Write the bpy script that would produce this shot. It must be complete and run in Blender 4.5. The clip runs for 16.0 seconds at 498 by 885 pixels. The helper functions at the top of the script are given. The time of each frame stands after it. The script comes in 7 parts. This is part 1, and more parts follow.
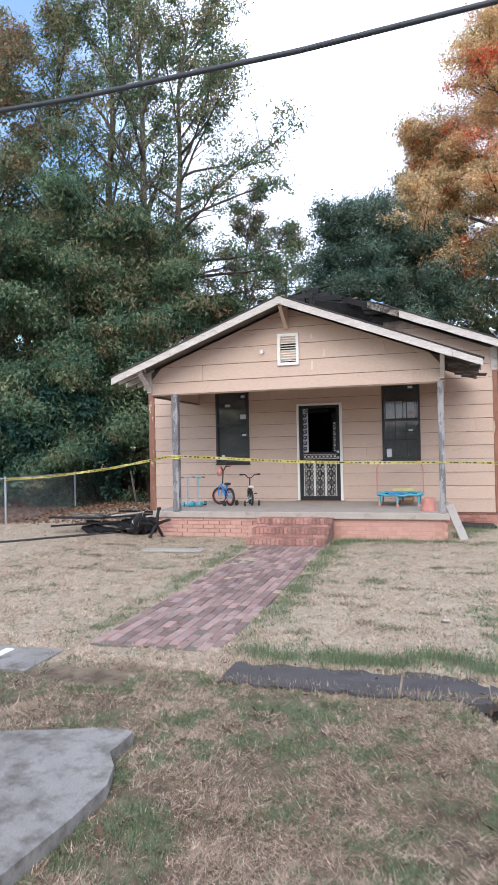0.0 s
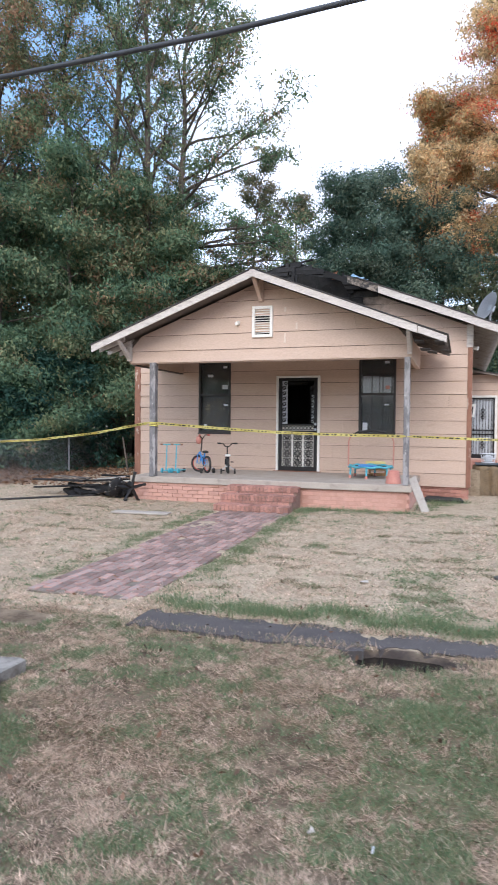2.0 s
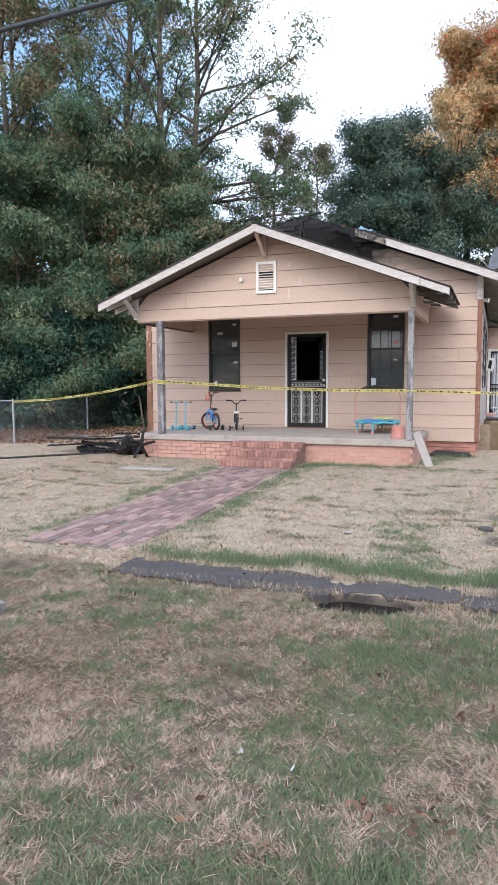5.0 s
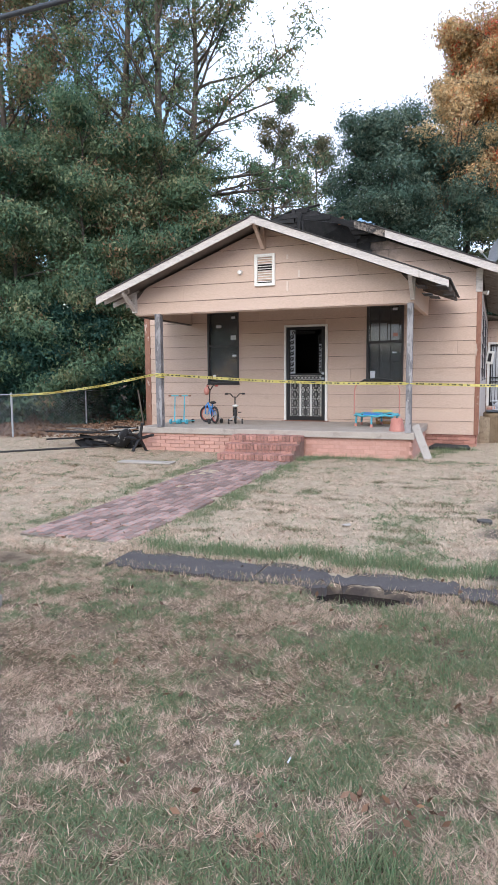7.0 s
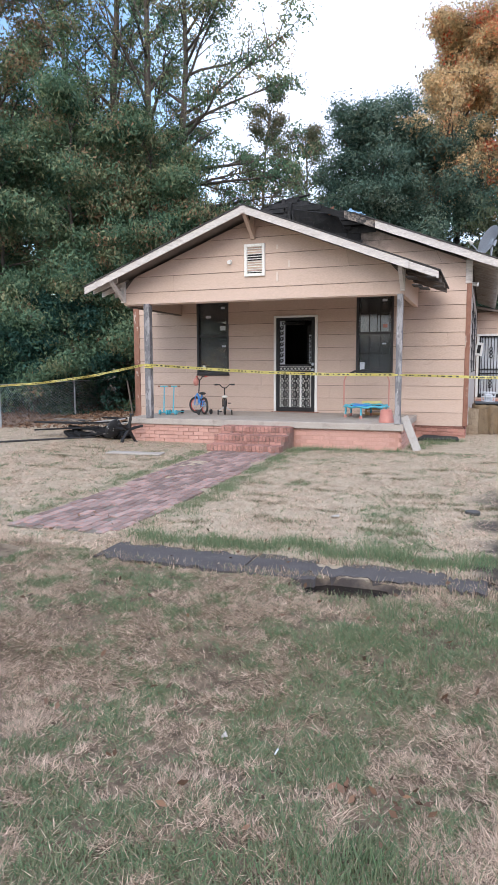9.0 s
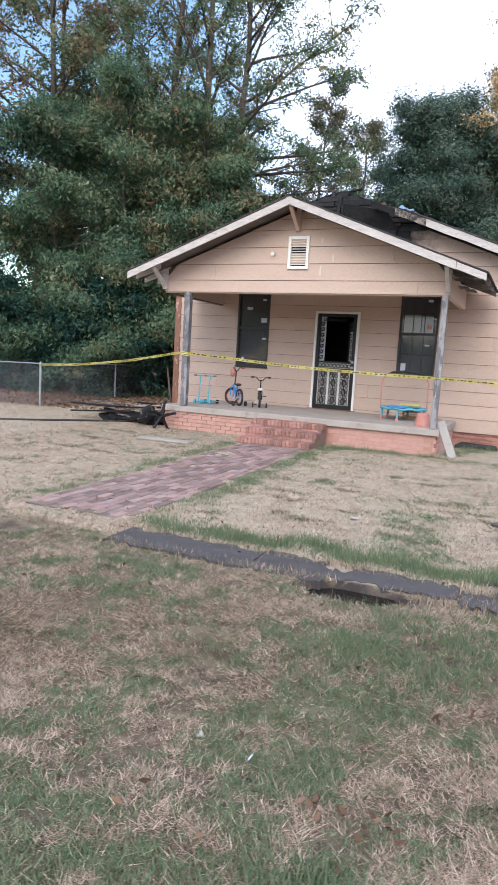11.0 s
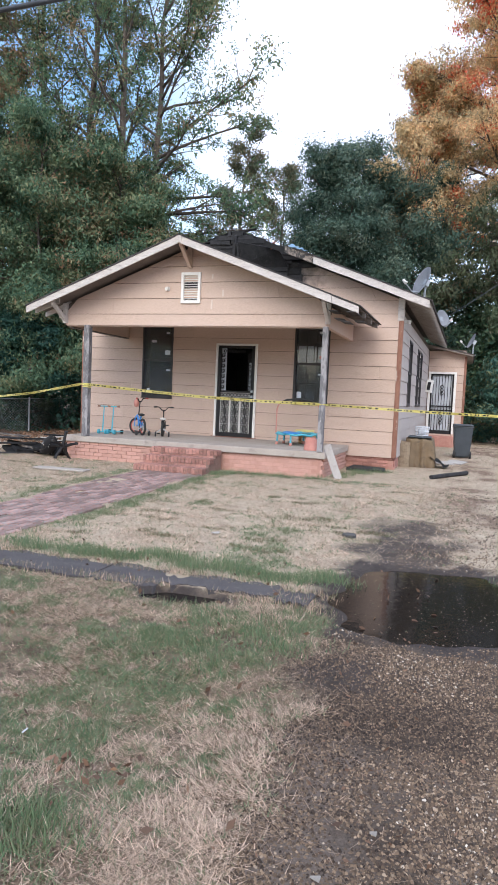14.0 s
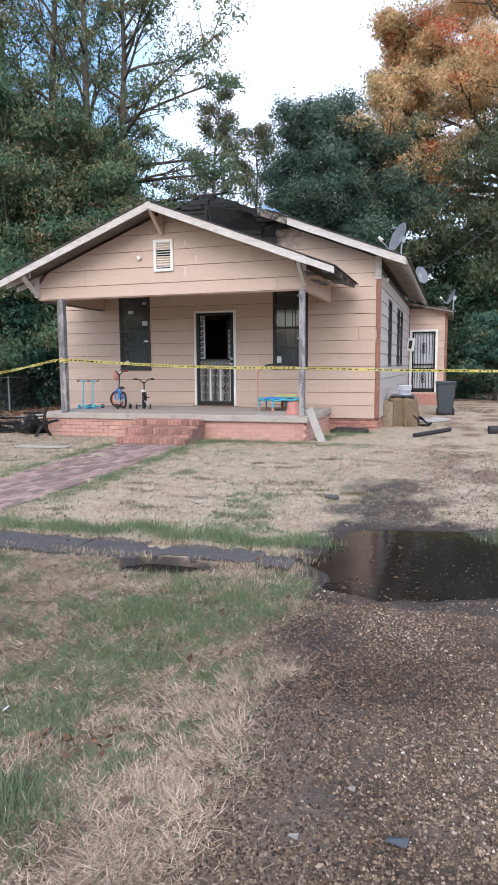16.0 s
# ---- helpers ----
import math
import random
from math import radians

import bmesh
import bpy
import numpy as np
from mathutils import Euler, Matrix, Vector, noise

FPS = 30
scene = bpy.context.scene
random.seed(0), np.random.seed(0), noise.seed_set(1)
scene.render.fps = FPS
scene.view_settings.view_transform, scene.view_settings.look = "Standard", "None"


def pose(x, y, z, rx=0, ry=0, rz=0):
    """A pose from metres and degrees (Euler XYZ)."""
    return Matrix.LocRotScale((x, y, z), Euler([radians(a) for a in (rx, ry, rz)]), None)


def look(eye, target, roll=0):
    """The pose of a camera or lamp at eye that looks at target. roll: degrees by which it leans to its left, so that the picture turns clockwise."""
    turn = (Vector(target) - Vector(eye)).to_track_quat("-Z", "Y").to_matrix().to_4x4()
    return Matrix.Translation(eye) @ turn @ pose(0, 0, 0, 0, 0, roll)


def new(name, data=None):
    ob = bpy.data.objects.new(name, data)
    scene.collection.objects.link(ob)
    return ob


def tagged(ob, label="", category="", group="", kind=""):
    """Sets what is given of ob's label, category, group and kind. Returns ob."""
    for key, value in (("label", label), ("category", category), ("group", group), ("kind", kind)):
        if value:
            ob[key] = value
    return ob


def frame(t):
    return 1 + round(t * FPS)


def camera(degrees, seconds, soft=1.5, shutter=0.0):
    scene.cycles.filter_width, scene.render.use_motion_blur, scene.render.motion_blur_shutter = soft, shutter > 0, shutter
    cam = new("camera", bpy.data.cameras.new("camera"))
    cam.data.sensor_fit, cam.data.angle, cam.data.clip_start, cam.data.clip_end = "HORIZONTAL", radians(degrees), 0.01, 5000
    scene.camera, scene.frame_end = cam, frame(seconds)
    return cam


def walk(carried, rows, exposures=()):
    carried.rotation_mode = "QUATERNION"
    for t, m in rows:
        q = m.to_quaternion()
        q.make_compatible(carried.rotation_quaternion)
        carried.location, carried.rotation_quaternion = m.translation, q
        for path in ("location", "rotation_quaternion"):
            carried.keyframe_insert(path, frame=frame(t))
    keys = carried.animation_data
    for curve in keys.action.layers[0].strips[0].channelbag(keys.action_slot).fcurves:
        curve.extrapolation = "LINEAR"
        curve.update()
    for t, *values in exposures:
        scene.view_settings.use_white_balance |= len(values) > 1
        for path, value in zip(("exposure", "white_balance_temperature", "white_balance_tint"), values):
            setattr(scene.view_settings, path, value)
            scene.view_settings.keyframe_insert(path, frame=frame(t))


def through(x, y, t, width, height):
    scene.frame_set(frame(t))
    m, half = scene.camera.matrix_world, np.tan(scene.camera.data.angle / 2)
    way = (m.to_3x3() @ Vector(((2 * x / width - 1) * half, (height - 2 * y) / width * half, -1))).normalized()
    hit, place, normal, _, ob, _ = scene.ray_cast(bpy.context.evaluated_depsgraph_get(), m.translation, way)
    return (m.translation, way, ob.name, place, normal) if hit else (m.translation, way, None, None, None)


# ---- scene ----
cam = camera(42.0, 16.0, shutter=0.5)
PATH = [
    (0, (3.031, -13.952, 1.633), (2.46, -12.036, 1.657), -1.2),
    (0.5, (3.213, -14.141, 1.655), (2.624, -12.23, 1.65), -0.6),
    (1, (3.417, -14.165, 1.634), (2.784, -12.269, 1.598), 0.3),
    (1.5, (3.663, -13.946, 1.526), (2.873, -12.113, 1.4), 0.5),
    (2, (3.938, -14.041, 1.562), (3.315, -12.141, 1.503), 0.5),
    (2.5, (4.071, -14.172, 1.583), (3.419, -12.283, 1.497), 2.7),
    (3, (4.234, -14.172, 1.603), (3.621, -12.27, 1.522), 1.5),
    (3.5, (4.353, -14.105, 1.576), (3.627, -12.244, 1.47), 1.6),
    (4, (4.404, -14.037, 1.54), (3.671, -12.182, 1.388), 0.3),
    (6.5, (4.424, -14.01, 1.518), (3.732, -12.144, 1.319), -0.2),
    (7, (4.426, -13.994, 1.51), (3.72, -12.134, 1.306), -0.4),
    (7.5, (4.423, -13.988, 1.513), (3.728, -12.125, 1.298), -0.5),
    (8, (4.429, -13.993, 1.522), (3.737, -12.129, 1.304), -0.6),
    (8.5, (4.424, -13.964, 1.5), (3.735, -12.101, 1.274), -0.3),
    (9, (4.427, -13.971, 1.51), (3.751, -12.103, 1.278), -0.2),
    (9.5, (4.417, -13.965, 1.502), (3.738, -12.1, 1.255), 0.1),
    (9.7, (4.421, -13.976, 1.508), (3.735, -12.116, 1.247), 0.1),
    (11.8, (4.931, -13.694, 1.446), (4.096, -11.894, 1.202), 4.7),
    (12, (5.059, -13.718, 1.419), (4.295, -11.887, 1.176), 5.9),
    (12.5, (5.228, -13.779, 1.416), (4.591, -11.904, 1.138), 4.2),
    (13, (5.352, -13.935, 1.444), (4.734, -12.043, 1.249), 3.5),
    (13.5, (5.432, -13.967, 1.455), (4.853, -12.056, 1.336), 2.5),
    (14, (5.518, -13.9, 1.444), (4.883, -12.009, 1.303), 2.5),
    (14.5, (5.567, -13.837, 1.427), (4.935, -11.946, 1.266), 1.2),
    (15, (5.59, -13.843, 1.443), (4.951, -11.954, 1.286), 0.5),
    (15.5, (5.583, -13.808, 1.414), (4.968, -11.916, 1.208), -0.3),
    (16, (5.594, -13.819, 1.424), (4.999, -11.925, 1.186), -0.4),
]
walk(cam, [(t, look(eye, target, roll)) for t, eye, target, roll in PATH])

# ---- world and light: bright thin overcast ----
world = bpy.data.worlds.new("world")
scene.world = world
world.use_nodes = True
wn, wl = world.node_tree.nodes, world.node_tree.links
sky = wn.new("ShaderNodeTexSky")
sky.sky_type = "NISHITA"
sky.sun_disc = False
sky.sun_elevation, sky.sun_rotation = radians(32), radians(200)
sky.air_density, sky.dust_density = 1.2, 0.6
wback = wn["Background"]
wcoord = wn.new("ShaderNodeTexCoord")
wcloud = wn.new("ShaderNodeTexNoise")
wcloud.inputs["Scale"].default_value, wcloud.inputs["Detail"].default_value = 2.2, 5
wramp = wn.new("ShaderNodeMapRange")
for k, v in (("From Min", 0.30), ("From Max", 0.55), ("To Min", 0.45), ("To Max", 1.0)):
    wramp.inputs[k].default_value = v
wmix = wn.new("ShaderNodeMix")
wmix.data_type = "RGBA"
wmix.inputs[7].default_value = (8.6, 9.8, 12.7, 1)
wl.new(wcoord.outputs["Generated"], wcloud.inputs["Vector"])
wl.new(wcloud.outputs["Fac"], wramp.inputs["Value"])
wside = wn.new("ShaderNodeSeparateXYZ")
wl.new(wcoord.outputs["Generated"], wside.inputs[0])
wopen = wn.new("ShaderNodeMapRange")
for k, v in (("From Min", -0.46), ("From Max", -0.30), ("To Min", 0.14), ("To Max", 1.0)):
    wopen.inputs[k].default_value = v
wl.new(wside.outputs["X"], wopen.inputs["Value"])
wcover = wn.new("ShaderNodeMath")
wcover.operation = "MULTIPLY"
wl.new(wramp.outputs[0], wcover.inputs[0])
wl.new(wopen.outputs[0], wcover.inputs[1])
wl.new(wcover.outputs[0], wmix.inputs[0])
wblue = wn.new("ShaderNodeHueSaturation")
wblue.inputs["Saturation"].default_value, wblue.inputs["Value"].default_value = 1.3, 1.6
wl.new(sky.outputs[0], wblue.inputs["Color"])
wl.new(wblue.outputs[0], wmix.inputs[6])
wl.new(wmix.outputs[2], wback.inputs["Color"])
wback.inputs["Strength"].default_value = 0.09
scene.view_settings.exposure = 1.0

sun_data = bpy.data.lights.new("sun", "SUN")
sun_data.energy, sun_data.angle, sun_data.color = 1.12, radians(40), (1.0, 0.945, 0.89)
sun = new("sun", sun_data)
sun.matrix_world = look((6, -30, 22), (0, 0, 0))


# ---- materials ----
def material(name):
    m = bpy.data.materials.new(name)
    m.use_nodes = True
    return m, m.node_tree.nodes, m.node_tree.links, m.node_tree.nodes["Principled BSDF"]


def mixer(n, l, fac, a, b, mode="MIX"):
    m = n.new("ShaderNodeMix")
    m.data_type, m.blend_type = "RGBA", mode
    for slot, v in ((0, fac), (6, a), (7, b)):
        if isinstance(v, (int, float)):
            m.inputs[slot].default_value = v
        elif isinstance(v, tuple):
            m.inputs[slot].default_value = (*v, 1)
        else:
            l.new(v, m.inputs[slot])
    return m.outputs[2]


def noised(n, l, vec, scale, detail=4, rough=0.6):
    t = n.new("ShaderNodeTexNoise")
    t.inputs["Scale"].default_value, t.inputs["Detail"].default_value, t.inputs["Roughness"].default_value = scale, detail, rough
    l.new(vec, t.inputs["Vector"])
    return t.outputs["Fac"]


def ranged(n, l, v, a, b, c=0.0, d=1.0):
    r = n.new("ShaderNodeMapRange")
    for k, x in (("From Min", a), ("From Max", b), ("To Min", c), ("To Max", d)):
        r.inputs[k].default_value = x
    l.new(v, r.inputs["Value"])
    return r.outputs[0]


def coords(n, l, stretch=(1, 1, 1), spread=False):
    """Object coordinates, stretched; spread shifts them by the object's random number."""
    c = n.new("ShaderNodeTexCoord")
    m = n.new("ShaderNodeMapping")
    m.inputs["Scale"].default_value = stretch
    l.new(c.outputs["Object"], m.inputs["Vector"])
    if spread:
        info = n.new("ShaderNodeObjectInfo")
        mul = n.new("ShaderNodeMath")
        mul.operation = "MULTIPLY"
        mul.inputs[1].default_value = 37.0
        l.new(info.outputs["Random"], mul.inputs[0])
        comb = n.new("ShaderNodeCombineXYZ")
        for k in range(3):
            l.new(mul.outputs[0], comb.inputs[k])
        l.new(comb.outputs[0], m.inputs["Location"])
    return m.outputs[0]


def surface(name, c1, c2, rough=0.8, scale=3.0, fine=60.0, bump=0.25, metal=0.0, stretch=(1, 1, 1), rand=0.0, edges=(0.35, 0.65), stain=None, stain_at=(0.55, 0.75), spec=0.5):
    """Two colours over coarse noise, fine grain, bump; stain: a third colour in patches; rand: the spread of brightness from object to object."""
    m, n, l, b = material(name)
    v = coords(n, l, stretch, rand > 0)
    col = mixer(n, l, ranged(n, l, noised(n, l, v, scale), *edges), c1, c2)
    f = noised(n, l, v, fine, 6, 0.7)
    col = mixer(n, l, 0.35, col, mixer(n, l, ranged(n, l, f, 0.3, 0.7, 0.0, 1.0), tuple(0.55 * x for x in c1), tuple(min(1, 1.3 * x) for x in c2)))
    if stain:
        col = mixer(n, l, ranged(n, l, noised(n, l, v, scale * 2.3, 6, 0.7), *stain_at), col, stain)
    if rand:
        info = n.new("ShaderNodeObjectInfo")
        hsv = n.new("ShaderNodeHueSaturation")
        l.new(ranged(n, l, info.outputs["Random"], 0, 1, 1 - rand, 1 + rand), hsv.inputs["Value"])
        l.new(col, hsv.inputs["Color"])
        col = hsv.outputs[0]
    l.new(col, b.inputs["Base Color"])
    b.inputs["Roughness"].default_value, b.inputs["Metallic"].default_value = rough, metal
    b.inputs["Specular IOR Level"].default_value = spec
    if bump:
        bn = n.new("ShaderNodeBump")
        bn.inputs["Strength"].default_value, bn.inputs["Distance"].default_value = bump, 0.01
        l.new(f, bn.inputs["Height"])
        l.new(bn.outputs[0], b.inputs["Normal"])
    return m


def leafy(name, ramp, through=0.35, attr="tone"):
    """Leaves: a ramp of colours over the vertex attribute tone, some light passing through."""
    m, n, l, b = material(name)
    a = n.new("ShaderNodeAttribute")
    a.attribute_name = attr
    r = n.new("ShaderNodeValToRGB")
    els = r.color_ramp.elements
    while len(els) < len(ramp):
        els.new(0.5)
    for e, (p, c) in zip(els, ramp):
        e.position, e.color = p, (*c, 1)
    l.new(a.outputs["Fac"], r.inputs["Fac"])
    geo = n.new("ShaderNodeNewGeometry")
    hsv = n.new("ShaderNodeHueSaturation")
    l.new(ranged(n, l, geo.outputs["Random Per Island"], 0, 1, 0.7, 1.3), hsv.inputs["Value"])
    l.new(r.outputs[0], hsv.inputs["Color"])
    l.new(hsv.outputs[0], b.inputs["Base Color"])
    b.inputs["Roughness"].default_value = 0.6
    b.inputs["Specular IOR Level"].default_value = 0.16
    tr = n.new("ShaderNodeBsdfTranslucent")
    l.new(hsv.outputs[0], tr.inputs["Color"])
    mx = n.new("ShaderNodeMixShader")
    mx.inputs[0].default_value = through
    l.new(b.outputs[0], mx.inputs[1])
    l.new(tr.outputs[0], mx.inputs[2])
    l.new(mx.outputs[0], n["Material Output"].inputs["Surface"])
    return m


SIDING = surface("siding_paint", (0.535, 0.386, 0.302), (0.575, 0.426, 0.338), 0.75, 1.2, 45, 0.12, stretch=(0.6, 1, 2), rand=0.05, stain=(0.38, 0.27, 0.20), stain_at=(0.60, 0.9))
SOOTED = surface("sooted_siding", (0.535, 0.386, 0.302), (0.575, 0.426, 0.338), 0.75, 1.2, 45, 0.12, stretch=(0.6, 1, 2), stain=(0.38, 0.27, 0.20), stain_at=(0.60, 0.9))
gn, gl = SOOTED.node_tree.nodes, SOOTED.node_tree.links
gb = gn["Principled BSDF"]
gv = coords(gn, gl)
gd = gn.new("ShaderNodeVectorMath")
gd.operation = "DISTANCE"
gd.inputs[1].default_value = (1.35, 0, 4.25)
gl.new(gv, gd.inputs[0])
gs = gn.new("ShaderNodeMath")
gs.operation = "ADD"
gl.new(gd.outputs["Value"], gs.inputs[0])
gl.new(ranged(gn, gl, noised(gn, gl, gv, 4.0, 6, 0.7), 0.2, 0.8, -0.35, 0.35), gs.inputs[1])
gl.new(mixer(gn, gl, ranged(gn, gl, gs.outputs[0], 1.15, 0.45), gb.inputs["Base Color"].links[0].from_socket, (0.014, 0.013, 0.013)), gb.inputs["Base Color"])
# greyer, duller copy of the siding colour, for the right side wall only
SIDING_SIDE = surface("siding_grey_side", (0.45, 0.39, 0.35), (0.50, 0.435, 0.395), 0.75, 1.2, 45, 0.12, rand=0.05, stain=(0.42, 0.36, 0.30), stain_at=(0.62, 0.9))
TRIM = surface("weathered_white_paint", (0.47, 0.415, 0.375), (0.60, 0.545, 0.495), 0.75, 5, 40, 0.3, stretch=(0.45, 1, 2.2), stain=(0.27, 0.225, 0.20), stain_at=(0.54, 0.80))
# dark wall core: fills the board gaps, lap shadow put into its colour
LAPCORE = surface("dark_lap_core", (0.09, 0.07, 0.055), (0.13, 0.10, 0.08), 0.9, 4, 50, 0.2)
WHITE = surface("white_paint", (0.76, 0.72, 0.66), (0.80, 0.77, 0.72), 0.6, 4, 60, 0.1)
PRIMER = surface("pale_primer", (0.60, 0.49, 0.405), (0.68, 0.575, 0.49), 0.75, 8, 60, 0.1)
PEELED = surface("peeled_post_paint", (0.11, 0.105, 0.11), (0.34, 0.32, 0.315), 0.85, 9, 50, 0.5, stretch=(1, 1, 0.35), edges=(0.50, 0.57), stain=(0.56, 0.53, 0.50), stain_at=(0.63, 0.68))
BAREWOOD = surface("bare_red_wood", (0.20, 0.085, 0.055), (0.30, 0.145, 0.095), 0.8, 6, 50, 0.4, stretch=(1, 1, 0.3), stain=(0.50, 0.40, 0.33), stain_at=(0.60, 0.65))
GREYWOOD = surface("grey_weathered_wood", (0.33, 0.28, 0.24), (0.46, 0.41, 0.36), 0.85, 5, 70, 0.4, stretch=(0.3, 1, 1), stain=(0.2, 0.15, 0.12))
# dark underside wood; also carries painted shade on right tails and beam strip
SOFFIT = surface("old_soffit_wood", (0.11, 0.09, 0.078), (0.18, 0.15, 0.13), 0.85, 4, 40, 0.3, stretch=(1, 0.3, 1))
PORCHCEIL = surface("porch_ceiling_paint", (0.33, 0.27, 0.21), (0.42, 0.35, 0.27), 0.8, 2, 30, 0.2, stain=(0.1, 0.08, 0.07))
SHINGLE = surface("dark_asphalt_shingle", (0.05, 0.045, 0.043), (0.085, 0.075, 0.07), 0.9, 3, 90, 0.5, rand=0.25)
CHAR = surface("charred_wood", (0.009, 0.009, 0.0095), (0.030, 0.028, 0.028), 0.8, 7, 40, 0.8, rand=0.5, stain=(0.15, 0.14, 0.14), stain_at=(0.62, 0.82), spec=0.3)
ASHWOOD = surface("scorched_board", (0.20, 0.155, 0.12), (0.32, 0.26, 0.21), 0.85, 5, 50, 0.5, stain=(0.03, 0.028, 0.027), stain_at=(0.42, 0.56))
BRICK = surface("red_brick", (0.37, 0.165, 0.125), (0.45, 0.235, 0.185), 0.85, 14, 90, 0.5, rand=0.22, stain=(0.20, 0.13, 0.11), stain_at=(0.58, 0.78))
PAINTBRICK = surface("painted_brick", (0.50, 0.27, 0.21), (0.55, 0.32, 0.255), 0.8, 10, 80, 0.3, rand=0.08, stain=(0.34, 0.21, 0.17), stain_at=(0.62, 0.8))
# darker step mortar, its colour also painting the shading between the steps
STEPJOINT = surface("dark_step_mortar", (0.20, 0.125, 0.10), (0.29, 0.185, 0.15), 0.95, 10, 90, 0.4)
STEPBRICK = surface("worn_step_brick", (0.33, 0.15, 0.115), (0.43, 0.225, 0.18), 0.88, 11, 80, 0.5, rand=0.28, stain=(0.15, 0.10, 0.085), stain_at=(0.50, 0.70))
MORTAR = surface("mortar", (0.43, 0.228, 0.175), (0.48, 0.265, 0.205), 0.95, 10, 90, 0.4)
PAVER = surface("worn_path_brick", (0.245, 0.130, 0.105), (0.345, 0.208, 0.175), 0.9, 9, 90, 0.5, rand=0.40, stain=(0.215, 0.185, 0.17), stain_at=(0.44, 0.62))
SOILJOINT = surface("dirt_joint", (0.13, 0.105, 0.085), (0.20, 0.165, 0.135), 0.95, 8, 90, 0.6)
CONCRETE = surface("porch_concrete", (0.355, 0.30, 0.255), (0.44, 0.38, 0.325), 0.85, 2.5, 70, 0.3, stain=(0.25, 0.21, 0.18), stain_at=(0.55, 0.75))
PALECONC = surface("pale_concrete", (0.205, 0.185, 0.165), (0.31, 0.285, 0.255), 0.9, 2.2, 90, 0.5, stain=(0.125, 0.105, 0.09), stain_at=(0.47, 0.64))
WETCONC = surface("damp_dark_walk", (0.050, 0.043, 0.043), (0.085, 0.073, 0.070), 0.8, 4, 90, 0.5, stain=(0.15, 0.13, 0.115), stain_at=(0.60, 0.75))
DARKFRAME = surface("dark_window_frame", (0.022, 0.019, 0.019), (0.042, 0.036, 0.035), 0.55, 5, 60, 0.15)
BLACKIRON = surface("black_iron", (0.008, 0.007, 0.0075), (0.016, 0.014, 0.014), 0.55, 6, 60, 0.15, metal=0.2)
# near-black colour of room and vent backing, so the openings read dark
INTERIOR = surface("dark_interior", (0.018, 0.017, 0.016), (0.035, 0.032, 0.03), 0.95, 2, 20, 0.1)
GALV = surface("galvanised_steel", (0.36, 0.38, 0.40), (0.46, 0.48, 0.50), 0.5, 8, 60, 0.1, metal=0.6)
DISHGREY = surface("dish_grey", (0.30, 0.31, 0.33), (0.36, 0.37, 0.39), 0.55, 3, 60, 0.05)
BARK = surface("bark", (0.06, 0.047, 0.038), (0.13, 0.105, 0.085), 0.95, 4, 22, 1.0, stretch=(1, 1, 0.25))
PLASTICGREY = surface("dark_grey_plastic", (0.045, 0.055, 0.065), (0.065, 0.075, 0.085), 0.5, 4, 60, 0.1)
TARP = surface("muddy_brown_tarp", (0.13, 0.092, 0.055), (0.21, 0.145, 0.082), 0.8, 3, 40, 0.5, stain=(0.07, 0.055, 0.042), stain_at=(0.55, 0.75))
OLDCLOTH = surface("faded_tan_cloth", (0.24, 0.18, 0.12), (0.33, 0.26, 0.18), 0.85, 5, 50, 0.4, stain=(0.14, 0.10, 0.07), stain_at=(0.5, 0.7))
CYAN = surface("turquoise_plastic", (0.06, 0.36, 0.46), (0.10, 0.43, 0.52), 0.45, 5, 60, 0.05)
BLUE = surface("blue_paint", (0.03, 0.20, 0.55), (0.05, 0.27, 0.62), 0.4, 5, 60, 0.05)
PINK = surface("salmon_plastic", (0.50, 0.19, 0.15), (0.56, 0.25, 0.20), 0.6, 5, 60, 0.1)
RED = surface("red_rim", (0.45, 0.06, 0.05), (0.5, 0.1, 0.07), 0.5, 5, 60, 0.05)
RUBBER = surface("black_rubber", (0.02, 0.02, 0.02), (0.035, 0.033, 0.032), 0.8, 8, 60, 0.2)
BLACKCLOTH = surface("black_upholstery", (0.015, 0.015, 0.016), (0.03, 0.03, 0.03), 0.85, 8, 90, 0.3, stain=(0.55, 0.53, 0.5), stain_at=(0.68, 0.71))
TORNCLOTH = surface("torn_black_upholstery", (0.012, 0.012, 0.013), (0.025, 0.025, 0.026), 0.85, 5, 90, 0.3, stain=(0.50, 0.48, 0.45), stain_at=(0.60, 0.64))
GREYFOAM = surface("pale_board", (0.38, 0.345, 0.315), (0.46, 0.425, 0.39), 0.85, 4, 60, 0.2, stain=(0.24, 0.21, 0.19))
YELLOW = surface("yellow_tape", (0.70, 0.60, 0.16), (0.76, 0.68, 0.24), 0.5, 3, 40, 0.05)
TAPEINK = surface("tape_ink", (0.03, 0.03, 0.025), (0.05, 0.05, 0.04), 0.6, 3, 40, 0.0)
CABLE = surface("black_cable", (0.03, 0.035, 0.045), (0.05, 0.055, 0.065), 0.6, 10, 80, 0.1)
PAPER = surface("pale_paper", (0.55, 0.57, 0.60), (0.62, 0.64, 0.67), 0.8, 3, 40, 0.05)
BLUETARP = surface("blue_plastic_sheet", (0.10, 0.22, 0.33), (0.18, 0.32, 0.43), 0.5, 8, 40, 0.4, stain=(0.05, 0.06, 0.07))
WOODBOX = surface("plywood_box", (0.42, 0.22, 0.08), (0.5, 0.28, 0.12), 0.7, 6, 60, 0.2)
DULLMETAL = surface("dull_iron_cover", (0.05, 0.048, 0.046), (0.09, 0.085, 0.08), 0.6, 10, 80, 0.4, metal=0.3)
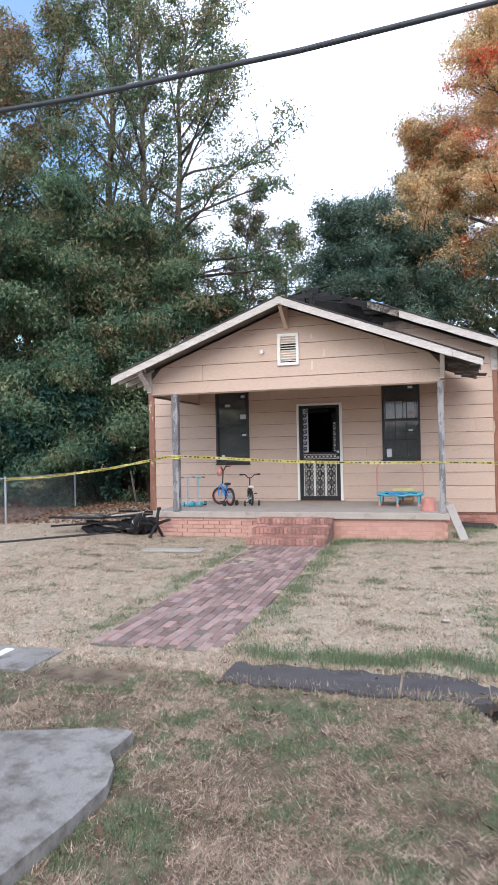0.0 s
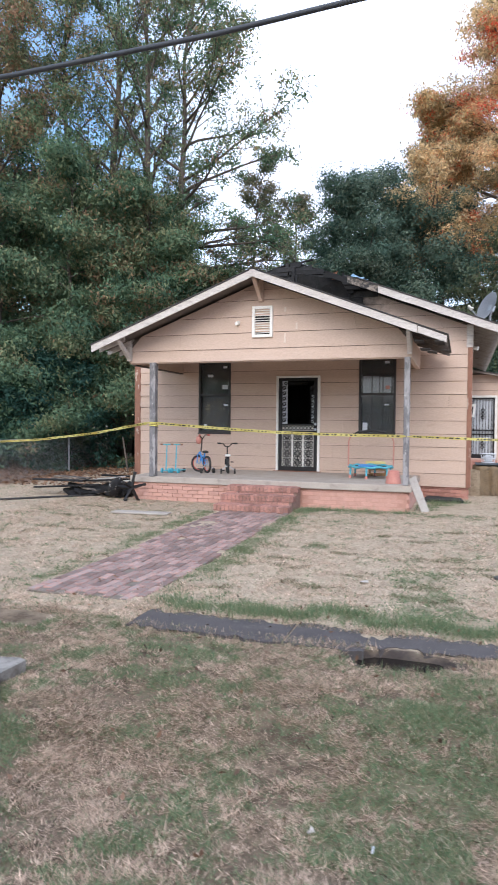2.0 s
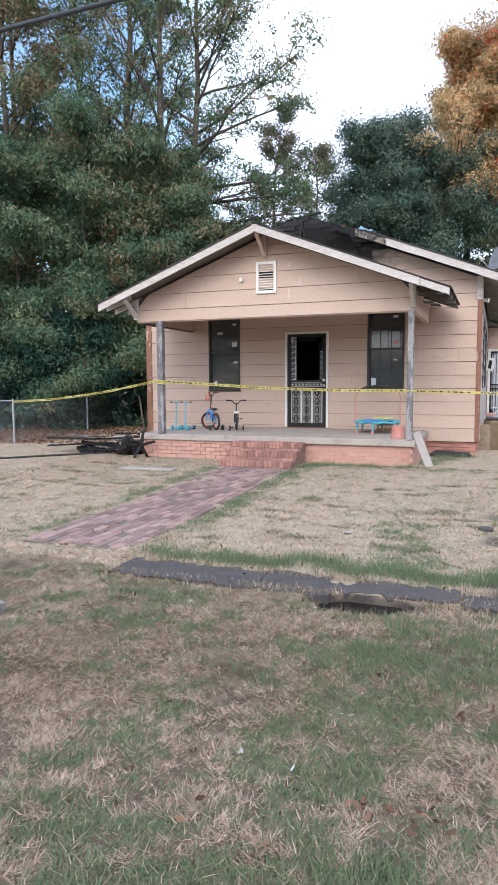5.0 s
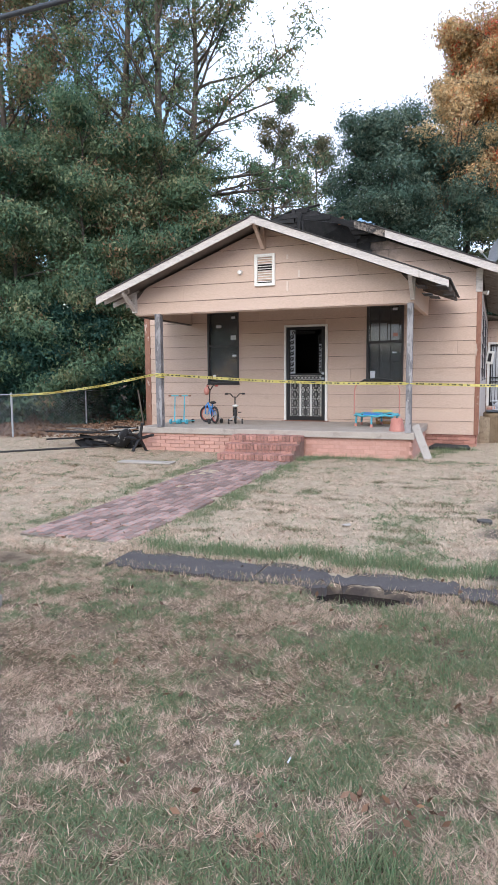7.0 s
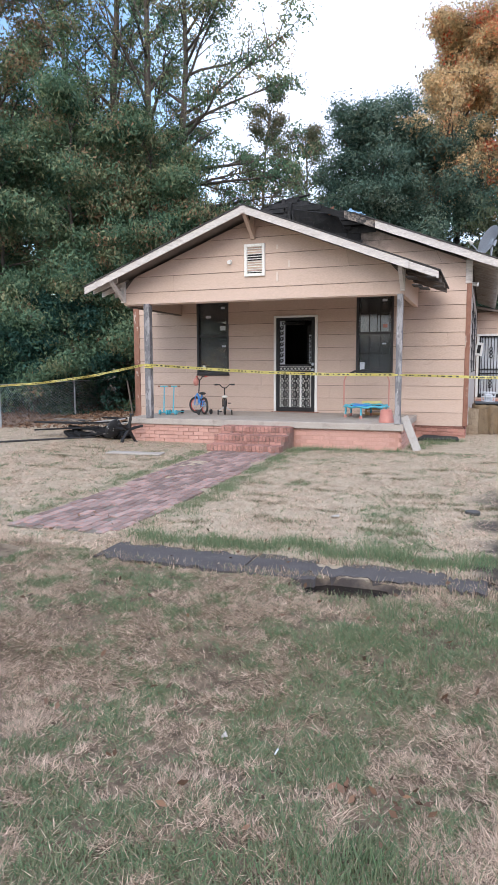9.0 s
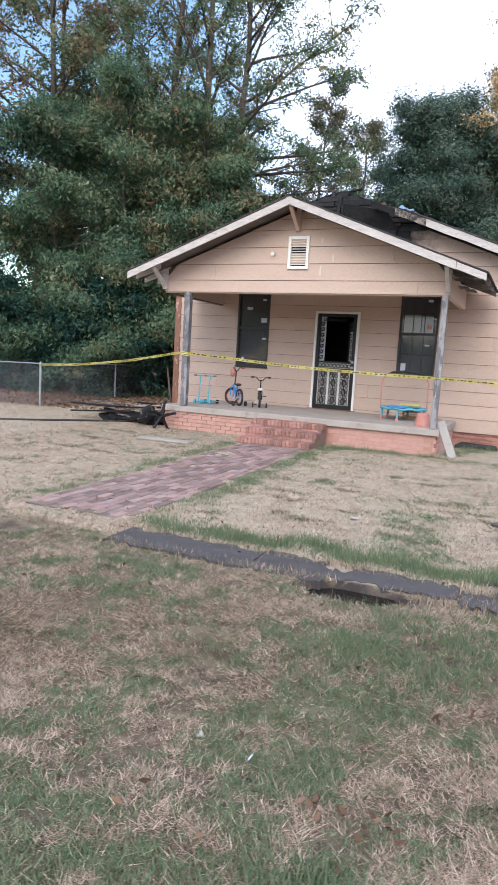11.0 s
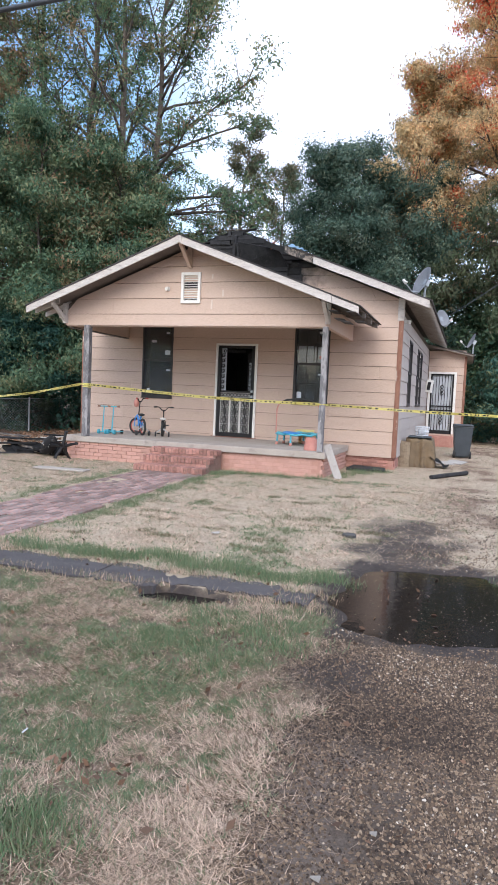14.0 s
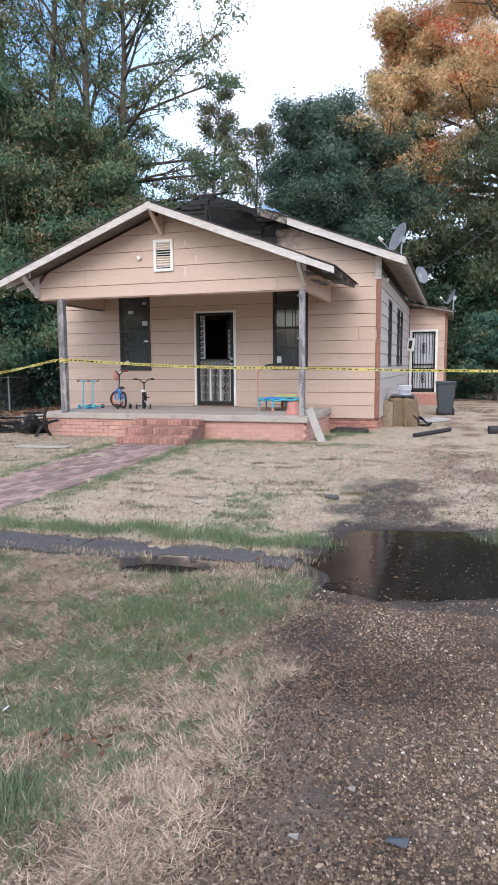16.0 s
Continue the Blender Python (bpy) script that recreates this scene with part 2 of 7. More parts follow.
CREAM = surface("faded_print", (0.60, 0.50, 0.18), (0.66, 0.56, 0.25), 0.7, 4, 50, 0.05)

GLASS, gn, gl, gb = material("window_glass")
gb.inputs["Transmission Weight"].default_value, gb.inputs["Roughness"].default_value = 0.93, 0.04
gb.inputs["Base Color"].default_value, gb.inputs["IOR"].default_value = (0.66, 0.69, 0.71, 1), 1.38

WATER, gn, gl, gb = material("puddle_water")
gb.inputs["Base Color"].default_value, gb.inputs["Roughness"].default_value = (0.016, 0.013, 0.011, 1), 0.09
gb.inputs["IOR"].default_value = 1.33
wb = gn.new("ShaderNodeBump")
wb.inputs["Strength"].default_value, wb.inputs["Distance"].default_value = 0.16, 0.01
gl.new(noised(gn, gl, coords(gn, gl), 6.0, 2), wb.inputs["Height"])
gl.new(wb.outputs[0], gb.inputs["Normal"])

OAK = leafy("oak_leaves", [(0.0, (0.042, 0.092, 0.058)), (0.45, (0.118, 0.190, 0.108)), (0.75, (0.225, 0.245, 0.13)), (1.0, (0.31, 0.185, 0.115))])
MAGNOLIA = leafy("dark_glossy_leaves", [(0.0, (0.038, 0.078, 0.060)), (0.6, (0.095, 0.155, 0.115)), (1.0, (0.17, 0.21, 0.15))], 0.25)
AUTUMN = leafy("autumn_leaves", [(0.0, (0.21, 0.20, 0.115)), (0.30, (0.52, 0.40, 0.22)), (0.6, (0.74, 0.54, 0.30)), (0.85, (0.78, 0.50, 0.26)), (0.93, (0.74, 0.33, 0.17)), (1.0, (0.72, 0.14, 0.08))], 0.45)
PINE = leafy("olive_needles", [(0.0, (0.062, 0.093, 0.049)), (0.6, (0.132, 0.147, 0.088)), (1.0, (0.233, 0.186, 0.117))])
SHRUB = leafy("shrub_leaves", [(0.0, (0.026, 0.072, 0.056)), (0.6, (0.065, 0.15, 0.115)), (1.0, (0.18, 0.18, 0.08))])
GRASS = leafy("grass_blades", [(0.0, (0.665, 0.503, 0.385)), (0.25, (0.435, 0.315, 0.23)), (0.5, (0.095, 0.062, 0.042)), (0.6, (0.235, 0.232, 0.14)), (1.0, (0.116, 0.200, 0.10))], 0.2)
PEBBLE = leafy("pebbles", [(0.0, (0.030, 0.021, 0.016)), (0.35, (0.095, 0.064, 0.043)), (0.75, (0.235, 0.160, 0.102)), (0.93, (0.35, 0.26, 0.18)), (1.0, (0.52, 0.45, 0.37))], 0.0)


def ground_material():
    m, n, l, b = material("yard_soil")
    v = coords(n, l)

    def attr(k):
        a = n.new("ShaderNodeAttribute")
        a.attribute_name = k
        return a.outputs["Fac"]
    big, mid, fine = noised(n, l, v, 0.9), noised(n, l, v, 7, 6, 0.7), noised(n, l, v, 60, 6, 0.75)
    straw = mixer(n, l, ranged(n, l, mid, 0.32, 0.68), (0.28, 0.213, 0.145), (0.51, 0.41, 0.29))
    grit = noised(n, l, v, 24, 5, 0.75)
    straw = mixer(n, l, ranged(n, l, grit, 0.52, 0.66, 0, 0.75), straw, (0.17, 0.135, 0.09))
    straw = mixer(n, l, ranged(n, l, fine, 0.42, 0.7, 0, 0.75), straw, (0.55, 0.45, 0.36))
    straw = mixer(n, l, ranged(n, l, fine, 0.46, 0.30, 0, 0.7), straw, (0.16, 0.12, 0.085))
    # near ground darker: soil and dead grass, plus painted shade between blades
    straw = mixer(n, l, attr("dark_thatch"), straw, mixer(n, l, ranged(n, l, mid, 0.3, 0.7), (0.055, 0.038, 0.026), (0.25, 0.185, 0.13)))
    green = mixer(n, l, ranged(n, l, fine, 0.3, 0.7), (0.12, 0.12, 0.07), (0.22, 0.205, 0.13))
    soil = mixer(n, l, ranged(n, l, grit, 0.3, 0.7), (0.13, 0.085, 0.06), (0.27, 0.19, 0.14))
    gravel = mixer(n, l, ranged(n, l, fine, 0.35, 0.65), (0.026, 0.019, 0.015), (0.10, 0.074, 0.056))
    gravel = mixer(n, l, ranged(n, l, big, 0.46, 0.60, 0, 0.85), gravel, mixer(n, l, ranged(n, l, fine, 0.3, 0.7), (0.10, 0.078, 0.062), (0.21, 0.165, 0.135)))
    wet = mixer(n, l, ranged(n, l, mid, 0.3, 0.7), (0.034, 0.027, 0.024), (0.080, 0.063, 0.055))

    def blotched(k, lo=0.35, hi=0.65):
        s = n.new("ShaderNodeMath")
        s.operation = "ADD"
        l.new(attr(k), s.inputs[0])
        l.new(ranged(n, l, mid, 0.2, 0.8, -0.25, 0.25), s.inputs[1])
        return ranged(n, l, s.outputs[0], lo, hi)
    col = mixer(n, l, blotched("green", 0.28, 0.95), straw, green)
    col = mixer(n, l, blotched("bare"), col, soil)
    col = mixer(n, l, blotched("gravel"), col, gravel)
    w = blotched("wet", 0.22, 0.85)
    col = mixer(n, l, w, col, wet)
    l.new(col, b.inputs["Base Color"])
    l.new(ranged(n, l, w, 0, 1, 0.95, 0.8), b.inputs["Roughness"])
    b.inputs["Specular IOR Level"].default_value = 0.15
    bn = n.new("ShaderNodeBump")
    bn.inputs["Strength"].default_value, bn.inputs["Distance"].default_value = 0.7, 0.02
    l.new(fine, bn.inputs["Height"])
    l.new(bn.outputs[0], b.inputs["Normal"])
    return m


SOIL = ground_material()


# ---- building helpers ----
def part(name, bm, mat, parent=None, label="", at=None, smooth=False):
    me = bpy.data.meshes.new(name)
    bmesh.ops.recalc_face_normals(bm, faces=bm.faces)
    bm.to_mesh(me)
    bm.free()
    me.materials.append(mat)
    if smooth:
        for p in me.polygons:
            p.use_smooth = True
    ob = new(name, me)
    ob.parent = parent
    if at is not None:
        ob.matrix_basis = at
    if label:
        ob["label"] = label
    return ob


def thing(name, label, category, at=None, group="", kind=""):
    ob = new(name)
    if at is not None:
        ob.matrix_basis = at
    return tagged(ob, label, category, group, kind)


def piece(name, me, parent, at):
    ob = bpy.data.objects.new(name, me)
    scene.collection.objects.link(ob)
    ob.parent, ob.matrix_basis = parent, at
    return ob


def box(bm, x0, x1, y0, y1, z0, z1, m=None):
    vs = [bm.verts.new((x, y, z)) for z in (z0, z1) for x, y in ((x0, y0), (x1, y0), (x1, y1), (x0, y1))]
    for f in ((3, 2, 1, 0), (4, 5, 6, 7), (0, 1, 5, 4), (1, 2, 6, 5), (2, 3, 7, 6), (3, 0, 4, 7)):
        bm.faces.new([vs[i] for i in f])
    if m is not None:
        bmesh.ops.transform(bm, matrix=m, verts=vs)
    return vs


def bev(bm, w, seg=1):
    bmesh.ops.bevel(bm, geom=list(bm.edges), offset=w, segments=seg, affect="EDGES", clamp_overlap=True)
    return bm


def boxed(x0, x1, y0, y1, z0, z1, w=0.004, m=None):
    bm = bmesh.new()
    box(bm, x0, x1, y0, y1, z0, z1, m)
    if w:
        bev(bm, w)
    return bm


def tube(bm, pts, radii, seg=8, caps=True):
    """A tube along a line of points."""
    pts = [Vector(p) for p in pts]
    if not isinstance(radii, (list, tuple)):
        radii = [radii] * len(pts)
    rings, side = [], None
    for i, p in enumerate(pts):
        d = (pts[min(i + 1, len(pts) - 1)] - pts[max(i - 1, 0)]).normalized()
        if side is None:
            side = d.orthogonal().normalized()
        side = (side - d * side.dot(d)).normalized()
        up = d.cross(side)
        rings.append([bm.verts.new(p + (side * math.cos(a) + up * math.sin(a)) * radii[i]) for a in (2 * math.pi * k / seg for k in range(seg))])
    for a, b in zip(rings, rings[1:]):
        for k in range(seg):
            bm.faces.new((a[k], a[(k + 1) % seg], b[(k + 1) % seg], b[k]))
    if caps:
        bm.faces.new(rings[0][::-1])
        bm.faces.new(rings[-1])
    return bm


def tubed(pts, radii, seg=8):
    return tube(bmesh.new(), pts, radii, seg)


def ring(bm, c, axis, r, thick, n=20, seg=6):
    """A torus round c about an axis."""
    axis = Vector(axis).normalized()
    u = axis.orthogonal().normalized()
    w = axis.cross(u)
    rows = []
    for i in range(n):
        a = 2 * math.pi * i / n
        d = u * math.cos(a) + w * math.sin(a)
        rows.append([bm.verts.new(Vector(c) + d * (r + thick * math.cos(b)) + axis * thick * math.sin(b)) for b in (2 * math.pi * k / seg for k in range(seg))])
    for i in range(n):
        for k in range(seg):
            bm.faces.new((rows[i][k], rows[(i + 1) % n][k], rows[(i + 1) % n][(k + 1) % seg], rows[i][(k + 1) % seg]))
    return bm


def slab_bm(corners, thick):
    """A flat slab: four corners of its top, thickened along the normal downwards."""
    bm = bmesh.new()
    c = [Vector(p) for p in corners]
    nrm = (c[1] - c[0]).cross(c[3] - c[0]).normalized()
    if nrm.z < 0:
        nrm.negate()
    top = [bm.verts.new(p) for p in c]
    bot = [bm.verts.new(p - nrm * thick) for p in c]
    bm.faces.new(top)
    bm.faces.new(bot[::-1])
    for k in range(4):
        bm.faces.new((top[k], bot[k], bot[(k + 1) % 4], top[(k + 1) % 4]))
    return bm


def sheet(name, verts, faces, mat, tones=None, smooth=False, parent=None):
    """One mesh from numpy arrays: faces all of one size, tones one number a vertex."""
    me = bpy.data.meshes.new(name)
    verts, faces = np.asarray(verts, np.float32), np.asarray(faces, np.int32)
    k = faces.shape[1]
    me.vertices.add(len(verts))
    me.vertices.foreach_set("co", verts.ravel())
    me.loops.add(faces.size)
    me.loops.foreach_set("vertex_index", faces.ravel())
    me.polygons.add(len(faces))
    me.polygons.foreach_set("loop_start", np.arange(0, faces.size, k, dtype=np.int32))
    me.update(calc_edges=True)
    for key, vals in (tones or {}).items():
        me.attributes.new(key, "FLOAT", "POINT").data.foreach_set("value", np.asarray(vals, np.float32))
    if smooth:
        me.polygons.foreach_set("use_smooth", np.ones(len(faces), bool))
    me.materials.append(mat)
    ob = new(name, me)
    ob.parent = parent
    return ob


rng = np.random.default_rng(7)


def vnoise(x, y, scale, seed=0):
    """Smooth value noise over the plan, 0 to 1."""
    x, y = np.asarray(x, float) / scale + 91.7 * seed, np.asarray(y, float) / scale - 47.3 * seed
    ix, iy = np.floor(x), np.floor(y)
    fx, fy = x - ix, y - iy
    fx, fy = fx * fx * (3 - 2 * fx), fy * fy * (3 - 2 * fy)

    def h(a, b):
        s = np.sin(a * 127.1 + b * 311.7 + seed * 17.3) * 43758.5453
        return s - np.floor(s)
    return (h(ix, iy) * (1 - fx) + h(ix + 1, iy) * fx) * (1 - fy) + (h(ix, iy + 1) * (1 - fx) + h(ix + 1, iy + 1) * fx) * fy


def step01(v, a, b):
    t = np.clip((np.asarray(v, float) - a) / (b - a), 0, 1)
    return t * t * (3 - 2 * t)


# ---- the yard: heights and what covers it ----
WATER_Z = -0.085


def puddle_d(x, y):
    """Below 1 inside the puddle of the drive."""
    r = np.hypot((x - 5.40) / 0.88, (y + 8.72) / 0.94)
    return r + 0.22 * (vnoise(x, y, 0.5, 3) - 0.5) + 0.20 * (vnoise(x, y, 0.16, 4) - 0.5)


def pit_d(x, y):
    return np.hypot((x - 3.58) / 0.34, (y + 9.50) / 0.15) + 0.4 * (vnoise(x, y, 0.2, 5) - 0.5)


def drive_edge(x, y):
    """Above 0 on the gravel drive."""
    return x - (4.80 + 0.34 * (vnoise(x * 0, y, 0.9, 6) - 0.5) + 0.24 * (vnoise(x, y, 0.26, 7) - 0.5))


def height(x, y):
    x, y = np.asarray(x, float), np.asarray(y, float)
    z = -0.06 + 0.09 * step01(y, -8.6, -3.0)
    z = z - 0.15 * np.exp(-((y + 11.2) / 0.8) ** 2) * step01(x, 5.0, 4.1) * step01(x, 1.4, 2.3)
    z = z + 0.035 * (vnoise(x, y, 0.55, 1) - 0.5) * step01(y, -2.5, -5) + 0.018 * (vnoise(x, y, 0.17, 2) - 0.5) * step01(y, -3, -6)
    z = z - 0.05 * (1 - step01(puddle_d(x, y), 0.75, 1.12))
    z = z - 0.12 * (1 - step01(pit_d(x, y), 0.85, 1.15))
    z = z + 0.10 * (vnoise(x, y, 6.0, 9) - 0.5) * step01(np.abs(x - 1), 8, 16)
    return z


def covers(x, y):
    e = drive_edge(x, y)
    gravel = step01(e, -0.06, 0.30) * step01(y, -7.0, -9.0) * (1 - step01(x, 8.2, 8.8))
    d = puddle_d(x, y)
    wet = (1 - step01(d + 0.5 * (vnoise(x, y, 0.13, 19) - 0.5), 1.02, 1.45)) * step01(e, -1.0, -0.4) * 0.95
    wet = np.maximum(wet, (1 - step01(np.hypot((x - 4.98) / 0.62, (y + 7.25) / 1.65) + 0.8 * (vnoise(x, y, 0.25, 17) - 0.5), 0.5, 1.35)) * 0.8)
    wet = np.maximum(wet, (1 - step01(pit_d(x, y), 0.9, 1.7)))
    wet = np.maximum(wet, (1 - step01(np.hypot((x - 4.95) / 0.35, (y + 10.45) / 0.28), 0.5, 1.2)) * 0.8)
    band = np.exp(-((y + 8.72) / 0.17) ** 2) * step01(x, 1.3, 1.9) * (1 - step01(x, 4.4, 4.8)) * (0.35 + 0.65 * step01(vnoise(x, y, 0.4, 22), 0.3, 0.6))
    side = np.exp(-((x - 1.32) / 0.22) ** 2) * step01(y, -8.8, -7.5) * (1 - step01(y, -3.2, -2.8)) * 0.75
    side = np.maximum(side, np.exp(-((x + 0.18) / 0.20) ** 2) * step01(y, -8.8, -8.0) * (1 - step01(y, -3.6, -3.2)) * 0.7)
    foot = np.exp(-((y + 2.75) / 0.28) ** 2) * step01(x, 1.0, 1.3) * (1 - step01(x, 4.2, 4.8)) * 0.8
    lush = (1 - step01(np.hypot((x - 4.25 + 0.5 * (y + 10.2)) / 0.55, (y + 10.2) / 0.65), 0.4, 1.1)) * 0.85
    spots = np.zeros_like(x)
    for sx, sy, rx, ry, amp in ((3.62, -7.5, 0.50, 0.80, 0.8), (3.85, -8.3, 0.6, 0.45, 0.85), (2.2, -5.9, 0.4, 0.16, 0.5), (3.2, -6.3, 0.5, 0.2, 0.45), (3.95, -5.8, 0.4, 0.16, 0.5), (4.5, -6.3, 0.45, 0.2, 0.5), (-0.9, -5.2, 0.5, 0.2, 0.4), (-1.8, -6.8, 0.5, 0.25, 0.4), (3.6, -1.2, 0.5, 0.5, 0.6), (4.6, -1.4, 0.5, 0.3, 0.5), (5.3, 0.6, 0.4, 0.6, 0.5), (2.0, -4.0, 0.6, 0.15, 0.35)):
        spots = np.maximum(spots, (1 - step01(np.hypot((x - sx) / rx, (y - sy) / ry), 0.3, 1.2)) * amp)
    lush = np.maximum(lush, (1 - step01(np.hypot((x - 4.10) / 0.34, (y + 12.05) / 0.30), 0.4, 1.2)) * 0.9)
    near = step01(-y, 9.3, 9.9)
    fuzz = vnoise(x, y, 0.30, 12) * 0.30 + vnoise(x, y, 0.11, 15) * 0.25 + vnoise(x, y, 0.05, 16) * 0.15
    patch = step01(vnoise(x, y, 0.9, 11) * 0.20 + fuzz, 0.34, 0.60) * (0.16 + 0.52 * near)
    ragged_edge = 0.35 + 1.3 * step01(fuzz, 0.2, 0.5)
    green = np.clip(np.maximum(np.maximum.reduce([band, side * 0.8, foot, lush * 0.55, spots]) * ragged_edge * 0.75, patch * 0.85), 0, 1) * (1 - gravel)
    bare = step01(vnoise(x, y, 1.3, 13) * 0.6 + vnoise(x, y, 0.33, 14) * 0.4, 0.62, 0.80) * 0.35 * (0.4 + 1.2 * vnoise(x, y, 0.09, 18))
    bare = np.maximum(bare, step01(x, 4.4, 5.6) * step01(y, -7.8, -6.0) * (0.10 + 0.75 * vnoise(x, y, 0.5, 20) * (0.5 + vnoise(x, y, 0.12, 21))))
    bare = np.maximum(bare, (1 - step01(np.hypot((x - 4.10) / 0.22, (y + 11.62) / 0.16) + 0.7 * (vnoise(x, y, 0.09, 23) - 0.5), 0.5, 1.2)) * 0.95)
    bare = np.maximum(bare, step01(-x, 5.5, 7.0) * step01(y, -2.5, 0) * 0.9)
    return green, bare, gravel, wet


# mask of the near lawn, where shade between blades is coloured in
def dark_thatch(x, y):
    return step01(-y, 9.2, 9.6) * step01(-x, -5.2, -4.6)


def spaced(*spans):
    out = [spans[0][0]]
    for a, b, s in spans:
        out += list(np.linspace(a, b, max(2, int(round((b - a) / s)) + 1))[1:])
    return np.array(out)


gx = spaced((-420, -60, 60), (-60, -14, 6), (-14, -4, 0.5), (-4, -1.5, 0.12), (-1.5, 7.4, 0.06), (7.4, 12, 0.4), (12, 60, 6), (60, 420, 60))
gy = spaced((-300, -40, 52), (-40, -15, 3), (-15, -13, 0.2), (-13, -7, 0.06), (-7, -2, 0.12), (-2, 14, 0.5), (14, 60, 4), (60, 480, 60))
GX, GY = np.meshgrid(gx, gy)
nx, ny = len(gx), len(gy)
idx = np.arange(nx * ny).reshape(ny, nx)
quads = np.stack([idx[:-1, :-1], idx[:-1, 1:], idx[1:, 1:], idx[1:, :-1]], -1).reshape(-1, 4)
cg, cb, cv, cw = covers(GX, GY)
ground = sheet("ground", np.stack([GX, GY, height(GX, GY)], -1).reshape(-1, 3), quads, SOIL,
               {"green": cg.ravel(), "bare": cb.ravel(), "gravel": cv.ravel(), "wet": cw.ravel(), "dark_thatch": dark_thatch(GX, GY).ravel()}, smooth=True)
tagged(ground, "dry straw-coloured lawn with green patches and a gravel drive", "ground", kind="structure")


def water_sheet(name, cx, cy, rx, ry, z, label):
    bm = bmesh.new()
    bm.faces.new([bm.verts.new((cx + rx * math.cos(a), cy + ry * math.sin(a), z)) for a in (2 * math.pi * k / 40 for k in range(40))])
    return tagged(part(name, bm, WATER), label, "puddle", kind="structure")


water_sheet("water_puddle", 5.40, -8.78, 1.3, 1.40, WATER_Z, "dark muddy puddle lying in the gravel drive")
water_sheet("water_pit", 3.58, -9.50, 0.5, 0.26, -0.108, "dark water standing in a hole beside the walk")


# ---- the house ----
XL, XR, DEEP = -3.50, 4.10, 9.30          # outer corners and depth of the main block
MID, SLOPE = 0.36, 0.384                  # middle of both gables, rise of both roofs
FLOOR, BASE = 0.50, 0.28                  # porch floor, foot of the siding
GY_, GFOOT = -2.43, 2.74                  # plane and foot of the porch gable
COURSE = 0.274
house = thing("house", "fire-damaged beige single-storey wooden house with front porch", "house")


def main_roof(x):
    return 3.50 + SLOPE * (4.65 - MID - abs(x - MID))


def porch_roof(x):
    return 4.30 - SLOPE * abs(x - MID)


def board(bm, a0, a1, b0, b1, z0, z1, lap=0.016):
    """A lap board across x in the plane y = 0: foot from a0 to a1, top from b0 to b1, its foot proud."""
    f = [bm.verts.new(p) for p in ((a0, -lap - 0.008, z0), (a1, -lap - 0.008, z0), (b1, -0.008, z1), (b0, -0.008, z1))]
    k = [bm.verts.new(p) for p in ((a0, 0.0, z0), (a1, 0.0, z0), (b1, 0.0, z1), (b0, 0.0, z1))]
    bm.faces.new(f)
    bm.faces.new(k[::-1])
    for i in range(4):
        j = (i + 1) % 4
        bm.faces.new((f[i], k[i], k[j], f[j]))


def cut(rects, hole):
    """Rectangles (x0, x1, z0, z1) with a hole taken out of them."""
    out, (hx0, hx1, hz0, hz1) = [], hole
    for x0, x1, z0, z1 in rects:
        if hx1 <= x0 or hx0 >= x1 or hz1 <= z0 or hz0 >= z1:
            out.append((x0, x1, z0, z1))
            continue
        if hx0 > x0:
            out.append((x0, hx0, z0, z1))
        if hx1 < x1:
            out.append((hx1, x1, z0, z1))
        a, b = max(x0, hx0), min(x1, hx1)
        if hz0 > z0:
            out.append((a, b, z0, hz0))
        if hz1 < z1:
            out.append((a, b, hz1, z1))
    return out


def sided(parent, x0, x1, courses, holes, place, mat, top=None, joints=3.66):
    """Lap boards on a wall, each an object of its own, laid round the openings and under a gable line."""
    r = random.Random(len(courses) + int(10 * x1))
    for z0, z1 in courses:
        joint = x0 + r.uniform(0.5, joints)
        ends = [x0]
        while joint < x1 - 0.4:
            ends.append(joint)
            joint += joints
        ends.append(x1)
        rects = [(a, b, z0, z1) for a, b in zip(ends, ends[1:])]
        for h in holes:
            rects = cut(rects, h)
        for a, b, c, d in rects:
            if d - c < 0.015 or b - a < 0.015:
                continue
            d = d - 0.007 if d - c > 0.05 else d
            bm = bmesh.new()
            if top:
                lo0, lo1, hi0, hi1 = (*top(c), *top(d))
                p = [min(max(v, w0), w1) for v, w0, w1 in ((a, lo0, lo1), (b, lo0, lo1), (a, hi0, hi1), (b, hi0, hi1))]
                if p[1] - p[0] < 0.03 or hi1 < hi0:
                    continue
                board(bm, p[0], p[1] - 0.003, p[2], max(p[3] - 0.003, p[2] + 0.001), c, d)
            else:
                board(bm, a, b - 0.003, a, b - 0.003, c, d)
            part("siding_board", bm, mat, parent, at=place)


def wall_core(name, x0, x1, z0, z1, holes, place, thick=0.12, label=""):
    bm = bmesh.new()
    rects = [(x0, x1, z0, z1)]
    for h in holes:
        rects = cut(rects, h)
    for a, b, c, d in rects:
        box(bm, a, b, 0.0, thick, c, d)
    ob = part(name, bm, LAPCORE, house, label)
    ob.matrix_basis = place
    return ob


DOOR = (0.03, 0.92, 0.50, 2.58)
WIN_L = (-1.90, -1.11, 1.34, 3.08)
WIN_R = (1.82, 2.60, 1.34, 3.08)
courses = [(BASE + COURSE * k, BASE + COURSE * (k + 1)) for k in range(11)]
front = wall_core("front_wall", XL, XR, BASE, 3.45, (DOOR, WIN_L, WIN_R), Matrix.Identity(4))
sided(front, XL + 0.09, XR - 0.02, courses, (DOOR, WIN_L, WIN_R), Matrix.Identity(4), SIDING)

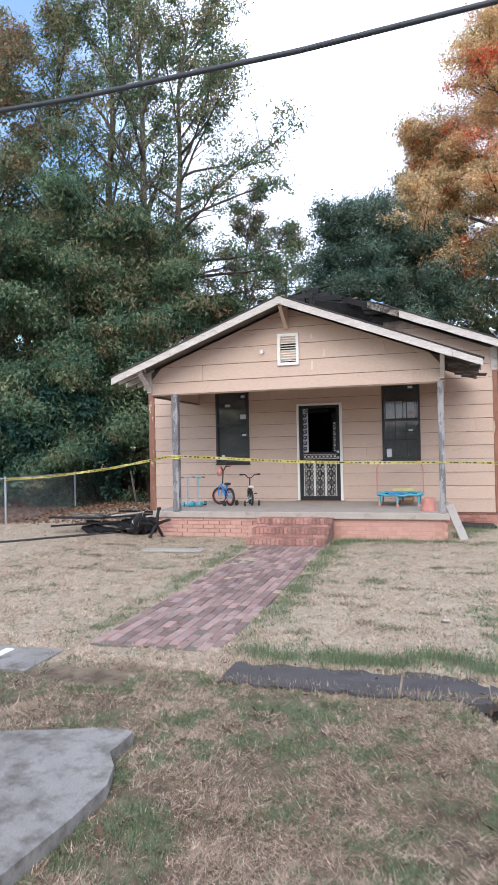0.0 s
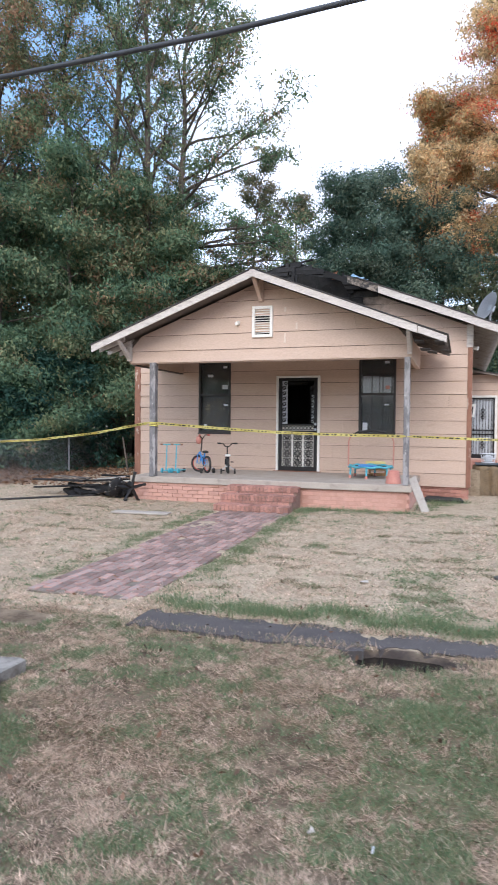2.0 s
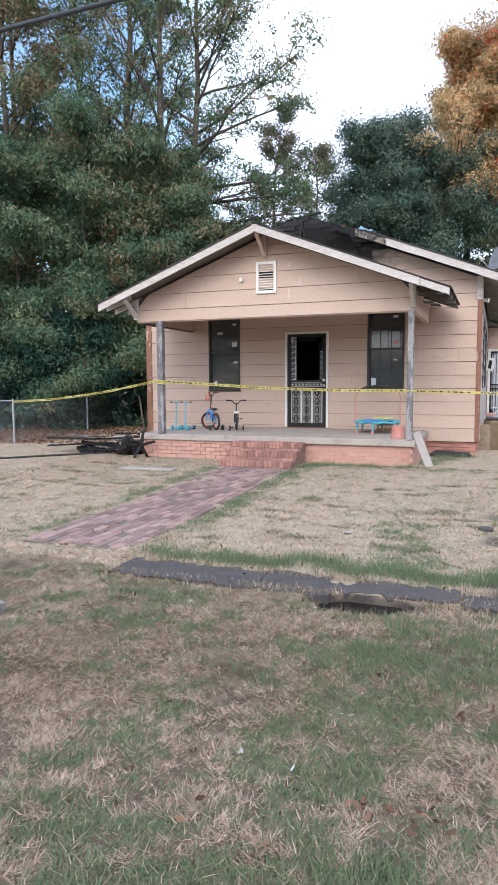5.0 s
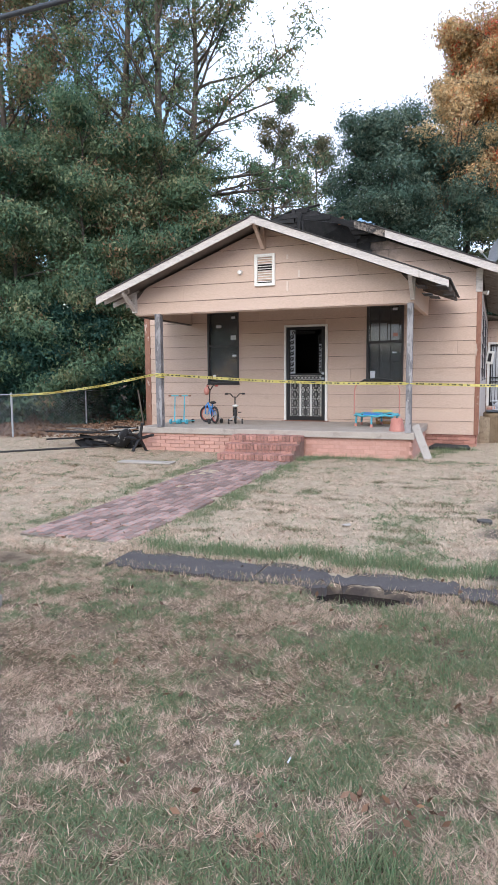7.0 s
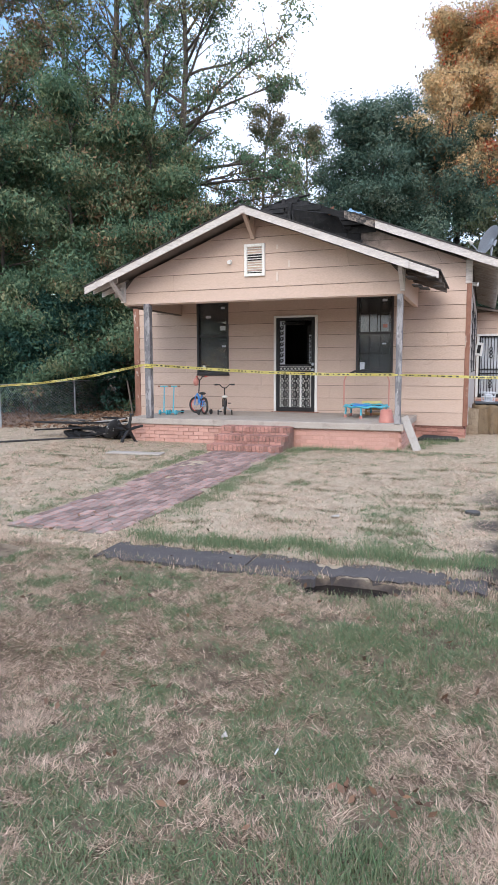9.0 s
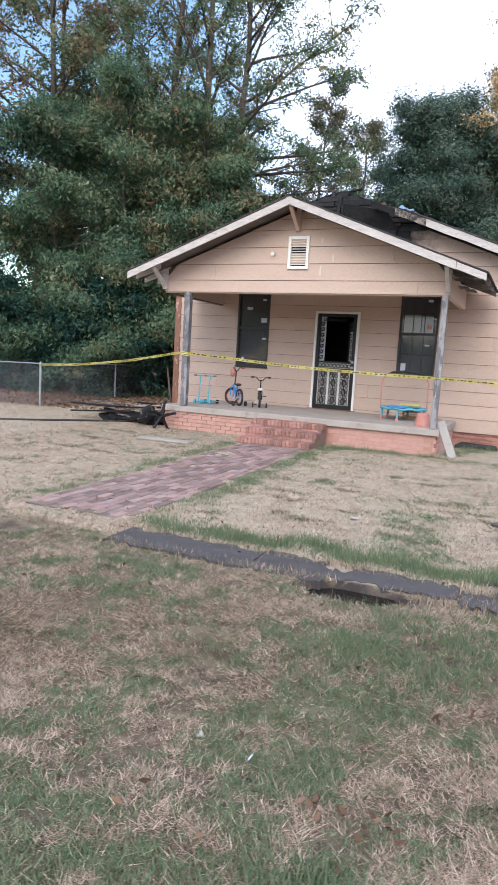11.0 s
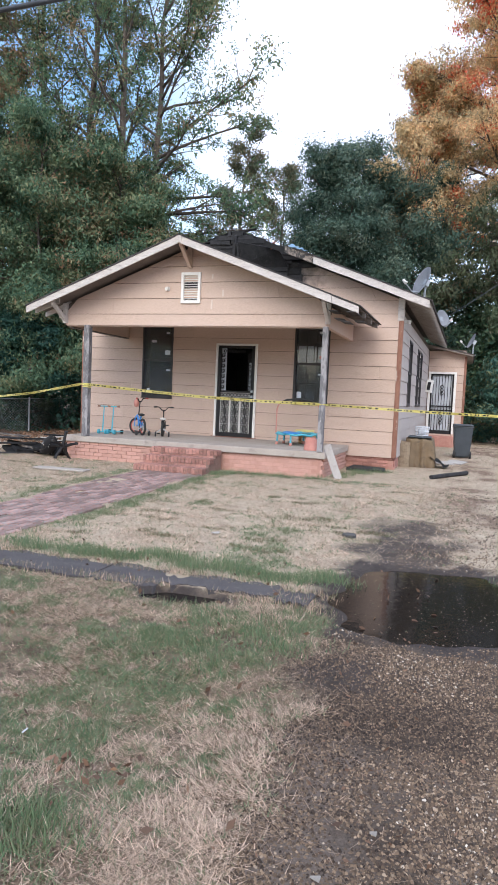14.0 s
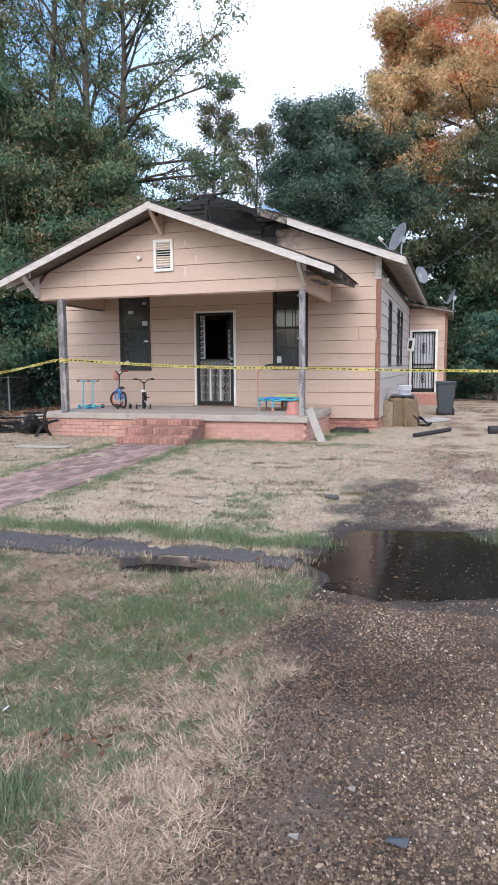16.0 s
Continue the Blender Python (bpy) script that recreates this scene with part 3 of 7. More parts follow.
# upper gable of the main block, burnt open near the ridge
bm = bmesh.new()
prof = [(XL, 3.30), (XR, 3.30), (XR, main_roof(XR) - 0.12), (1.75, main_roof(1.75) - 0.12), (1.30, 4.32), (0.9, 4.10), (0.2, 4.02), (-0.8, 4.1), (-1.5, main_roof(-1.5) - 0.12), (XL, main_roof(XL) - 0.12)]
fa = [bm.verts.new((x, 0.0, z)) for x, z in prof]
fb = [bm.verts.new((x, 0.10, z)) for x, z in prof]
bm.faces.new(fa)
bm.faces.new(fb[::-1])
for i in range(len(prof)):
    j = (i + 1) % len(prof)
    bm.faces.new((fa[i], fb[i], fb[j], fa[j]))
upper = part("gable_wall", bm, LAPCORE, house)
up_courses = [(BASE + COURSE * k, BASE + COURSE * (k + 1)) for k in range(11, 16)]


def right_gable(z):
    return 1.55 + 0.35 * (4.6 - z), MID + (4.65 - MID) - (z - 3.36) / SLOPE


sided(upper, 1.5, XR - 0.02, up_courses, (), Matrix.Identity(4), SOOTED, top=right_gable)

# scorched gable boards round the burnt opening
r = random.Random(3)
for k in range(7):
    z = 3.86 + 0.14 * k
    a = 0.62 + 0.13 * k + r.uniform(-0.1, 0.1)
    part("charred_board", boxed(a, min(a + 1.15 + r.uniform(-0.2, 0.2), MID + 4.2 - (z - 3.5) / SLOPE), -0.035, -0.012, z, z + 0.135, 0.004), CHAR, upper)

# foundation
bm = bmesh.new()
box(bm, XL + 0.04, XR - 0.04, 0.04, 0.2, -0.1, BASE)
box(bm, XR - 0.2, XR - 0.04, 0.2, DEEP, -0.1, BASE)
box(bm, XL + 0.04, XL + 0.2, 0.2, DEEP, -0.1, BASE)
foundation = part("foundation", bm, MORTAR, house, "low red brick foundation")

# side walls, back and inner room
to_right = Matrix.Translation((XR, 0, 0)) @ Matrix.Rotation(radians(90), 4, "Z")
to_left = Matrix.Translation((XL, DEEP, 0)) @ Matrix.Rotation(radians(-90), 4, "Z")
SIDE_WINS = [(1.78, 2.55, 1.40, 2.92), (4.25, 4.98, 1.40, 2.92), (5.30, 6.03, 1.40, 2.92)]
right = wall_core("side_wall", 0.12, DEEP, BASE, 3.42, SIDE_WINS, to_right)
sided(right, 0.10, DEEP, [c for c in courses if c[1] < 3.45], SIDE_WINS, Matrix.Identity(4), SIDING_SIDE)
left = wall_core("side_wall", 0.0, DEEP - 0.12, BASE, 3.42, (), to_left)
part("back_wall", boxed(XL, XR, DEEP - 0.12, DEEP, BASE, 3.42, 0), SIDING, house)
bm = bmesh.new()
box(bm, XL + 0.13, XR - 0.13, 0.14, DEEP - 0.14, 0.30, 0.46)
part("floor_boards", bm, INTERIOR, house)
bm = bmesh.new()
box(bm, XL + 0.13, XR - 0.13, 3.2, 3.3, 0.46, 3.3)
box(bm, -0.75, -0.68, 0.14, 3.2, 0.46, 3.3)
part("room_partition", bm, INTERIOR, house, "near-black inner wall")
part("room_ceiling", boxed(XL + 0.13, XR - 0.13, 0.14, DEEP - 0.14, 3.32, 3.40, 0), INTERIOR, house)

# corner boards
for x0, x1, y0, y1, m in ((XR - 0.07, XR + 0.024, -0.030, 0.05, BAREWOOD), (XL - 0.06, XL + 0.09, -0.034, 0.05, BAREWOOD)):
    part("corner_board", boxed(x0, x1, y0, y1, BASE, 3.15, 0.006), m, house, "corner board with paint peeled to red wood")
part("corner_board", boxed(XR - 0.10, XR + 0.03, -0.04, 0.06, 3.15, 3.62, 0.008), TRIM, house, "white corner block under the eave")
part("corner_board", boxed(XR - 0.02, XR + 0.028, 0.055, 0.14, BASE, 3.4, 0.006), GREYWOOD, house)


# ---- windows ----
def glazed(name, hole, place, cols, rows, label, tint=DARKFRAME):
    x0, x1, z0, z1 = hole
    w = thing(name, "", "")
    w.parent, w.matrix_basis = house, place
    w["label"] = label
    t, mid = 0.045, (z0 + z1) / 2
    bm = bmesh.new()
    for a, b, c, d in ((x0, x0 + t, z0, z1), (x1 - t, x1, z0, z1), (x0 + t, x1 - t, z1 - t, z1), (x0 + t, x1 - t, z0, z0 + t)):
        box(bm, a, b, -0.032, 0.10, c, d)
    part("window_frame", bev(bm, 0.004), tint, w)
    part("window_sill", boxed(x0 - 0.015, x1 + 0.015, -0.045, 0.02, z0 - 0.03, z0 - 0.002, 0.005), tint, w)
    part("meeting_rail", boxed(x0 + t, x1 - t, -0.015, 0.05, mid - 0.025, mid + 0.025, 0.004), tint, w)
    for lo, hi, y in ((z0 + t, mid - 0.025, 0.02), (mid + 0.025, z1 - t, 0.0)):
        ob = part("pane", boxed(x0 + t, x1 - t, y + 0.008, y + 0.013, lo, hi, 0), GLASS, w)
        ob.visible_shadow = False
        for k in range(1, cols):
            x = x0 + t + (x1 - x0 - 2 * t) * k / cols
            part("muntin", boxed(x - 0.009, x + 0.009, y - 0.006, y + 0.006, lo, hi, 0), tint, w)
        for k in range(1, rows):
            z = lo + (hi - lo) * k / rows
            part("muntin", boxed(x0 + t, x1 - t, y - 0.007, y + 0.005, z - 0.009, z + 0.009, 0), tint, w)
    return w


def sticker(w, x, z, sx, sz, mat, y=-0.001):
    part("sticker", boxed(x, x + sx, y - 0.003, y, z, z + sz, 0), mat, w, "small pale sticker on the glass")


win_l = glazed("window", WIN_L, Matrix.Identity(4), 1, 1, "tall dark sash window with stickers")
sticker(win_l, -1.30, 2.82, 0.09, 0.05, PAPER)
sticker(win_l, -1.32, 2.34, 0.13, 0.10, PAPER)
sticker(win_l, -1.68, 2.62, 0.13, 0.06, PAPER)
sticker(win_l, -1.29, 1.96, 0.10, 0.04, PAPER, 0.02)
sticker(win_l, -1.78, 1.45, 0.07, 0.09, PAPER, 0.02)
win_r = glazed("window", WIN_R, Matrix.Identity(4), 3, 2, "tall dark sash window with muntins and pale sheets as a reflection")
# pale sheets stand in for the bright reflection in the upper sash
part("paper", boxed(1.90, 2.24, 0.035, 0.040, 2.21, 2.60, 0), PAPER, win_r, "pale sheet standing in for a reflection in the pane")
part("paper", boxed(2.26, 2.49, 0.035, 0.040, 2.24, 2.58, 0), PAPER, win_r, "pale sheet standing in for a reflection in the pane")
sticker(win_r, 2.36, 2.86, 0.10, 0.05, PAPER)
sticker(win_r, 2.38, 2.32, 0.09, 0.07, PINK)
sticker(win_r, 2.36, 1.97, 0.09, 0.03, PAPER, 0.02)
sticker(win_r, 1.90, 1.43, 0.10, 0.17, PAPER, 0.02)
for h in SIDE_WINS:
    glazed("window", h, to_right, 1, 1, "narrow dark side window")

# ---- front door and its security door ----
door = thing("front_door", "", "")
door.parent = house
door["label"] = "black ornamental security door with white trim"
bm = bmesh.new()
box(bm, DOOR[0] - 0.05, DOOR[0], -0.045, 0.06, FLOOR - 0.02, DOOR[3])
box(bm, DOOR[1], DOOR[1] + 0.055, -0.045, 0.06, FLOOR - 0.02, DOOR[3])
box(bm, DOOR[0] - 0.05, DOOR[1] + 0.055, -0.045, 0.06, DOOR[3], DOOR[3] + 0.045)
part("door_trim", bev(bm, 0.005), WHITE, door, "white painted trim")
part("threshold", boxed(DOOR[0] - 0.09, DOOR[1] + 0.09, -0.09, 0.05, 0.47, 0.515, 0.006), BAREWOOD, door, "worn red-brown threshold")
d0, d1, db, dt = DOOR[0] + 0.005, DOOR[1] - 0.005, 0.52, DOOR[3] - 0.005
bm = bmesh.new()
for a, b, c, d in ((d0, d0 + 0.075, db, dt), (d1 - 0.075, d1, db, dt), (d0 + 0.075, d1 - 0.075, dt - 0.06, dt), (d0 + 0.075, d1 - 0.075, db, db + 0.09),
                   (d0 + 0.075, d1 - 0.075, 1.52, 1.56), (d0 + 0.075, d1 - 0.075, 1.37, 1.41)):
    box(bm, a, b, -0.03, 0.0, c, d)
part("door_frame", bev(bm, 0.004), BLACKIRON, door)
part("inner_panel", boxed(d0 + 0.06, d1 - 0.06, 0.02, 0.05, db + 0.05, 1.54, 0), WHITE, door, "white door panel behind the ironwork")
part("glass_edge", boxed(d0 + 0.075, d0 + 0.19, 0.015, 0.03, 1.56, dt - 0.06, 0), PAPER, door, "pale edge of the inner door")
part("glass_edge", boxed(d1 - 0.14, d1 - 0.09, 0.015, 0.03, 1.58, 2.2, 0), PAPER, door, "pale edge of the inner door")


iron = bmesh.new()
for col in range(3):
    cx = d0 + 0.075 + (d1 - d0 - 0.15) * (col + 0.5) / 3
    for row in range(4):
        cz = db + 0.185 + 0.195 * row
        for fx in (-1, 1):
            for fz in (-1, 1):
                ring(iron, (cx + fx * 0.062, -0.018, cz + fz * 0.050), (0, 1, 0), 0.032, 0.0095, 9, 4)
            tube(iron, [(cx, -0.018, cz + 0.092), (cx + fx * 0.028, -0.018, cz + 0.03), (cx + fx * 0.028, -0.018, cz - 0.03), (cx, -0.018, cz - 0.092)], 0.010, 4)
            tube(iron, [(cx + fx * 0.028, -0.018, cz), (cx + fx * 0.095, -0.018, cz)], 0.009, 4)
    tube(iron, [(cx, -0.018, db + 0.09), (cx, -0.018, 1.37)], 0.008, 4)
for col in range(9):
    x = d0 + 0.11 + (d1 - d0 - 0.22) * col / 8
    ring(iron, (x, -0.016, 1.465), (0, 1, 0), 0.036, 0.009, 10, 4)
part("iron_scrollwork", iron, BLACKIRON, door, "black scroll ironwork")
for x, s in ((d0 + 0.125, 1), (d1 - 0.125, -1)):
    iron = bmesh.new()
    for k in range(7):
        z = 1.64 + 0.12 * k
        ring(iron, (x, -0.016, z), (0, 1, 0), 0.034, 0.011, 8, 4)
        tube(iron, [(x - 0.04, -0.016, z - 0.05), (x + 0.02 * s, -0.016, z), (x + 0.04, -0.016, z + 0.05)], 0.009, 4)
    part("iron_border", iron, BLACKIRON, door, "black leaf border beside the upper opening")
iron = bmesh.new()
for k in range(7):
    x = d0 + 0.16 + 0.075 * k
    ring(iron, (x, -0.016, dt - 0.12), (0, 1, 0), 0.030, 0.010, 8, 4)
part("iron_border", iron, BLACKIRON, door, "black leaf border round the upper opening")
for z, lab in ((1.44, "door_knob"), (1.56, "door_lock")):
    part(lab, tubed([(d1 - 0.04, -0.03, z), (d1 - 0.04, -0.075, z)], [0.034, 0.028], 10), GALV, door, "dull steel fitting")

# ---- porch ----
porch = part("porch_slab", boxed(-2.36, 3.12, -2.47, -0.03, 0.375, FLOOR, 0.012), CONCRETE, house, "grey worn concrete porch floor")
bm = bmesh.new()
box(bm, -2.30, 3.06, -2.41, -2.30, -0.12, 0.375)
box(bm, 2.95, 3.06, -2.30, -0.04, -0.12, 0.375)
box(bm, -2.30, -2.19, -2.30, -0.04, -0.12, 0.375)
porch_base = part("porch_base", bm, MORTAR, house, "low painted brick base of the porch")
for x, w, lean in ((-1.86, 0.062, 0.0), (3.02, 0.050, 0.0)):
    part("porch_post", boxed(x - w, x + w, GY_ - w, GY_ + w, FLOOR, GFOOT, 0.006), PEELED, house, "grey porch post with peeling paint")
bm = bmesh.new()
box(bm, -2.37, 3.09, GY_, GY_ + 0.10, GFOOT - 0.02, 2.96)
box(bm, 3.00, 3.09, GY_ + 0.10, -0.03, GFOOT - 0.02, 3.10)
box(bm, -2.37, -2.28, GY_ + 0.10, -0.03, GFOOT - 0.02, 3.10)
part("porch_beam", bev(bm, 0.005), SIDING, house)
# strip under the left beam, shade of its underside put into colour
part("beam_underside", boxed(-2.375, -2.275, GY_ + 0.11, -0.04, GFOOT - 0.045, GFOOT - 0.022, 0.003), SOFFIT, house, "dark strip standing in for the shaded underside of the side beam")
part("porch_ceiling", boxed(-2.27, 2.99, GY_ + 0.11, -0.03, 3.10, 3.13, 0), PORCHCEIL, house, "stained porch ceiling")
bm = bmesh.new()
gp = [(-2.37, 2.96), (3.09, 2.96), (3.09, porch_roof(3.09) - 0.1), (MID, porch_roof(MID) - 0.1), (-2.37, porch_roof(-2.37) - 0.1)]
fa = [bm.verts.new((x, GY_ + 0.002, z)) for x, z in gp]
fb = [bm.verts.new((x, GY_ + 0.09, z)) for x, z in gp]
bm.faces.new(fa)
bm.faces.new(fb[::-1])
for i in range(5):
    j = (i + 1) % 5
    bm.faces.new((fa[i], fb[i], fb[j], fa[j]))
gable = part("porch_gable", bm, LAPCORE, house)


def porch_top(z):
    if z < porch_roof(3.09) - 0.09:
        return -2.38, 3.10
    k = (4.21 - z) / SLOPE
    return max(MID - k, -2.38), min(MID + k, 3.10)


sided(gable, -2.38, 3.10, [(GFOOT, 2.965), (2.965, 3.262), (3.262, 3.56), (3.56, 3.86), (3.86, 4.05), (4.05, 4.19)], (), Matrix.Translation((0, GY_ - 0.004, 0)), SIDING, top=porch_top, joints=7.0)

# gable vent
vent = thing("gable_vent", "", "")
vent.parent, vent.matrix_basis = house, Matrix.Translation((0.385, GY_ - 0.03, 3.45))
vent["label"] = "white louvred gable vent"
bm = bmesh.new()
for a, b, c, d in ((-0.20, -0.145, -0.29, 0.29), (0.145, 0.20, -0.29, 0.29), (-0.145, 0.145, 0.235, 0.29), (-0.145, 0.145, -0.29, -0.235)):
    box(bm, a, b, -0.03, 0.03, c, d)
part("vent_frame", bev(bm, 0.005), WHITE, vent)
part("vent_back", boxed(-0.145, 0.145, 0.012, 0.02, -0.235, 0.235, 0), INTERIOR, vent)
for k in range(10):
    z = -0.205 + 0.0455 * k
    part("slat", boxed(-0.145, 0.145, -0.012, 0.012, -0.0035, 0.0035, 0, Matrix.Translation((0, -0.004, z)) @ Matrix.Rotation(radians(30), 4, "X")), WHITE, vent)

# small round lamp base beside the vent
part("lamp_base", tubed([(-0.10, GY_ - 0.02, 3.44), (-0.10, GY_ - 0.10, 3.43)], [0.045, 0.035], 12), WHITE, house, "small cream light fitting")
for x, z, h in ((0.80, 3.05, 0.17), (1.02, 3.29, 0.12), (0.80, 3.62, 0.08)):
    part("paint_patch", boxed(x, x + 0.035, GY_ - 0.0315, GY_ - 0.029, z, z + h, 0), PRIMER, gable, "pale patch of primer")


# ---- roofs ----
def rake(x0, x1, fz, y, deep=0.13, mat=TRIM, thick=0.03, drop=0.0, name="bargeboard"):
    """A sloping fascia board in the plane y from x0 to x1 under the roof line fz."""
    bm = bmesh.new()
    n = 7
    f = []
    for k in range(n):
        x = x0 + (x1 - x0) * k / (n - 1)
        z = fz(x) - drop
        j = 0.006 * math.sin(3.1 * k + x0)
        f.append([bm.verts.new(p) for p in ((x, y - thick, z - deep + j), (x, y - thick, z), (x, y, z), (x, y, z - deep + j))])
    for a, b in zip(f, f[1:]):
        for i in range(4):
            bm.faces.new((a[i], a[(i + 1) % 4], b[(i + 1) % 4], b[i]))
    bm.faces.new(f[0])
    bm.faces.new(f[-1][::-1])
    return part(name, bm, mat, house, "weathered white bargeboard")


PF = -3.0
EL, ER = -2.90, 3.66
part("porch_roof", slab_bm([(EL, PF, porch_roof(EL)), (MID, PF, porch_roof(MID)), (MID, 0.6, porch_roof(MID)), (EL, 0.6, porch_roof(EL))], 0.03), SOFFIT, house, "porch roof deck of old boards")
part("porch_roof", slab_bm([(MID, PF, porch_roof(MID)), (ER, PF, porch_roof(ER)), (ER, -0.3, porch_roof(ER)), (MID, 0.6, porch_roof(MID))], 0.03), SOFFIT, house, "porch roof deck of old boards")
part("porch_shingles", slab_bm([(EL - 0.03, PF - 0.05, porch_roof(EL) + 0.008), (MID, PF - 0.05, porch_roof(MID) + 0.022), (MID, 0.6, porch_roof(MID) + 0.022), (EL - 0.03, 0.6, porch_roof(EL) + 0.008)], 0.018), SHINGLE, house, "dark asphalt shingles")
part("porch_shingles", slab_bm([(MID, PF - 0.05, porch_roof(MID) + 0.022), (ER + 0.05, PF - 0.04, porch_roof(ER) + 0.003), (ER + 0.05, -0.3, porch_roof(ER) + 0.003), (MID, 0.6, porch_roof(MID) + 0.022)], 0.018), SHINGLE, house, "dark asphalt shingles")
rake(EL, MID, porch_roof, PF, drop=0.004)
rake(MID, ER - 0.45, porch_roof, PF, drop=0.004)
rake(ER - 0.44, ER + 0.02, porch_roof, PF - 0.004, 0.11, drop=0.015)
part("apex_block", boxed(MID - 0.055, MID + 0.055, PF - 0.042, PF - 0.031, porch_roof(MID) - 0.13, porch_roof(MID) - 0.01, 0.003), TRIM, house)
for k in range(7):
    y = -2.75 + 0.40 * k
    for s, e in ((1, ER), (-1, EL)):
        if s > 0 and y > -0.5:
            continue
        x0 = 3.05 if s > 0 else -2.33
        xe = e + s * (0.03 if k % 2 else -0.02)
        bm = bmesh.new()
        vs = [bm.verts.new((x, yy, porch_roof(x) - 0.032 - dz)) for yy in (y - 0.022, y + 0.022) for x, dz in ((x0, 0.10), (xe, 0.085), (xe, 0.0), (x0, 0.0))]
        for f in ((0, 1, 2, 3), (7, 6, 5, 4), (0, 4, 5, 1), (1, 5, 6, 2), (2, 6, 7, 3), (3, 7, 4, 0)):
            bm.faces.new([vs[i] for i in f])
        # right tails darkened by material, as shade under the eave
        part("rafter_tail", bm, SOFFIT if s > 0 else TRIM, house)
for x0, x1, lab in ((MID - 0.04, MID + 0.04, "c"), (-2.40, -2.32, "l"), (3.02, 3.10, "r")):
    zt = porch_roof((x0 + x1) / 2) - 0.06
    bm = bmesh.new()
    box(bm, x0, x1, GY_ - 0.10, GY_ - 0.025, zt - 0.42, zt - 0.03)
    for y0, z0, y1, z1 in ((GY_ - 0.08, zt - 0.36, PF + 0.05, zt - 0.03),):
        vs = [bm.verts.new((x, y, z)) for x in (x0 + 0.008, x1 - 0.008) for y, z in ((y0, z0 - 0.05), (y1, z1 - 0.07), (y1, z1), (y0, z0 + 0.05))]
        for f in ((0, 1, 2, 3), (7, 6, 5, 4), (0, 4, 5, 1), (1, 5, 6, 2), (2, 6, 7, 3), (3, 7, 4, 0)):
            bm.faces.new([vs[i] for i in f])
    part("knee_brace", bm, SIDING if lab == "c" else TRIM, house, "wooden knee brace under the gable")

# main roof: right slope whole towards the eave, burnt away by the ridge in front
MR, MF = 4.65, -0.45
rake(2.25, MR, main_roof, MF, 0.15, drop=0.004)
rake(1.15, 1.62, main_roof, MF, 0.12, mat=CHAR, drop=0.05)
rake(1.62, 2.25, main_roof, MF, 0.14, mat=ASHWOOD, drop=0.012)
part("main_roof", slab_bm([(1.9, MF, main_roof(1.9)), (MR, MF, main_roof(MR)), (MR, 9.6, main_roof(MR)), (1.9, 9.6, main_roof(1.9))], 0.03), SOFFIT, house, "main roof deck of old boards")
part("main_shingles", slab_bm([(1.8, MF - 0.05, main_roof(1.8) + 0.022), (MR + 0.05, MF - 0.05, main_roof(MR) + 0.003), (MR + 0.05, 9.6, main_roof(MR) + 0.003), (1.8, 9.6, main_roof(1.8) + 0.022)], 0.018), SHINGLE, house, "dark asphalt shingles")
part("main_roof", slab_bm([(-3.9, 0.15, main_roof(-3.9)), (-1.1, 0.15, main_roof(-1.1)), (-1.1, 9.6, main_roof(-1.1)), (-3.9, 9.6, main_roof(-3.9))], 0.03), CHAR, house, "charred roof deck")
part("main_roof", slab_bm([(-1.1, 3.2, main_roof(-1.1)), (MID, 3.2, main_roof(MID)), (MID, 9.6, main_roof(MID)), (-1.1, 9.6, main_roof(-1.1))], 0.03), CHAR, house, "charred roof deck")
part("main_roof", slab_bm([(MID, 2.6, main_roof(MID)), (1.9, 2.2, main_roof(1.9)), (1.9, 9.6, main_roof(1.9)), (MID, 9.6, main_roof(MID))], 0.03), CHAR, house, "charred roof deck")
part("main_roof", slab_bm([(-1.6, -0.12, main_roof(-1.6) - 0.02), (MID, -0.05, main_roof(MID) - 0.02), (MID, 3.2, main_roof(MID) - 0.03), (-1.1, 3.2, main_roof(-1.1) - 0.03)], 0.04), CHAR, house, "charred sagging roof deck")
part("main_roof", slab_bm([(MID, -0.02, main_roof(MID) - 0.05), (1.9, -0.10, main_roof(1.9) - 0.08), (1.9, 2.3, main_roof(1.9) - 0.05), (MID, 2.7, main_roof(MID) - 0.05)], 0.04), CHAR, house, "charred sagging roof deck")
for k in range(23):
    y = -0.28 + 0.43 * k
    bm = bmesh.new()
    vs = [bm.verts.new((x, yy, main_roof(x) - 0.032 - dz)) for yy in (y - 0.022, y + 0.022) for x, dz in ((XR + 0.02, 0.10), (MR + 0.02, 0.085), (MR + 0.02, 0.0), (XR + 0.02, 0.0))]
    for f in ((0, 1, 2, 3), (7, 6, 5, 4), (0, 4, 5, 1), (1, 5, 6, 2), (2, 6, 7, 3), (3, 7, 4, 0)):
        bm.faces.new([vs[i] for i in f])
    part("rafter_tail", bm, GREYWOOD, house)

# burnt sheathing: charred boards and rafters, sagging and broken
r = random.Random(11)
for side in (-1, 1):
    for k in range(9):
        x = MID + side * (0.06 + 0.17 * k)
        z = main_roof(x) + r.uniform(-0.06, 0.02)
        y0 = r.uniform(-0.1, 0.45) + (0.5 if side > 0 and k > 5 else 0)
        m = Matrix.Translation((x, y0, z)) @ Matrix.Rotation(side * math.atan(SLOPE) + r.uniform(-0.08, 0.08), 4, "Y") @ Matrix.Rotation(r.uniform(-0.05, 0.05), 4, "Z") @ Matrix.Rotation(r.uniform(-0.03, 0.02), 4, "X")
        part("charred_board", boxed(-0.08, 0.08, 0, 3.3 - y0 + r.uniform(-0.2, 0.2), -0.012, 0.012, 0.004, m), CHAR, house)
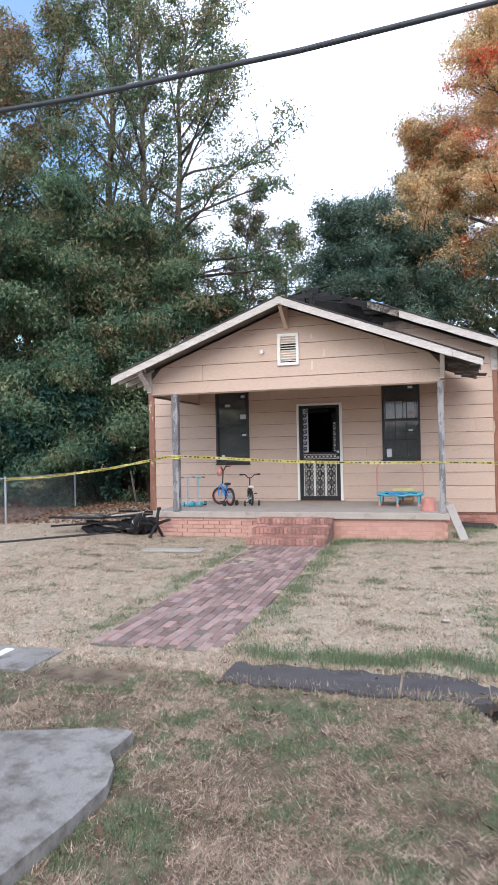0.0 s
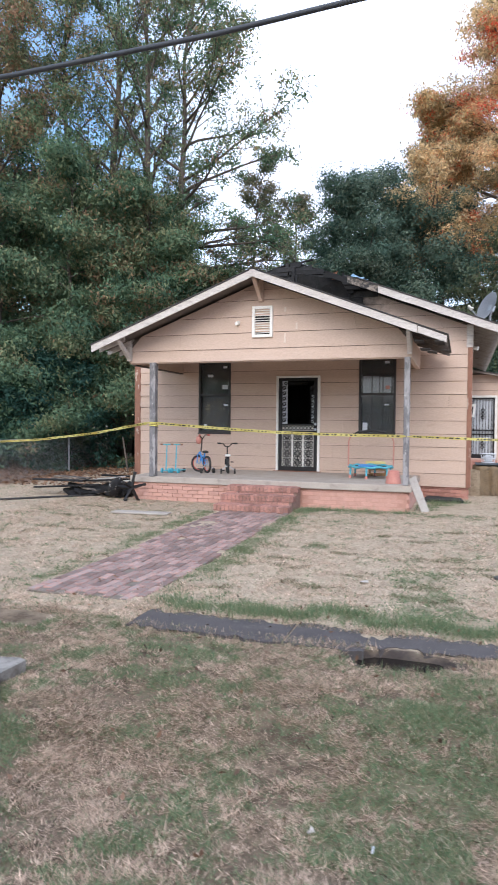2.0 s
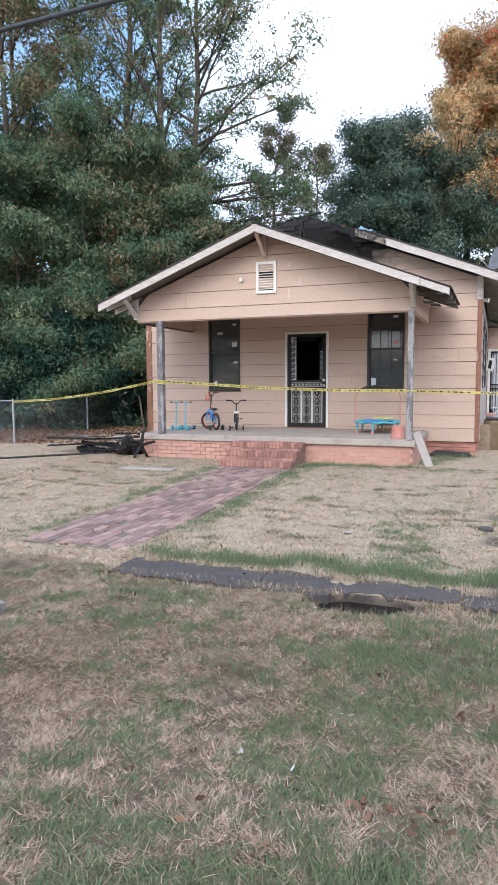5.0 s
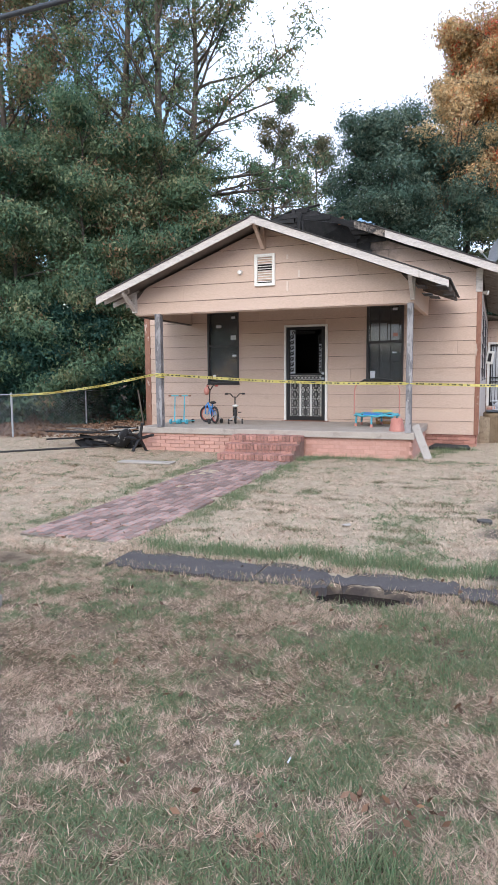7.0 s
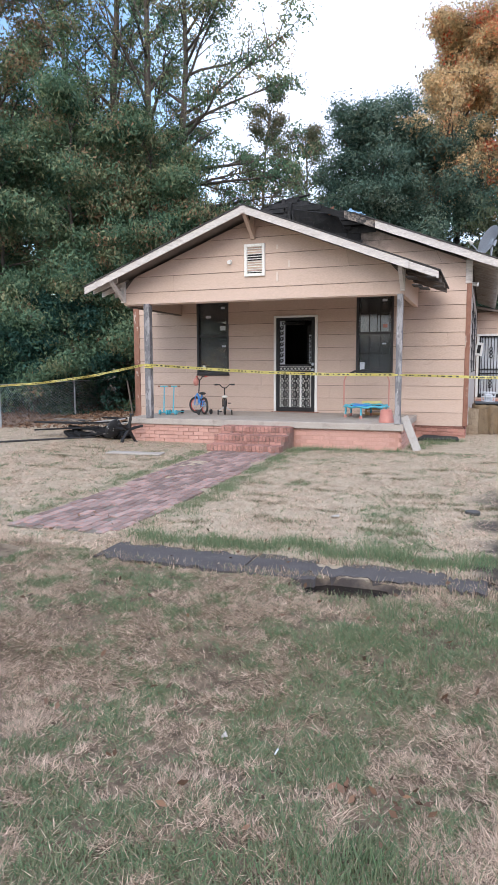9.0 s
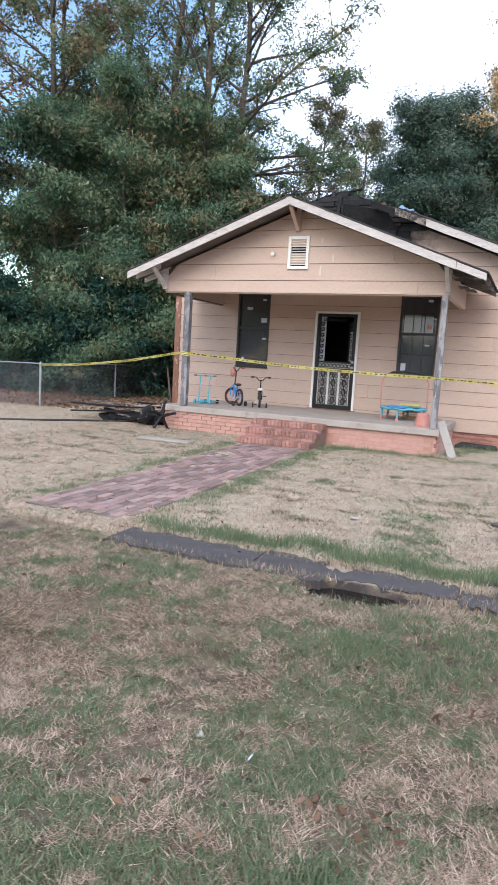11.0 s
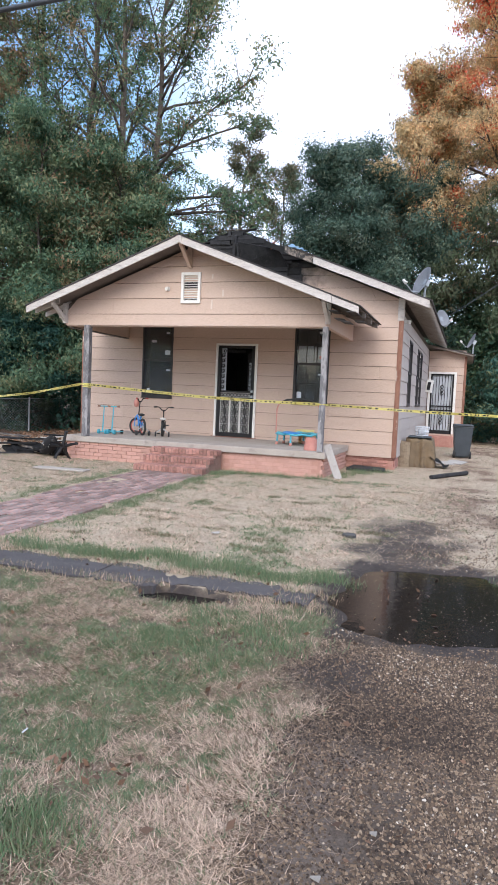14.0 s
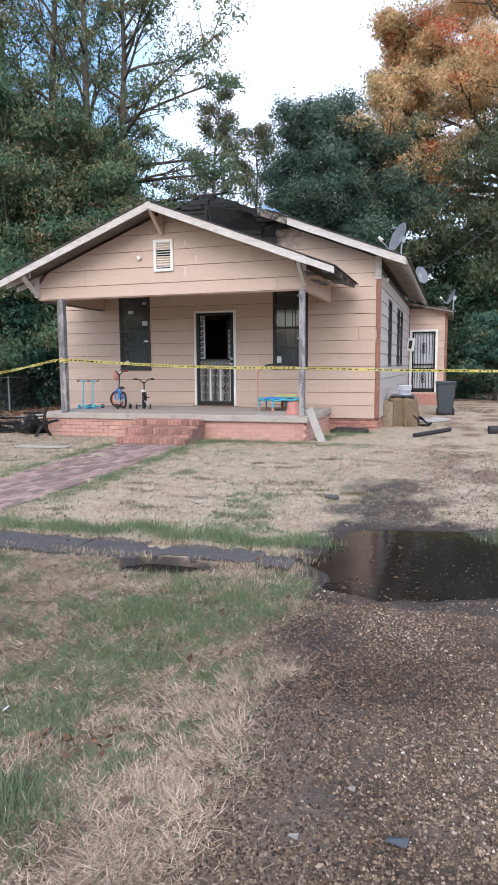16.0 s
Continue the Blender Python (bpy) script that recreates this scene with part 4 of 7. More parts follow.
for k in range(9):
    x0, x1 = MID - 1.0 + r.uniform(-0.3, 0.2), MID - 0.02 - r.uniform(0, 0.12)
    yy, up = -0.05 + 0.13 * k, -0.03 + 0.008 * k + r.uniform(-0.03, 0.03)
    m = Matrix.Rotation(r.uniform(-0.05, 0.05), 4, "Z")
    part("charred_board", slab_bm([m @ Vector(p) for p in ((x0, yy, main_roof(x0) + up), (x1, yy, main_roof(x1) + up + r.uniform(-0.03, 0.03)), (x1, yy + 0.14, main_roof(x1) + up), (x0, yy + 0.14, main_roof(x0) + up))], 0.028), CHAR, house)
for k in range(6):
    x0, x1 = MID + 0.12 + r.uniform(0, 0.15), MID + 1.15 + r.uniform(-0.25, 0.25)
    yy, up = -0.05 + 0.15 * k, -0.03 + 0.008 * k + r.uniform(-0.03, 0.03)
    part("charred_board", slab_bm([(x0, yy, main_roof(x0) + up), (x1, yy, main_roof(x1) + up + r.uniform(-0.05, 0.03)), (x1, yy + 0.14, main_roof(x1) + up), (x0, yy + 0.14, main_roof(x0) + up)], 0.028), CHAR, house)
# what is left of the front gable: lapped charred boards up to the ridge
z = 4.02
while z < main_roof(MID) - 0.08:
    wide = max(0.10, (main_roof(MID) - 0.07 - z) / SLOPE)
    x0, x1 = MID - wide + r.uniform(-0.14, 0.10), MID + min(wide, 1.15 + 0.6 * (z - 4.0)) + r.uniform(-0.12, 0.12)
    gap = MID + r.uniform(-0.12, 0.10)
    for u0, u1 in ((x0, gap - 0.012), (gap + 0.012, x1)):
        if u1 - u0 > 0.06:
            lean = Matrix.Translation(((u0 + u1) / 2, -0.12 + r.uniform(-0.02, 0.02), z)) @ Matrix.Rotation(r.uniform(-0.05, 0.05), 4, "Y") @ Matrix.Rotation(-0.14, 4, "X")
            part("charred_board", boxed((u0 - u1) / 2, (u1 - u0) / 2, -0.012, 0.012, -0.01, 0.105, 0.004, lean), CHAR, house)
    z += 0.088
for x, y, z, w, below, above, rot in ((0.38, -0.20, 4.72, 0.075, 0.35, 0.26, 3), (0.47, -0.22, 4.66, 0.05, 0.25, 0.14, -9)):
    part("charred_rafter", boxed(-w / 2, w / 2, -0.03, 0.03, -below, above, 0.012, Matrix.Translation((x, y, z)) @ Matrix.Rotation(radians(rot), 4, "Y")), CHAR, house)
for k in range(7):
    x = MID - 1.1 + 0.36 * k
    L = r.uniform(0.25, 0.5)
    part("charred_board", boxed(-L, L, -0.04, 0.04, -0.012, 0.012, 0.004, Matrix.Translation((x, r.uniform(-0.2, 0.3), main_roof(x) + r.uniform(-0.02, 0.04))) @ Matrix.Rotation((1 if x > MID else -1) * math.atan(SLOPE) + r.uniform(-0.15, 0.15), 4, "Y") @ Matrix.Rotation(r.uniform(-0.5, 0.5), 4, "Z")), CHAR, house)
part("fallen_sheathing", slab_bm([(0.50, -0.30, 4.82), (1.45, -0.34, 4.62), (1.62, -0.12, 4.28), (0.52, -0.12, 4.36)], 0.02), CHAR, house, "charred sheathing hanging from the burnt ridge")
part("scorched_scrap", slab_bm([(1.26, -0.42, 4.72), (1.40, -0.42, 4.78), (1.34, -0.36, 4.62), (1.27, -0.36, 4.62)], 0.015), BAREWOOD, house, "bare splintered board end")
bm = bmesh.new()
for k in range(6):
    tube(bm, [(1.7 + 0.12 * k, -0.1 + r.uniform(0, 0.8), main_roof(1.7 + 0.12 * k)), (1.75 + 0.2 * k, 0.1 + r.uniform(0, 0.6), main_roof(1.75 + 0.2 * k) + r.uniform(0.03, 0.12))], 0.025, 4)
part("roof_debris", bm, CHAR, house)
bm = bmesh.new()
grid = [[bm.verts.new((1.66 + 0.055 * i + r.uniform(-0.02, 0.02), -0.36 + 0.09 * j, main_roof(1.66 + 0.055 * i) + 0.035 + 0.02 * j + r.uniform(-0.015, 0.045))) for i in range(7)] for j in range(5)]
for j in range(4):
    for i in range(6):
        bm.faces.new((grid[j][i], grid[j][i + 1], grid[j + 1][i + 1], grid[j + 1][i]))
part("plastic_sheet", bm, BLUETARP, house, "crumpled blue plastic on the burnt ridge")
r2 = random.Random(5)
bm = bmesh.new()
for k in range(5):
    x = ER - 0.5 + 0.11 * k
    box(bm, x, x + 0.16, PF - 0.04 + r2.uniform(0, 0.2), PF + 0.5, 0.0, 0.012, Matrix.Translation((0, 0, porch_roof(x) + 0.022)) @ Matrix.Rotation(r2.uniform(0.0, 0.12), 4, "Y"))
part("curled_shingles", bm, SHINGLE, house, "curled broken shingles at the eave")

# ---- side addition ----
AY, AR = DEEP, 5.33
ADOOR = (4.22, 4.98, 0.46, 2.50)
add = wall_core("addition_wall", XR, AR, BASE - 0.1, 3.32, (ADOOR,), Matrix.Translation((0, AY, 0)))
sided(add, XR + 0.03, AR, courses[:-1] + [(courses[-1][0], 3.28)], (ADOOR,), Matrix.Identity(4), SIDING)
part("addition_side", boxed(AR - 0.1, AR, AY + 0.12, AY + 4, BASE - 0.1, 3.1, 0), SIDING, house)
part("addition_base", boxed(XR, AR, AY + 0.03, AY + 4, -0.1, BASE - 0.1, 0), MORTAR, house)
part("corner_board", boxed(AR - 0.05, AR + 0.03, AY - 0.03, AY + 0.06, BASE - 0.1, 3.1, 0.005), BAREWOOD, house, "red-brown corner board")
part("addition_roof", slab_bm([(XR - 0.02, AY - 0.35, 3.46), (AR + 0.22, AY - 0.35, 3.15), (AR + 0.22, AY + 4.2, 3.15), (XR - 0.02, AY + 4.2, 3.46)], 0.05), GREYWOOD, house, "low shed roof of the addition")
part("addition_shingles", slab_bm([(XR - 0.02, AY - 0.40, 3.475), (AR + 0.26, AY - 0.40, 3.16), (AR + 0.26, AY + 4.2, 3.16), (XR - 0.02, AY + 4.2, 3.475)], 0.014), SHINGLE, house)
sdoor = thing("side_door", "", "")
sdoor.parent, sdoor.matrix_basis = house, Matrix.Translation((0, AY, 0))
sdoor["label"] = "white side door behind a black barred security door"
a0, a1, c0, c1 = ADOOR
bm = bmesh.new()
for a, b, c, d in ((a0 - 0.08, a0, c0, c1), (a1, a1 + 0.08, c0, c1), (a0 - 0.08, a1 + 0.08, c1, c1 + 0.07)):
    box(bm, a, b, -0.04, 0.05, c, d)
part("door_trim", bev(bm, 0.005), WHITE, sdoor, "white painted trim")
part("inner_panel", boxed(a0, a1, 0.05, 0.09, c0, c1, 0), PAPER, sdoor, "white inner door")
bm = bmesh.new()
for a, b, c, d in ((a0, a0 + 0.05, c0, c1), (a1 - 0.05, a1, c0, c1), (a0, a1, c1 - 0.05, c1), (a0, a1, c0, c0 + 0.12), (a0, a1, 1.38, 1.42), (a0, a1, 1.24, 1.28)):
    box(bm, a, b, -0.02, 0.01, c, d)
part("door_frame", bm, BLACKIRON, sdoor)
for k in range(1, 8):
    x = a0 + (a1 - a0) * k / 8
    part("bar", tubed([(x, -0.008, c0 + 0.1), (x, -0.008, c1 - 0.04)], 0.010, 5), BLACKIRON, sdoor)
for z in (0.95, 1.95):
    bm = bmesh.new()
    for k in range(3):
        ring(bm, ((a0 + a1) / 2, -0.02, z - 0.12 + 0.12 * k), (0, 1, 0), 0.05, 0.012, 10, 4)
    part("iron_ornament", bm, BLACKIRON, sdoor)
part("door_step", boxed(a0 - 0.05, a1 + 0.1, -0.35, 0.02, -0.1, 0.40, 0.02), BRICK, sdoor, "red brick door step")
meter = thing("wall_heater_box", "", "")
meter.parent, meter.matrix_basis = house, Matrix.Translation((XR + 0.02, 8.4, 2.05))
meter["label"] = "tilted white metal box with a dark opening"
part("box_case", boxed(0.0, 0.22, -0.10, 0.10, -0.20, 0.22, 0.01, Matrix.Rotation(radians(8), 4, "Y")), WHITE, meter)
part("box_opening", boxed(0.05, 0.15, -0.108, -0.102, -0.12, 0.14, 0, Matrix.Rotation(radians(8), 4, "Y")), BLACKIRON, meter)
part("small_lamp", tubed([(XR + 0.02, 0.35, 3.18), (XR + 0.13, 0.30, 3.16)], [0.03, 0.045], 10), WHITE, house, "small white flood lamp on the wall")


# ---- trees ----
def leaves_at(centres, radii, counts, tones, size, flat=0.65, droop=0.0, spread=0.16):
    """Leaves scattered round clump centres: vertices, faces and tones of small folded rhombs."""
    c = np.repeat(np.asarray(centres, float), counts, 0)
    rad = np.repeat(np.asarray(radii, float), counts)[:, None]
    tone = np.clip(np.repeat(np.asarray(tones, float), counts) + rng.normal(0, spread, len(c)), 0, 1)
    n = len(c)
    q = rng.normal(0, 1, (n, 3))
    q *= (1.38 * rng.uniform(0, 1, n) ** 0.45 / np.linalg.norm(q, axis=1))[:, None]
    p = c + q * rad * np.array([1, 1, flat])
    a = rng.normal(0, 1, (n, 3))
    a[:, 2] = a[:, 2] * 0.6 - droop
    a /= np.linalg.norm(a, axis=1, keepdims=True)
    b = np.cross(a, rng.normal(0, 1, (n, 3)) + np.array([0, 0, 0.8]))
    b /= np.linalg.norm(b, axis=1, keepdims=True) + 1e-9
    nn = np.cross(a, b)
    s = (size * rng.uniform(0.6, 1.4, n))[:, None]
    v = np.stack([p - a * s * 0.5, p + b * s * 0.24 + nn * s * 0.07, p + a * s * 0.5, p - b * s * 0.24 + nn * s * 0.07], 1)
    return v.reshape(-1, 3), np.arange(4 * n).reshape(-1, 4), np.repeat(tone, 4)


def sprays(centres, radii, counts, tones, size, flat=0.6, droop=0.0, spread=0.13):
    """Slim leaves on the skin of flattened clumps, facing outwards and up: vertices, faces and tones."""
    c = np.repeat(np.asarray(centres, float), counts, 0)
    rad = np.repeat(np.asarray(radii, float), counts)[:, None]
    n = len(c)
    tone = np.clip(np.repeat(np.asarray(tones, float), counts) + rng.normal(0, spread, n), 0, 1)
    q = rng.normal(0, 1, (n, 3))
    q /= np.linalg.norm(q, axis=1, keepdims=True)
    bumps = 1 + 0.45 * np.sin(5.1 * q[:, :1] + 3 * c[:, :1]) * np.sin(4.3 * q[:, 1:2] + 5 * c[:, 2:3])
    p = c + q * rad * np.array([1, 1, flat]) * bumps * (0.45 + 0.75 * rng.uniform(0, 1, (n, 1)) ** 0.8)
    nn = q * np.array([0.8, 0.8, 0.9]) + np.array([0, 0, 0.45]) + rng.normal(0, 0.42, (n, 3))
    nn /= np.linalg.norm(nn, axis=1, keepdims=True)
    a = np.cross(nn, rng.normal(0, 1, (n, 3)))
    a[:, 2] -= 0.25 + droop
    a /= np.linalg.norm(a, axis=1, keepdims=True)
    b = np.cross(nn, a)
    s = (size * rng.uniform(0.6, 1.45, n))[:, None]
    v = np.stack([p - a * s * 0.5 - b * s * 0.20, p - a * s * 0.30 + b * s * 0.26, p + a * s * 0.6], 1)
    return v.reshape(-1, 3), np.arange(3 * n).reshape(-1, 3), np.repeat(tone, 3)


def tree(label, x, y, h, trunk_r, limbs, spread, low, leaf, n_leaves, mat, tone=(0.3, 0.2), clump=0.55, lean=(0, 0), rise=(0.3, 0.9), top_taper=0.35, seed=1, toward=None, droop=0.0, top_light_tone=0.0):
    """A tree of tapered trunk, limbs with branches, and leaves in clumps along them."""
    r = random.Random(seed)
    t = thing("tree", label, "tree", at=Matrix.Translation((x, y, float(height(x, y)) - 0.05)))
    wood, clumps, sizes = bmesh.new(), [], []
    trunk = [(lean[0] * (k / 7) + r.uniform(-0.12, 0.12) * k / 4, lean[1] * (k / 7) + r.uniform(-0.12, 0.12) * k / 4, h * 0.95 * k / 7) for k in range(8)]
    tube(wood, trunk, [trunk_r * (1.25 if k == 0 else 1 - 0.83 * k / 7) for k in range(8)], 8)
    for i in range(limbs):
        f = low + (1 - low) * (i + r.uniform(0, 0.9)) / limbs
        q = min(f * 7, 6.98)
        k = int(q)
        o = Vector(trunk[k]).lerp(Vector(trunk[k + 1]), q - k)
        az = 2.4 * i + r.uniform(-0.4, 0.4)
        if toward is not None and r.random() < toward[1]:
            az = toward[0] + r.uniform(-0.7, 0.7)
        u = (f - low) / (1 - low)
        length = spread * (1 - (1 - top_taper) * u ** 1.4) * r.uniform(0.75, 1.15)
        el = rise[0] + (rise[1] - rise[0]) * u + r.uniform(-0.15, 0.15)
        pts, d = [o], Vector((math.cos(az) * math.cos(el), math.sin(az) * math.cos(el), math.sin(el)))
        for s in range(5):
            d = (d + Vector((r.uniform(-0.2, 0.2), r.uniform(-0.2, 0.2), r.uniform(-0.14, 0.16) - droop * 0.2))).normalized()
            pts.append(pts[-1] + d * length / 5)
        rad = max(0.035, trunk_r * (0.50 - 0.36 * f))
        tube(wood, pts, [rad * (1 - 0.8 * s / 5) for s in range(6)], 6)
        clumps.append(pts[-1])
        sizes.append(clump)
        for s in range(2, 6):
            for _ in range(3 if s > 3 else 2):
                dd = (d + Vector((r.uniform(-1, 1), r.uniform(-1, 1), r.uniform(-0.5, 0.7)))).normalized()
                e = pts[s - 1].lerp(pts[s], r.random())
                L = length * r.uniform(0.16, 0.34)
                m = e + dd * L * 0.5 + Vector((0, 0, r.uniform(-0.1, 0.1)))
                tip = e + dd * L + Vector((0, 0, -droop * L * 0.4))
                tube(wood, [e, m, tip], [rad * 0.34, rad * 0.22, rad * 0.1], 4, caps=False)
                clumps.append(tip)
                sizes.append(clump * r.uniform(0.55, 1.25))
                if r.random() < 0.35:
                    clumps.append(m)
                    sizes.append(clump * 0.55)
    part("trunk", wood, BARK, t, smooth=True)
    n = max(4, int(1.5 * n_leaves / len(clumps)))
    # leaf tone rises up the crown: autumn tint plus top light put into colour
    tones = [tone[0] + r.gauss(0, tone[1]) + top_light_tone * (c[2] / h - 0.5) for c in clumps]
    counts = [max(2, int(n * (s / clump) ** 1.5 * r.uniform(0.4, 1.6))) for s in sizes]
    v, f, tn = sprays([tuple(c) for c in clumps], sizes, counts, tones, leaf, droop=droop)
    sheet("crown", v, f, mat, {"tone": tn}, parent=t)
    return t


DARKOAK = "tall oak with dark green leaves and bare grey limbs"
for k, (x, y, h, tr, n) in enumerate(((-10.9, 8.6, 20, 0.20, 15000), (-9.4, 9.2, 22, 0.25, 14000), (-8.1, 8.8, 21, 0.24, 13000))):
    tree(DARKOAK, x, y, h, tr, 24, 4.2, 0.36, 0.125, int(1.25 * n), OAK, (0.5, 0.2), 0.50, seed=2 + k, rise=(0.5, 1.2), top_light_tone=0.35, lean=(0.5 * (k - 1), 0))
tree(DARKOAK, -7.2, 9.4, 19, 0.24, 24, 5.2, 0.40, 0.125, 21000, OAK, (0.5, 0.16), 0.50, seed=14, lean=(1.0, 0), rise=(0.15, 0.95), toward=(0.1, 0.6), top_light_tone=0.3)
tree(DARKOAK, -13.6, 7.0, 19, 0.22, 26, 5.0, 0.18, 0.14, 25000, OAK, (0.74, 0.2), 0.60, seed=5, top_light_tone=0.4)
tree(DARKOAK, -12.0, 15.0, 11.5, 0.26, 24, 5.2, 0.2, 0.26, 24000, OAK, (0.35, 0.2), 0.95, seed=6)
tree(DARKOAK, -16.0, 13.0, 13, 0.26, 24, 5.2, 0.2, 0.26, 22000, OAK, (0.35, 0.2), 0.95, seed=7)
tree(DARKOAK, -15.2, 9.5, 21, 0.22, 26, 5.0, 0.25, 0.19, 11000, OAK, (0.72, 0.2), 0.65, seed=8)
tree(DARKOAK, -17.5, 6.0, 20, 0.22, 26, 5.0, 0.2, 0.19, 10000, OAK, (0.66, 0.22), 0.65, seed=9)
UNDER = "leafy understory tree with branches down to the ground"
for k, (x, y, h, s) in enumerate(((-11.2, 4.6, 9.6, 3.2), (-9.0, 5.6, 10.5, 3.2), (-6.9, 7.0, 9.8, 2.8), (-13.6, 2.6, 9.0, 3.2), (-5.4, 10.6, 7.5, 2.2), (-8.2, 7.6, 9.0, 3.2), (-10.4, 7.8, 10.0, 3.4))):
    tree(UNDER, x, y, h, 0.12, 26, s, 0.30 if x > -8.5 else 0.06, 0.118, 56000, OAK, (0.32 + 0.10 * (k % 3), 0.22), 0.58, seed=20 + k, rise=(-0.15, 0.9), droop=0.35, top_taper=0.4)
for k, (x, y) in enumerate(((-9.6, 3.9), (-12.2, 3.2), (-8.6, 4.6))):
    tree("dense dark undergrowth shrub beneath the trees", x, y, 3.4, 0.06, 20, 1.9, 0.03, 0.13, 12000, SHRUB, (0.22, 0.2), 0.45, seed=40 + k, rise=(0.0, 0.9))
tree("slender sparse tree with thin olive foliage", -8.6, 22.5, 16.6, 0.20, 24, 3.2, 0.22, 0.15, 22000, PINE, (0.65, 0.25), 0.58, seed=51, rise=(0.2, 0.9), lean=(1.0, 0))
tree("slender sparse tree with thin olive foliage", -5.8, 24.5, 15.5, 0.18, 22, 2.8, 0.2, 0.15, 20000, PINE, (0.65, 0.25), 0.58, seed=52, rise=(0.2, 0.9))
tree("slender sparse tree with thin olive foliage", -11.0, 27, 9.0, 0.18, 20, 3.4, 0.1, 0.24, 16000, PINE, (0.6, 0.25), 0.8, seed=53)
tree("slender sparse tree with thin olive foliage", -4.6, 26.5, 8.0, 0.14, 20, 2.6, 0.1, 0.20, 14000, PINE, (0.85, 0.2), 0.7, seed=54)
tree("dense dark magnolia with glossy leaves", -0.9, 17.5, 12.6, 0.26, 56, 3.1, 0.10, 0.118, 165000, MAGNOLIA, (0.52, 0.26), 0.68, seed=61, rise=(0.0, 0.9), top_taper=0.72)
tree("dense dark magnolia with glossy leaves", 2.0, 19.5, 11.4, 0.24, 44, 3.6, 0.10, 0.128, 95000, MAGNOLIA, (0.47, 0.24), 0.72, seed=62, rise=(0.05, 0.8), top_taper=0.7)
tree("tall autumn tree with golden-brown and rust-red leaves", 7.9, 21.5, 23, 0.44, 40, 7.2, 0.42, 0.14, 150000, AUTUMN, (0.52, 0.22), 0.75, seed=71, rise=(0.15, 1.0), toward=(3.0, 0.4), top_light_tone=0.3)
tree("tall autumn tree with golden-brown and rust-red leaves", 2.7, 23.5, 19.0, 0.28, 30, 4.4, 0.42, 0.165, 70000, AUTUMN, (0.40, 0.18), 0.70, seed=72, rise=(0.3, 1.0), top_light_tone=0.3)
tree("broad olive-green tree with drooping branches", 9.6, 18.0, 12.5, 0.26, 30, 5.6, 0.30, 0.18, 34000, PINE, (0.4, 0.2), 0.75, seed=73, droop=0.5, toward=(3.1, 0.4))
tree("broad olive-green tree with drooping branches", 12.0, 20.5, 13.5, 0.3, 30, 5.2, 0.12, 0.20, 28000, OAK, (0.4, 0.2), 0.8, seed=74, droop=0.3)
tree("feathery blue-green mimosa shrub", 7.1, 12.2, 2.9, 0.07, 24, 2.1, 0.12, 0.13, 18000, SHRUB, (0.6, 0.12), 0.36, seed=81, rise=(0.1, 0.7), droop=0.3)
for k, (x, y, h) in enumerate(((5.0, 22, 7.5), (8.0, 24, 8.0), (11.0, 23, 7.5), (2.0, 25, 8), (6.4, 19.5, 5.5), (9.6, 17.5, 4.5))):
    tree("dense dark undergrowth shrub beneath the trees", x, y, h, 0.1, 24, 3.0, 0.03, 0.22, 9000, OAK, (0.25, 0.2), 0.8, seed=90 + k, rise=(0.0, 0.9))

# far woods behind everything; unseen ring behind the camera added to darken window reflections
ang = rng.uniform(-1.25, 1.25, 900)
dist = rng.uniform(46, 64, 900)
fw = np.stack([4 + dist * np.sin(ang), -14 + dist * np.cos(ang), rng.uniform(0.3, 1, 900) ** 0.7 * (6.5 + 3.0 * np.sin(ang * 9) + 2 * np.sin(ang * 23))], -1)
ang2, dist2 = rng.uniform(-1.2, 1.2, 900), rng.uniform(38, 46, 900)
fw = np.concatenate([fw, np.stack([4 + dist2 * np.sin(ang2), -14 + dist2 * np.cos(ang2), rng.uniform(0.2, 4.2, 900)], -1)])
v, f, tn = leaves_at(fw, np.full(1800, 1.25), np.full(1800, 24), rng.uniform(0.0, 0.4, 1800), 0.55, 0.8)
# added ring out of view: keeps bright sky out of the panes
a3, d3 = rng.uniform(1.3, 2 * np.pi - 1.3, 1100), rng.uniform(34, 48, 1100)
bw = np.stack([4 + d3 * np.sin(a3), -14 + d3 * np.cos(a3), rng.uniform(0, 1, 1100) ** 0.8 * (4.6 + 1.6 * np.sin(a3 * 7))], -1)
v2, f2, tn2 = leaves_at(bw, np.full(1100, 1.5), np.full(1100, 20), rng.uniform(0.1, 0.6, 1100), 1.0, 0.8)
v, f, tn = np.concatenate([v, v2]), np.concatenate([f, f2 + len(v)]), np.concatenate([tn, tn2])
tagged(sheet("far_woods", v, f, OAK, {"tone": tn}), "dark belt of far woods, with an unseen ring added behind the camera for reflections", "woods", kind="stuff")

# ---- walk, slab and paths ----
bm = bmesh.new()
r = random.Random(8)


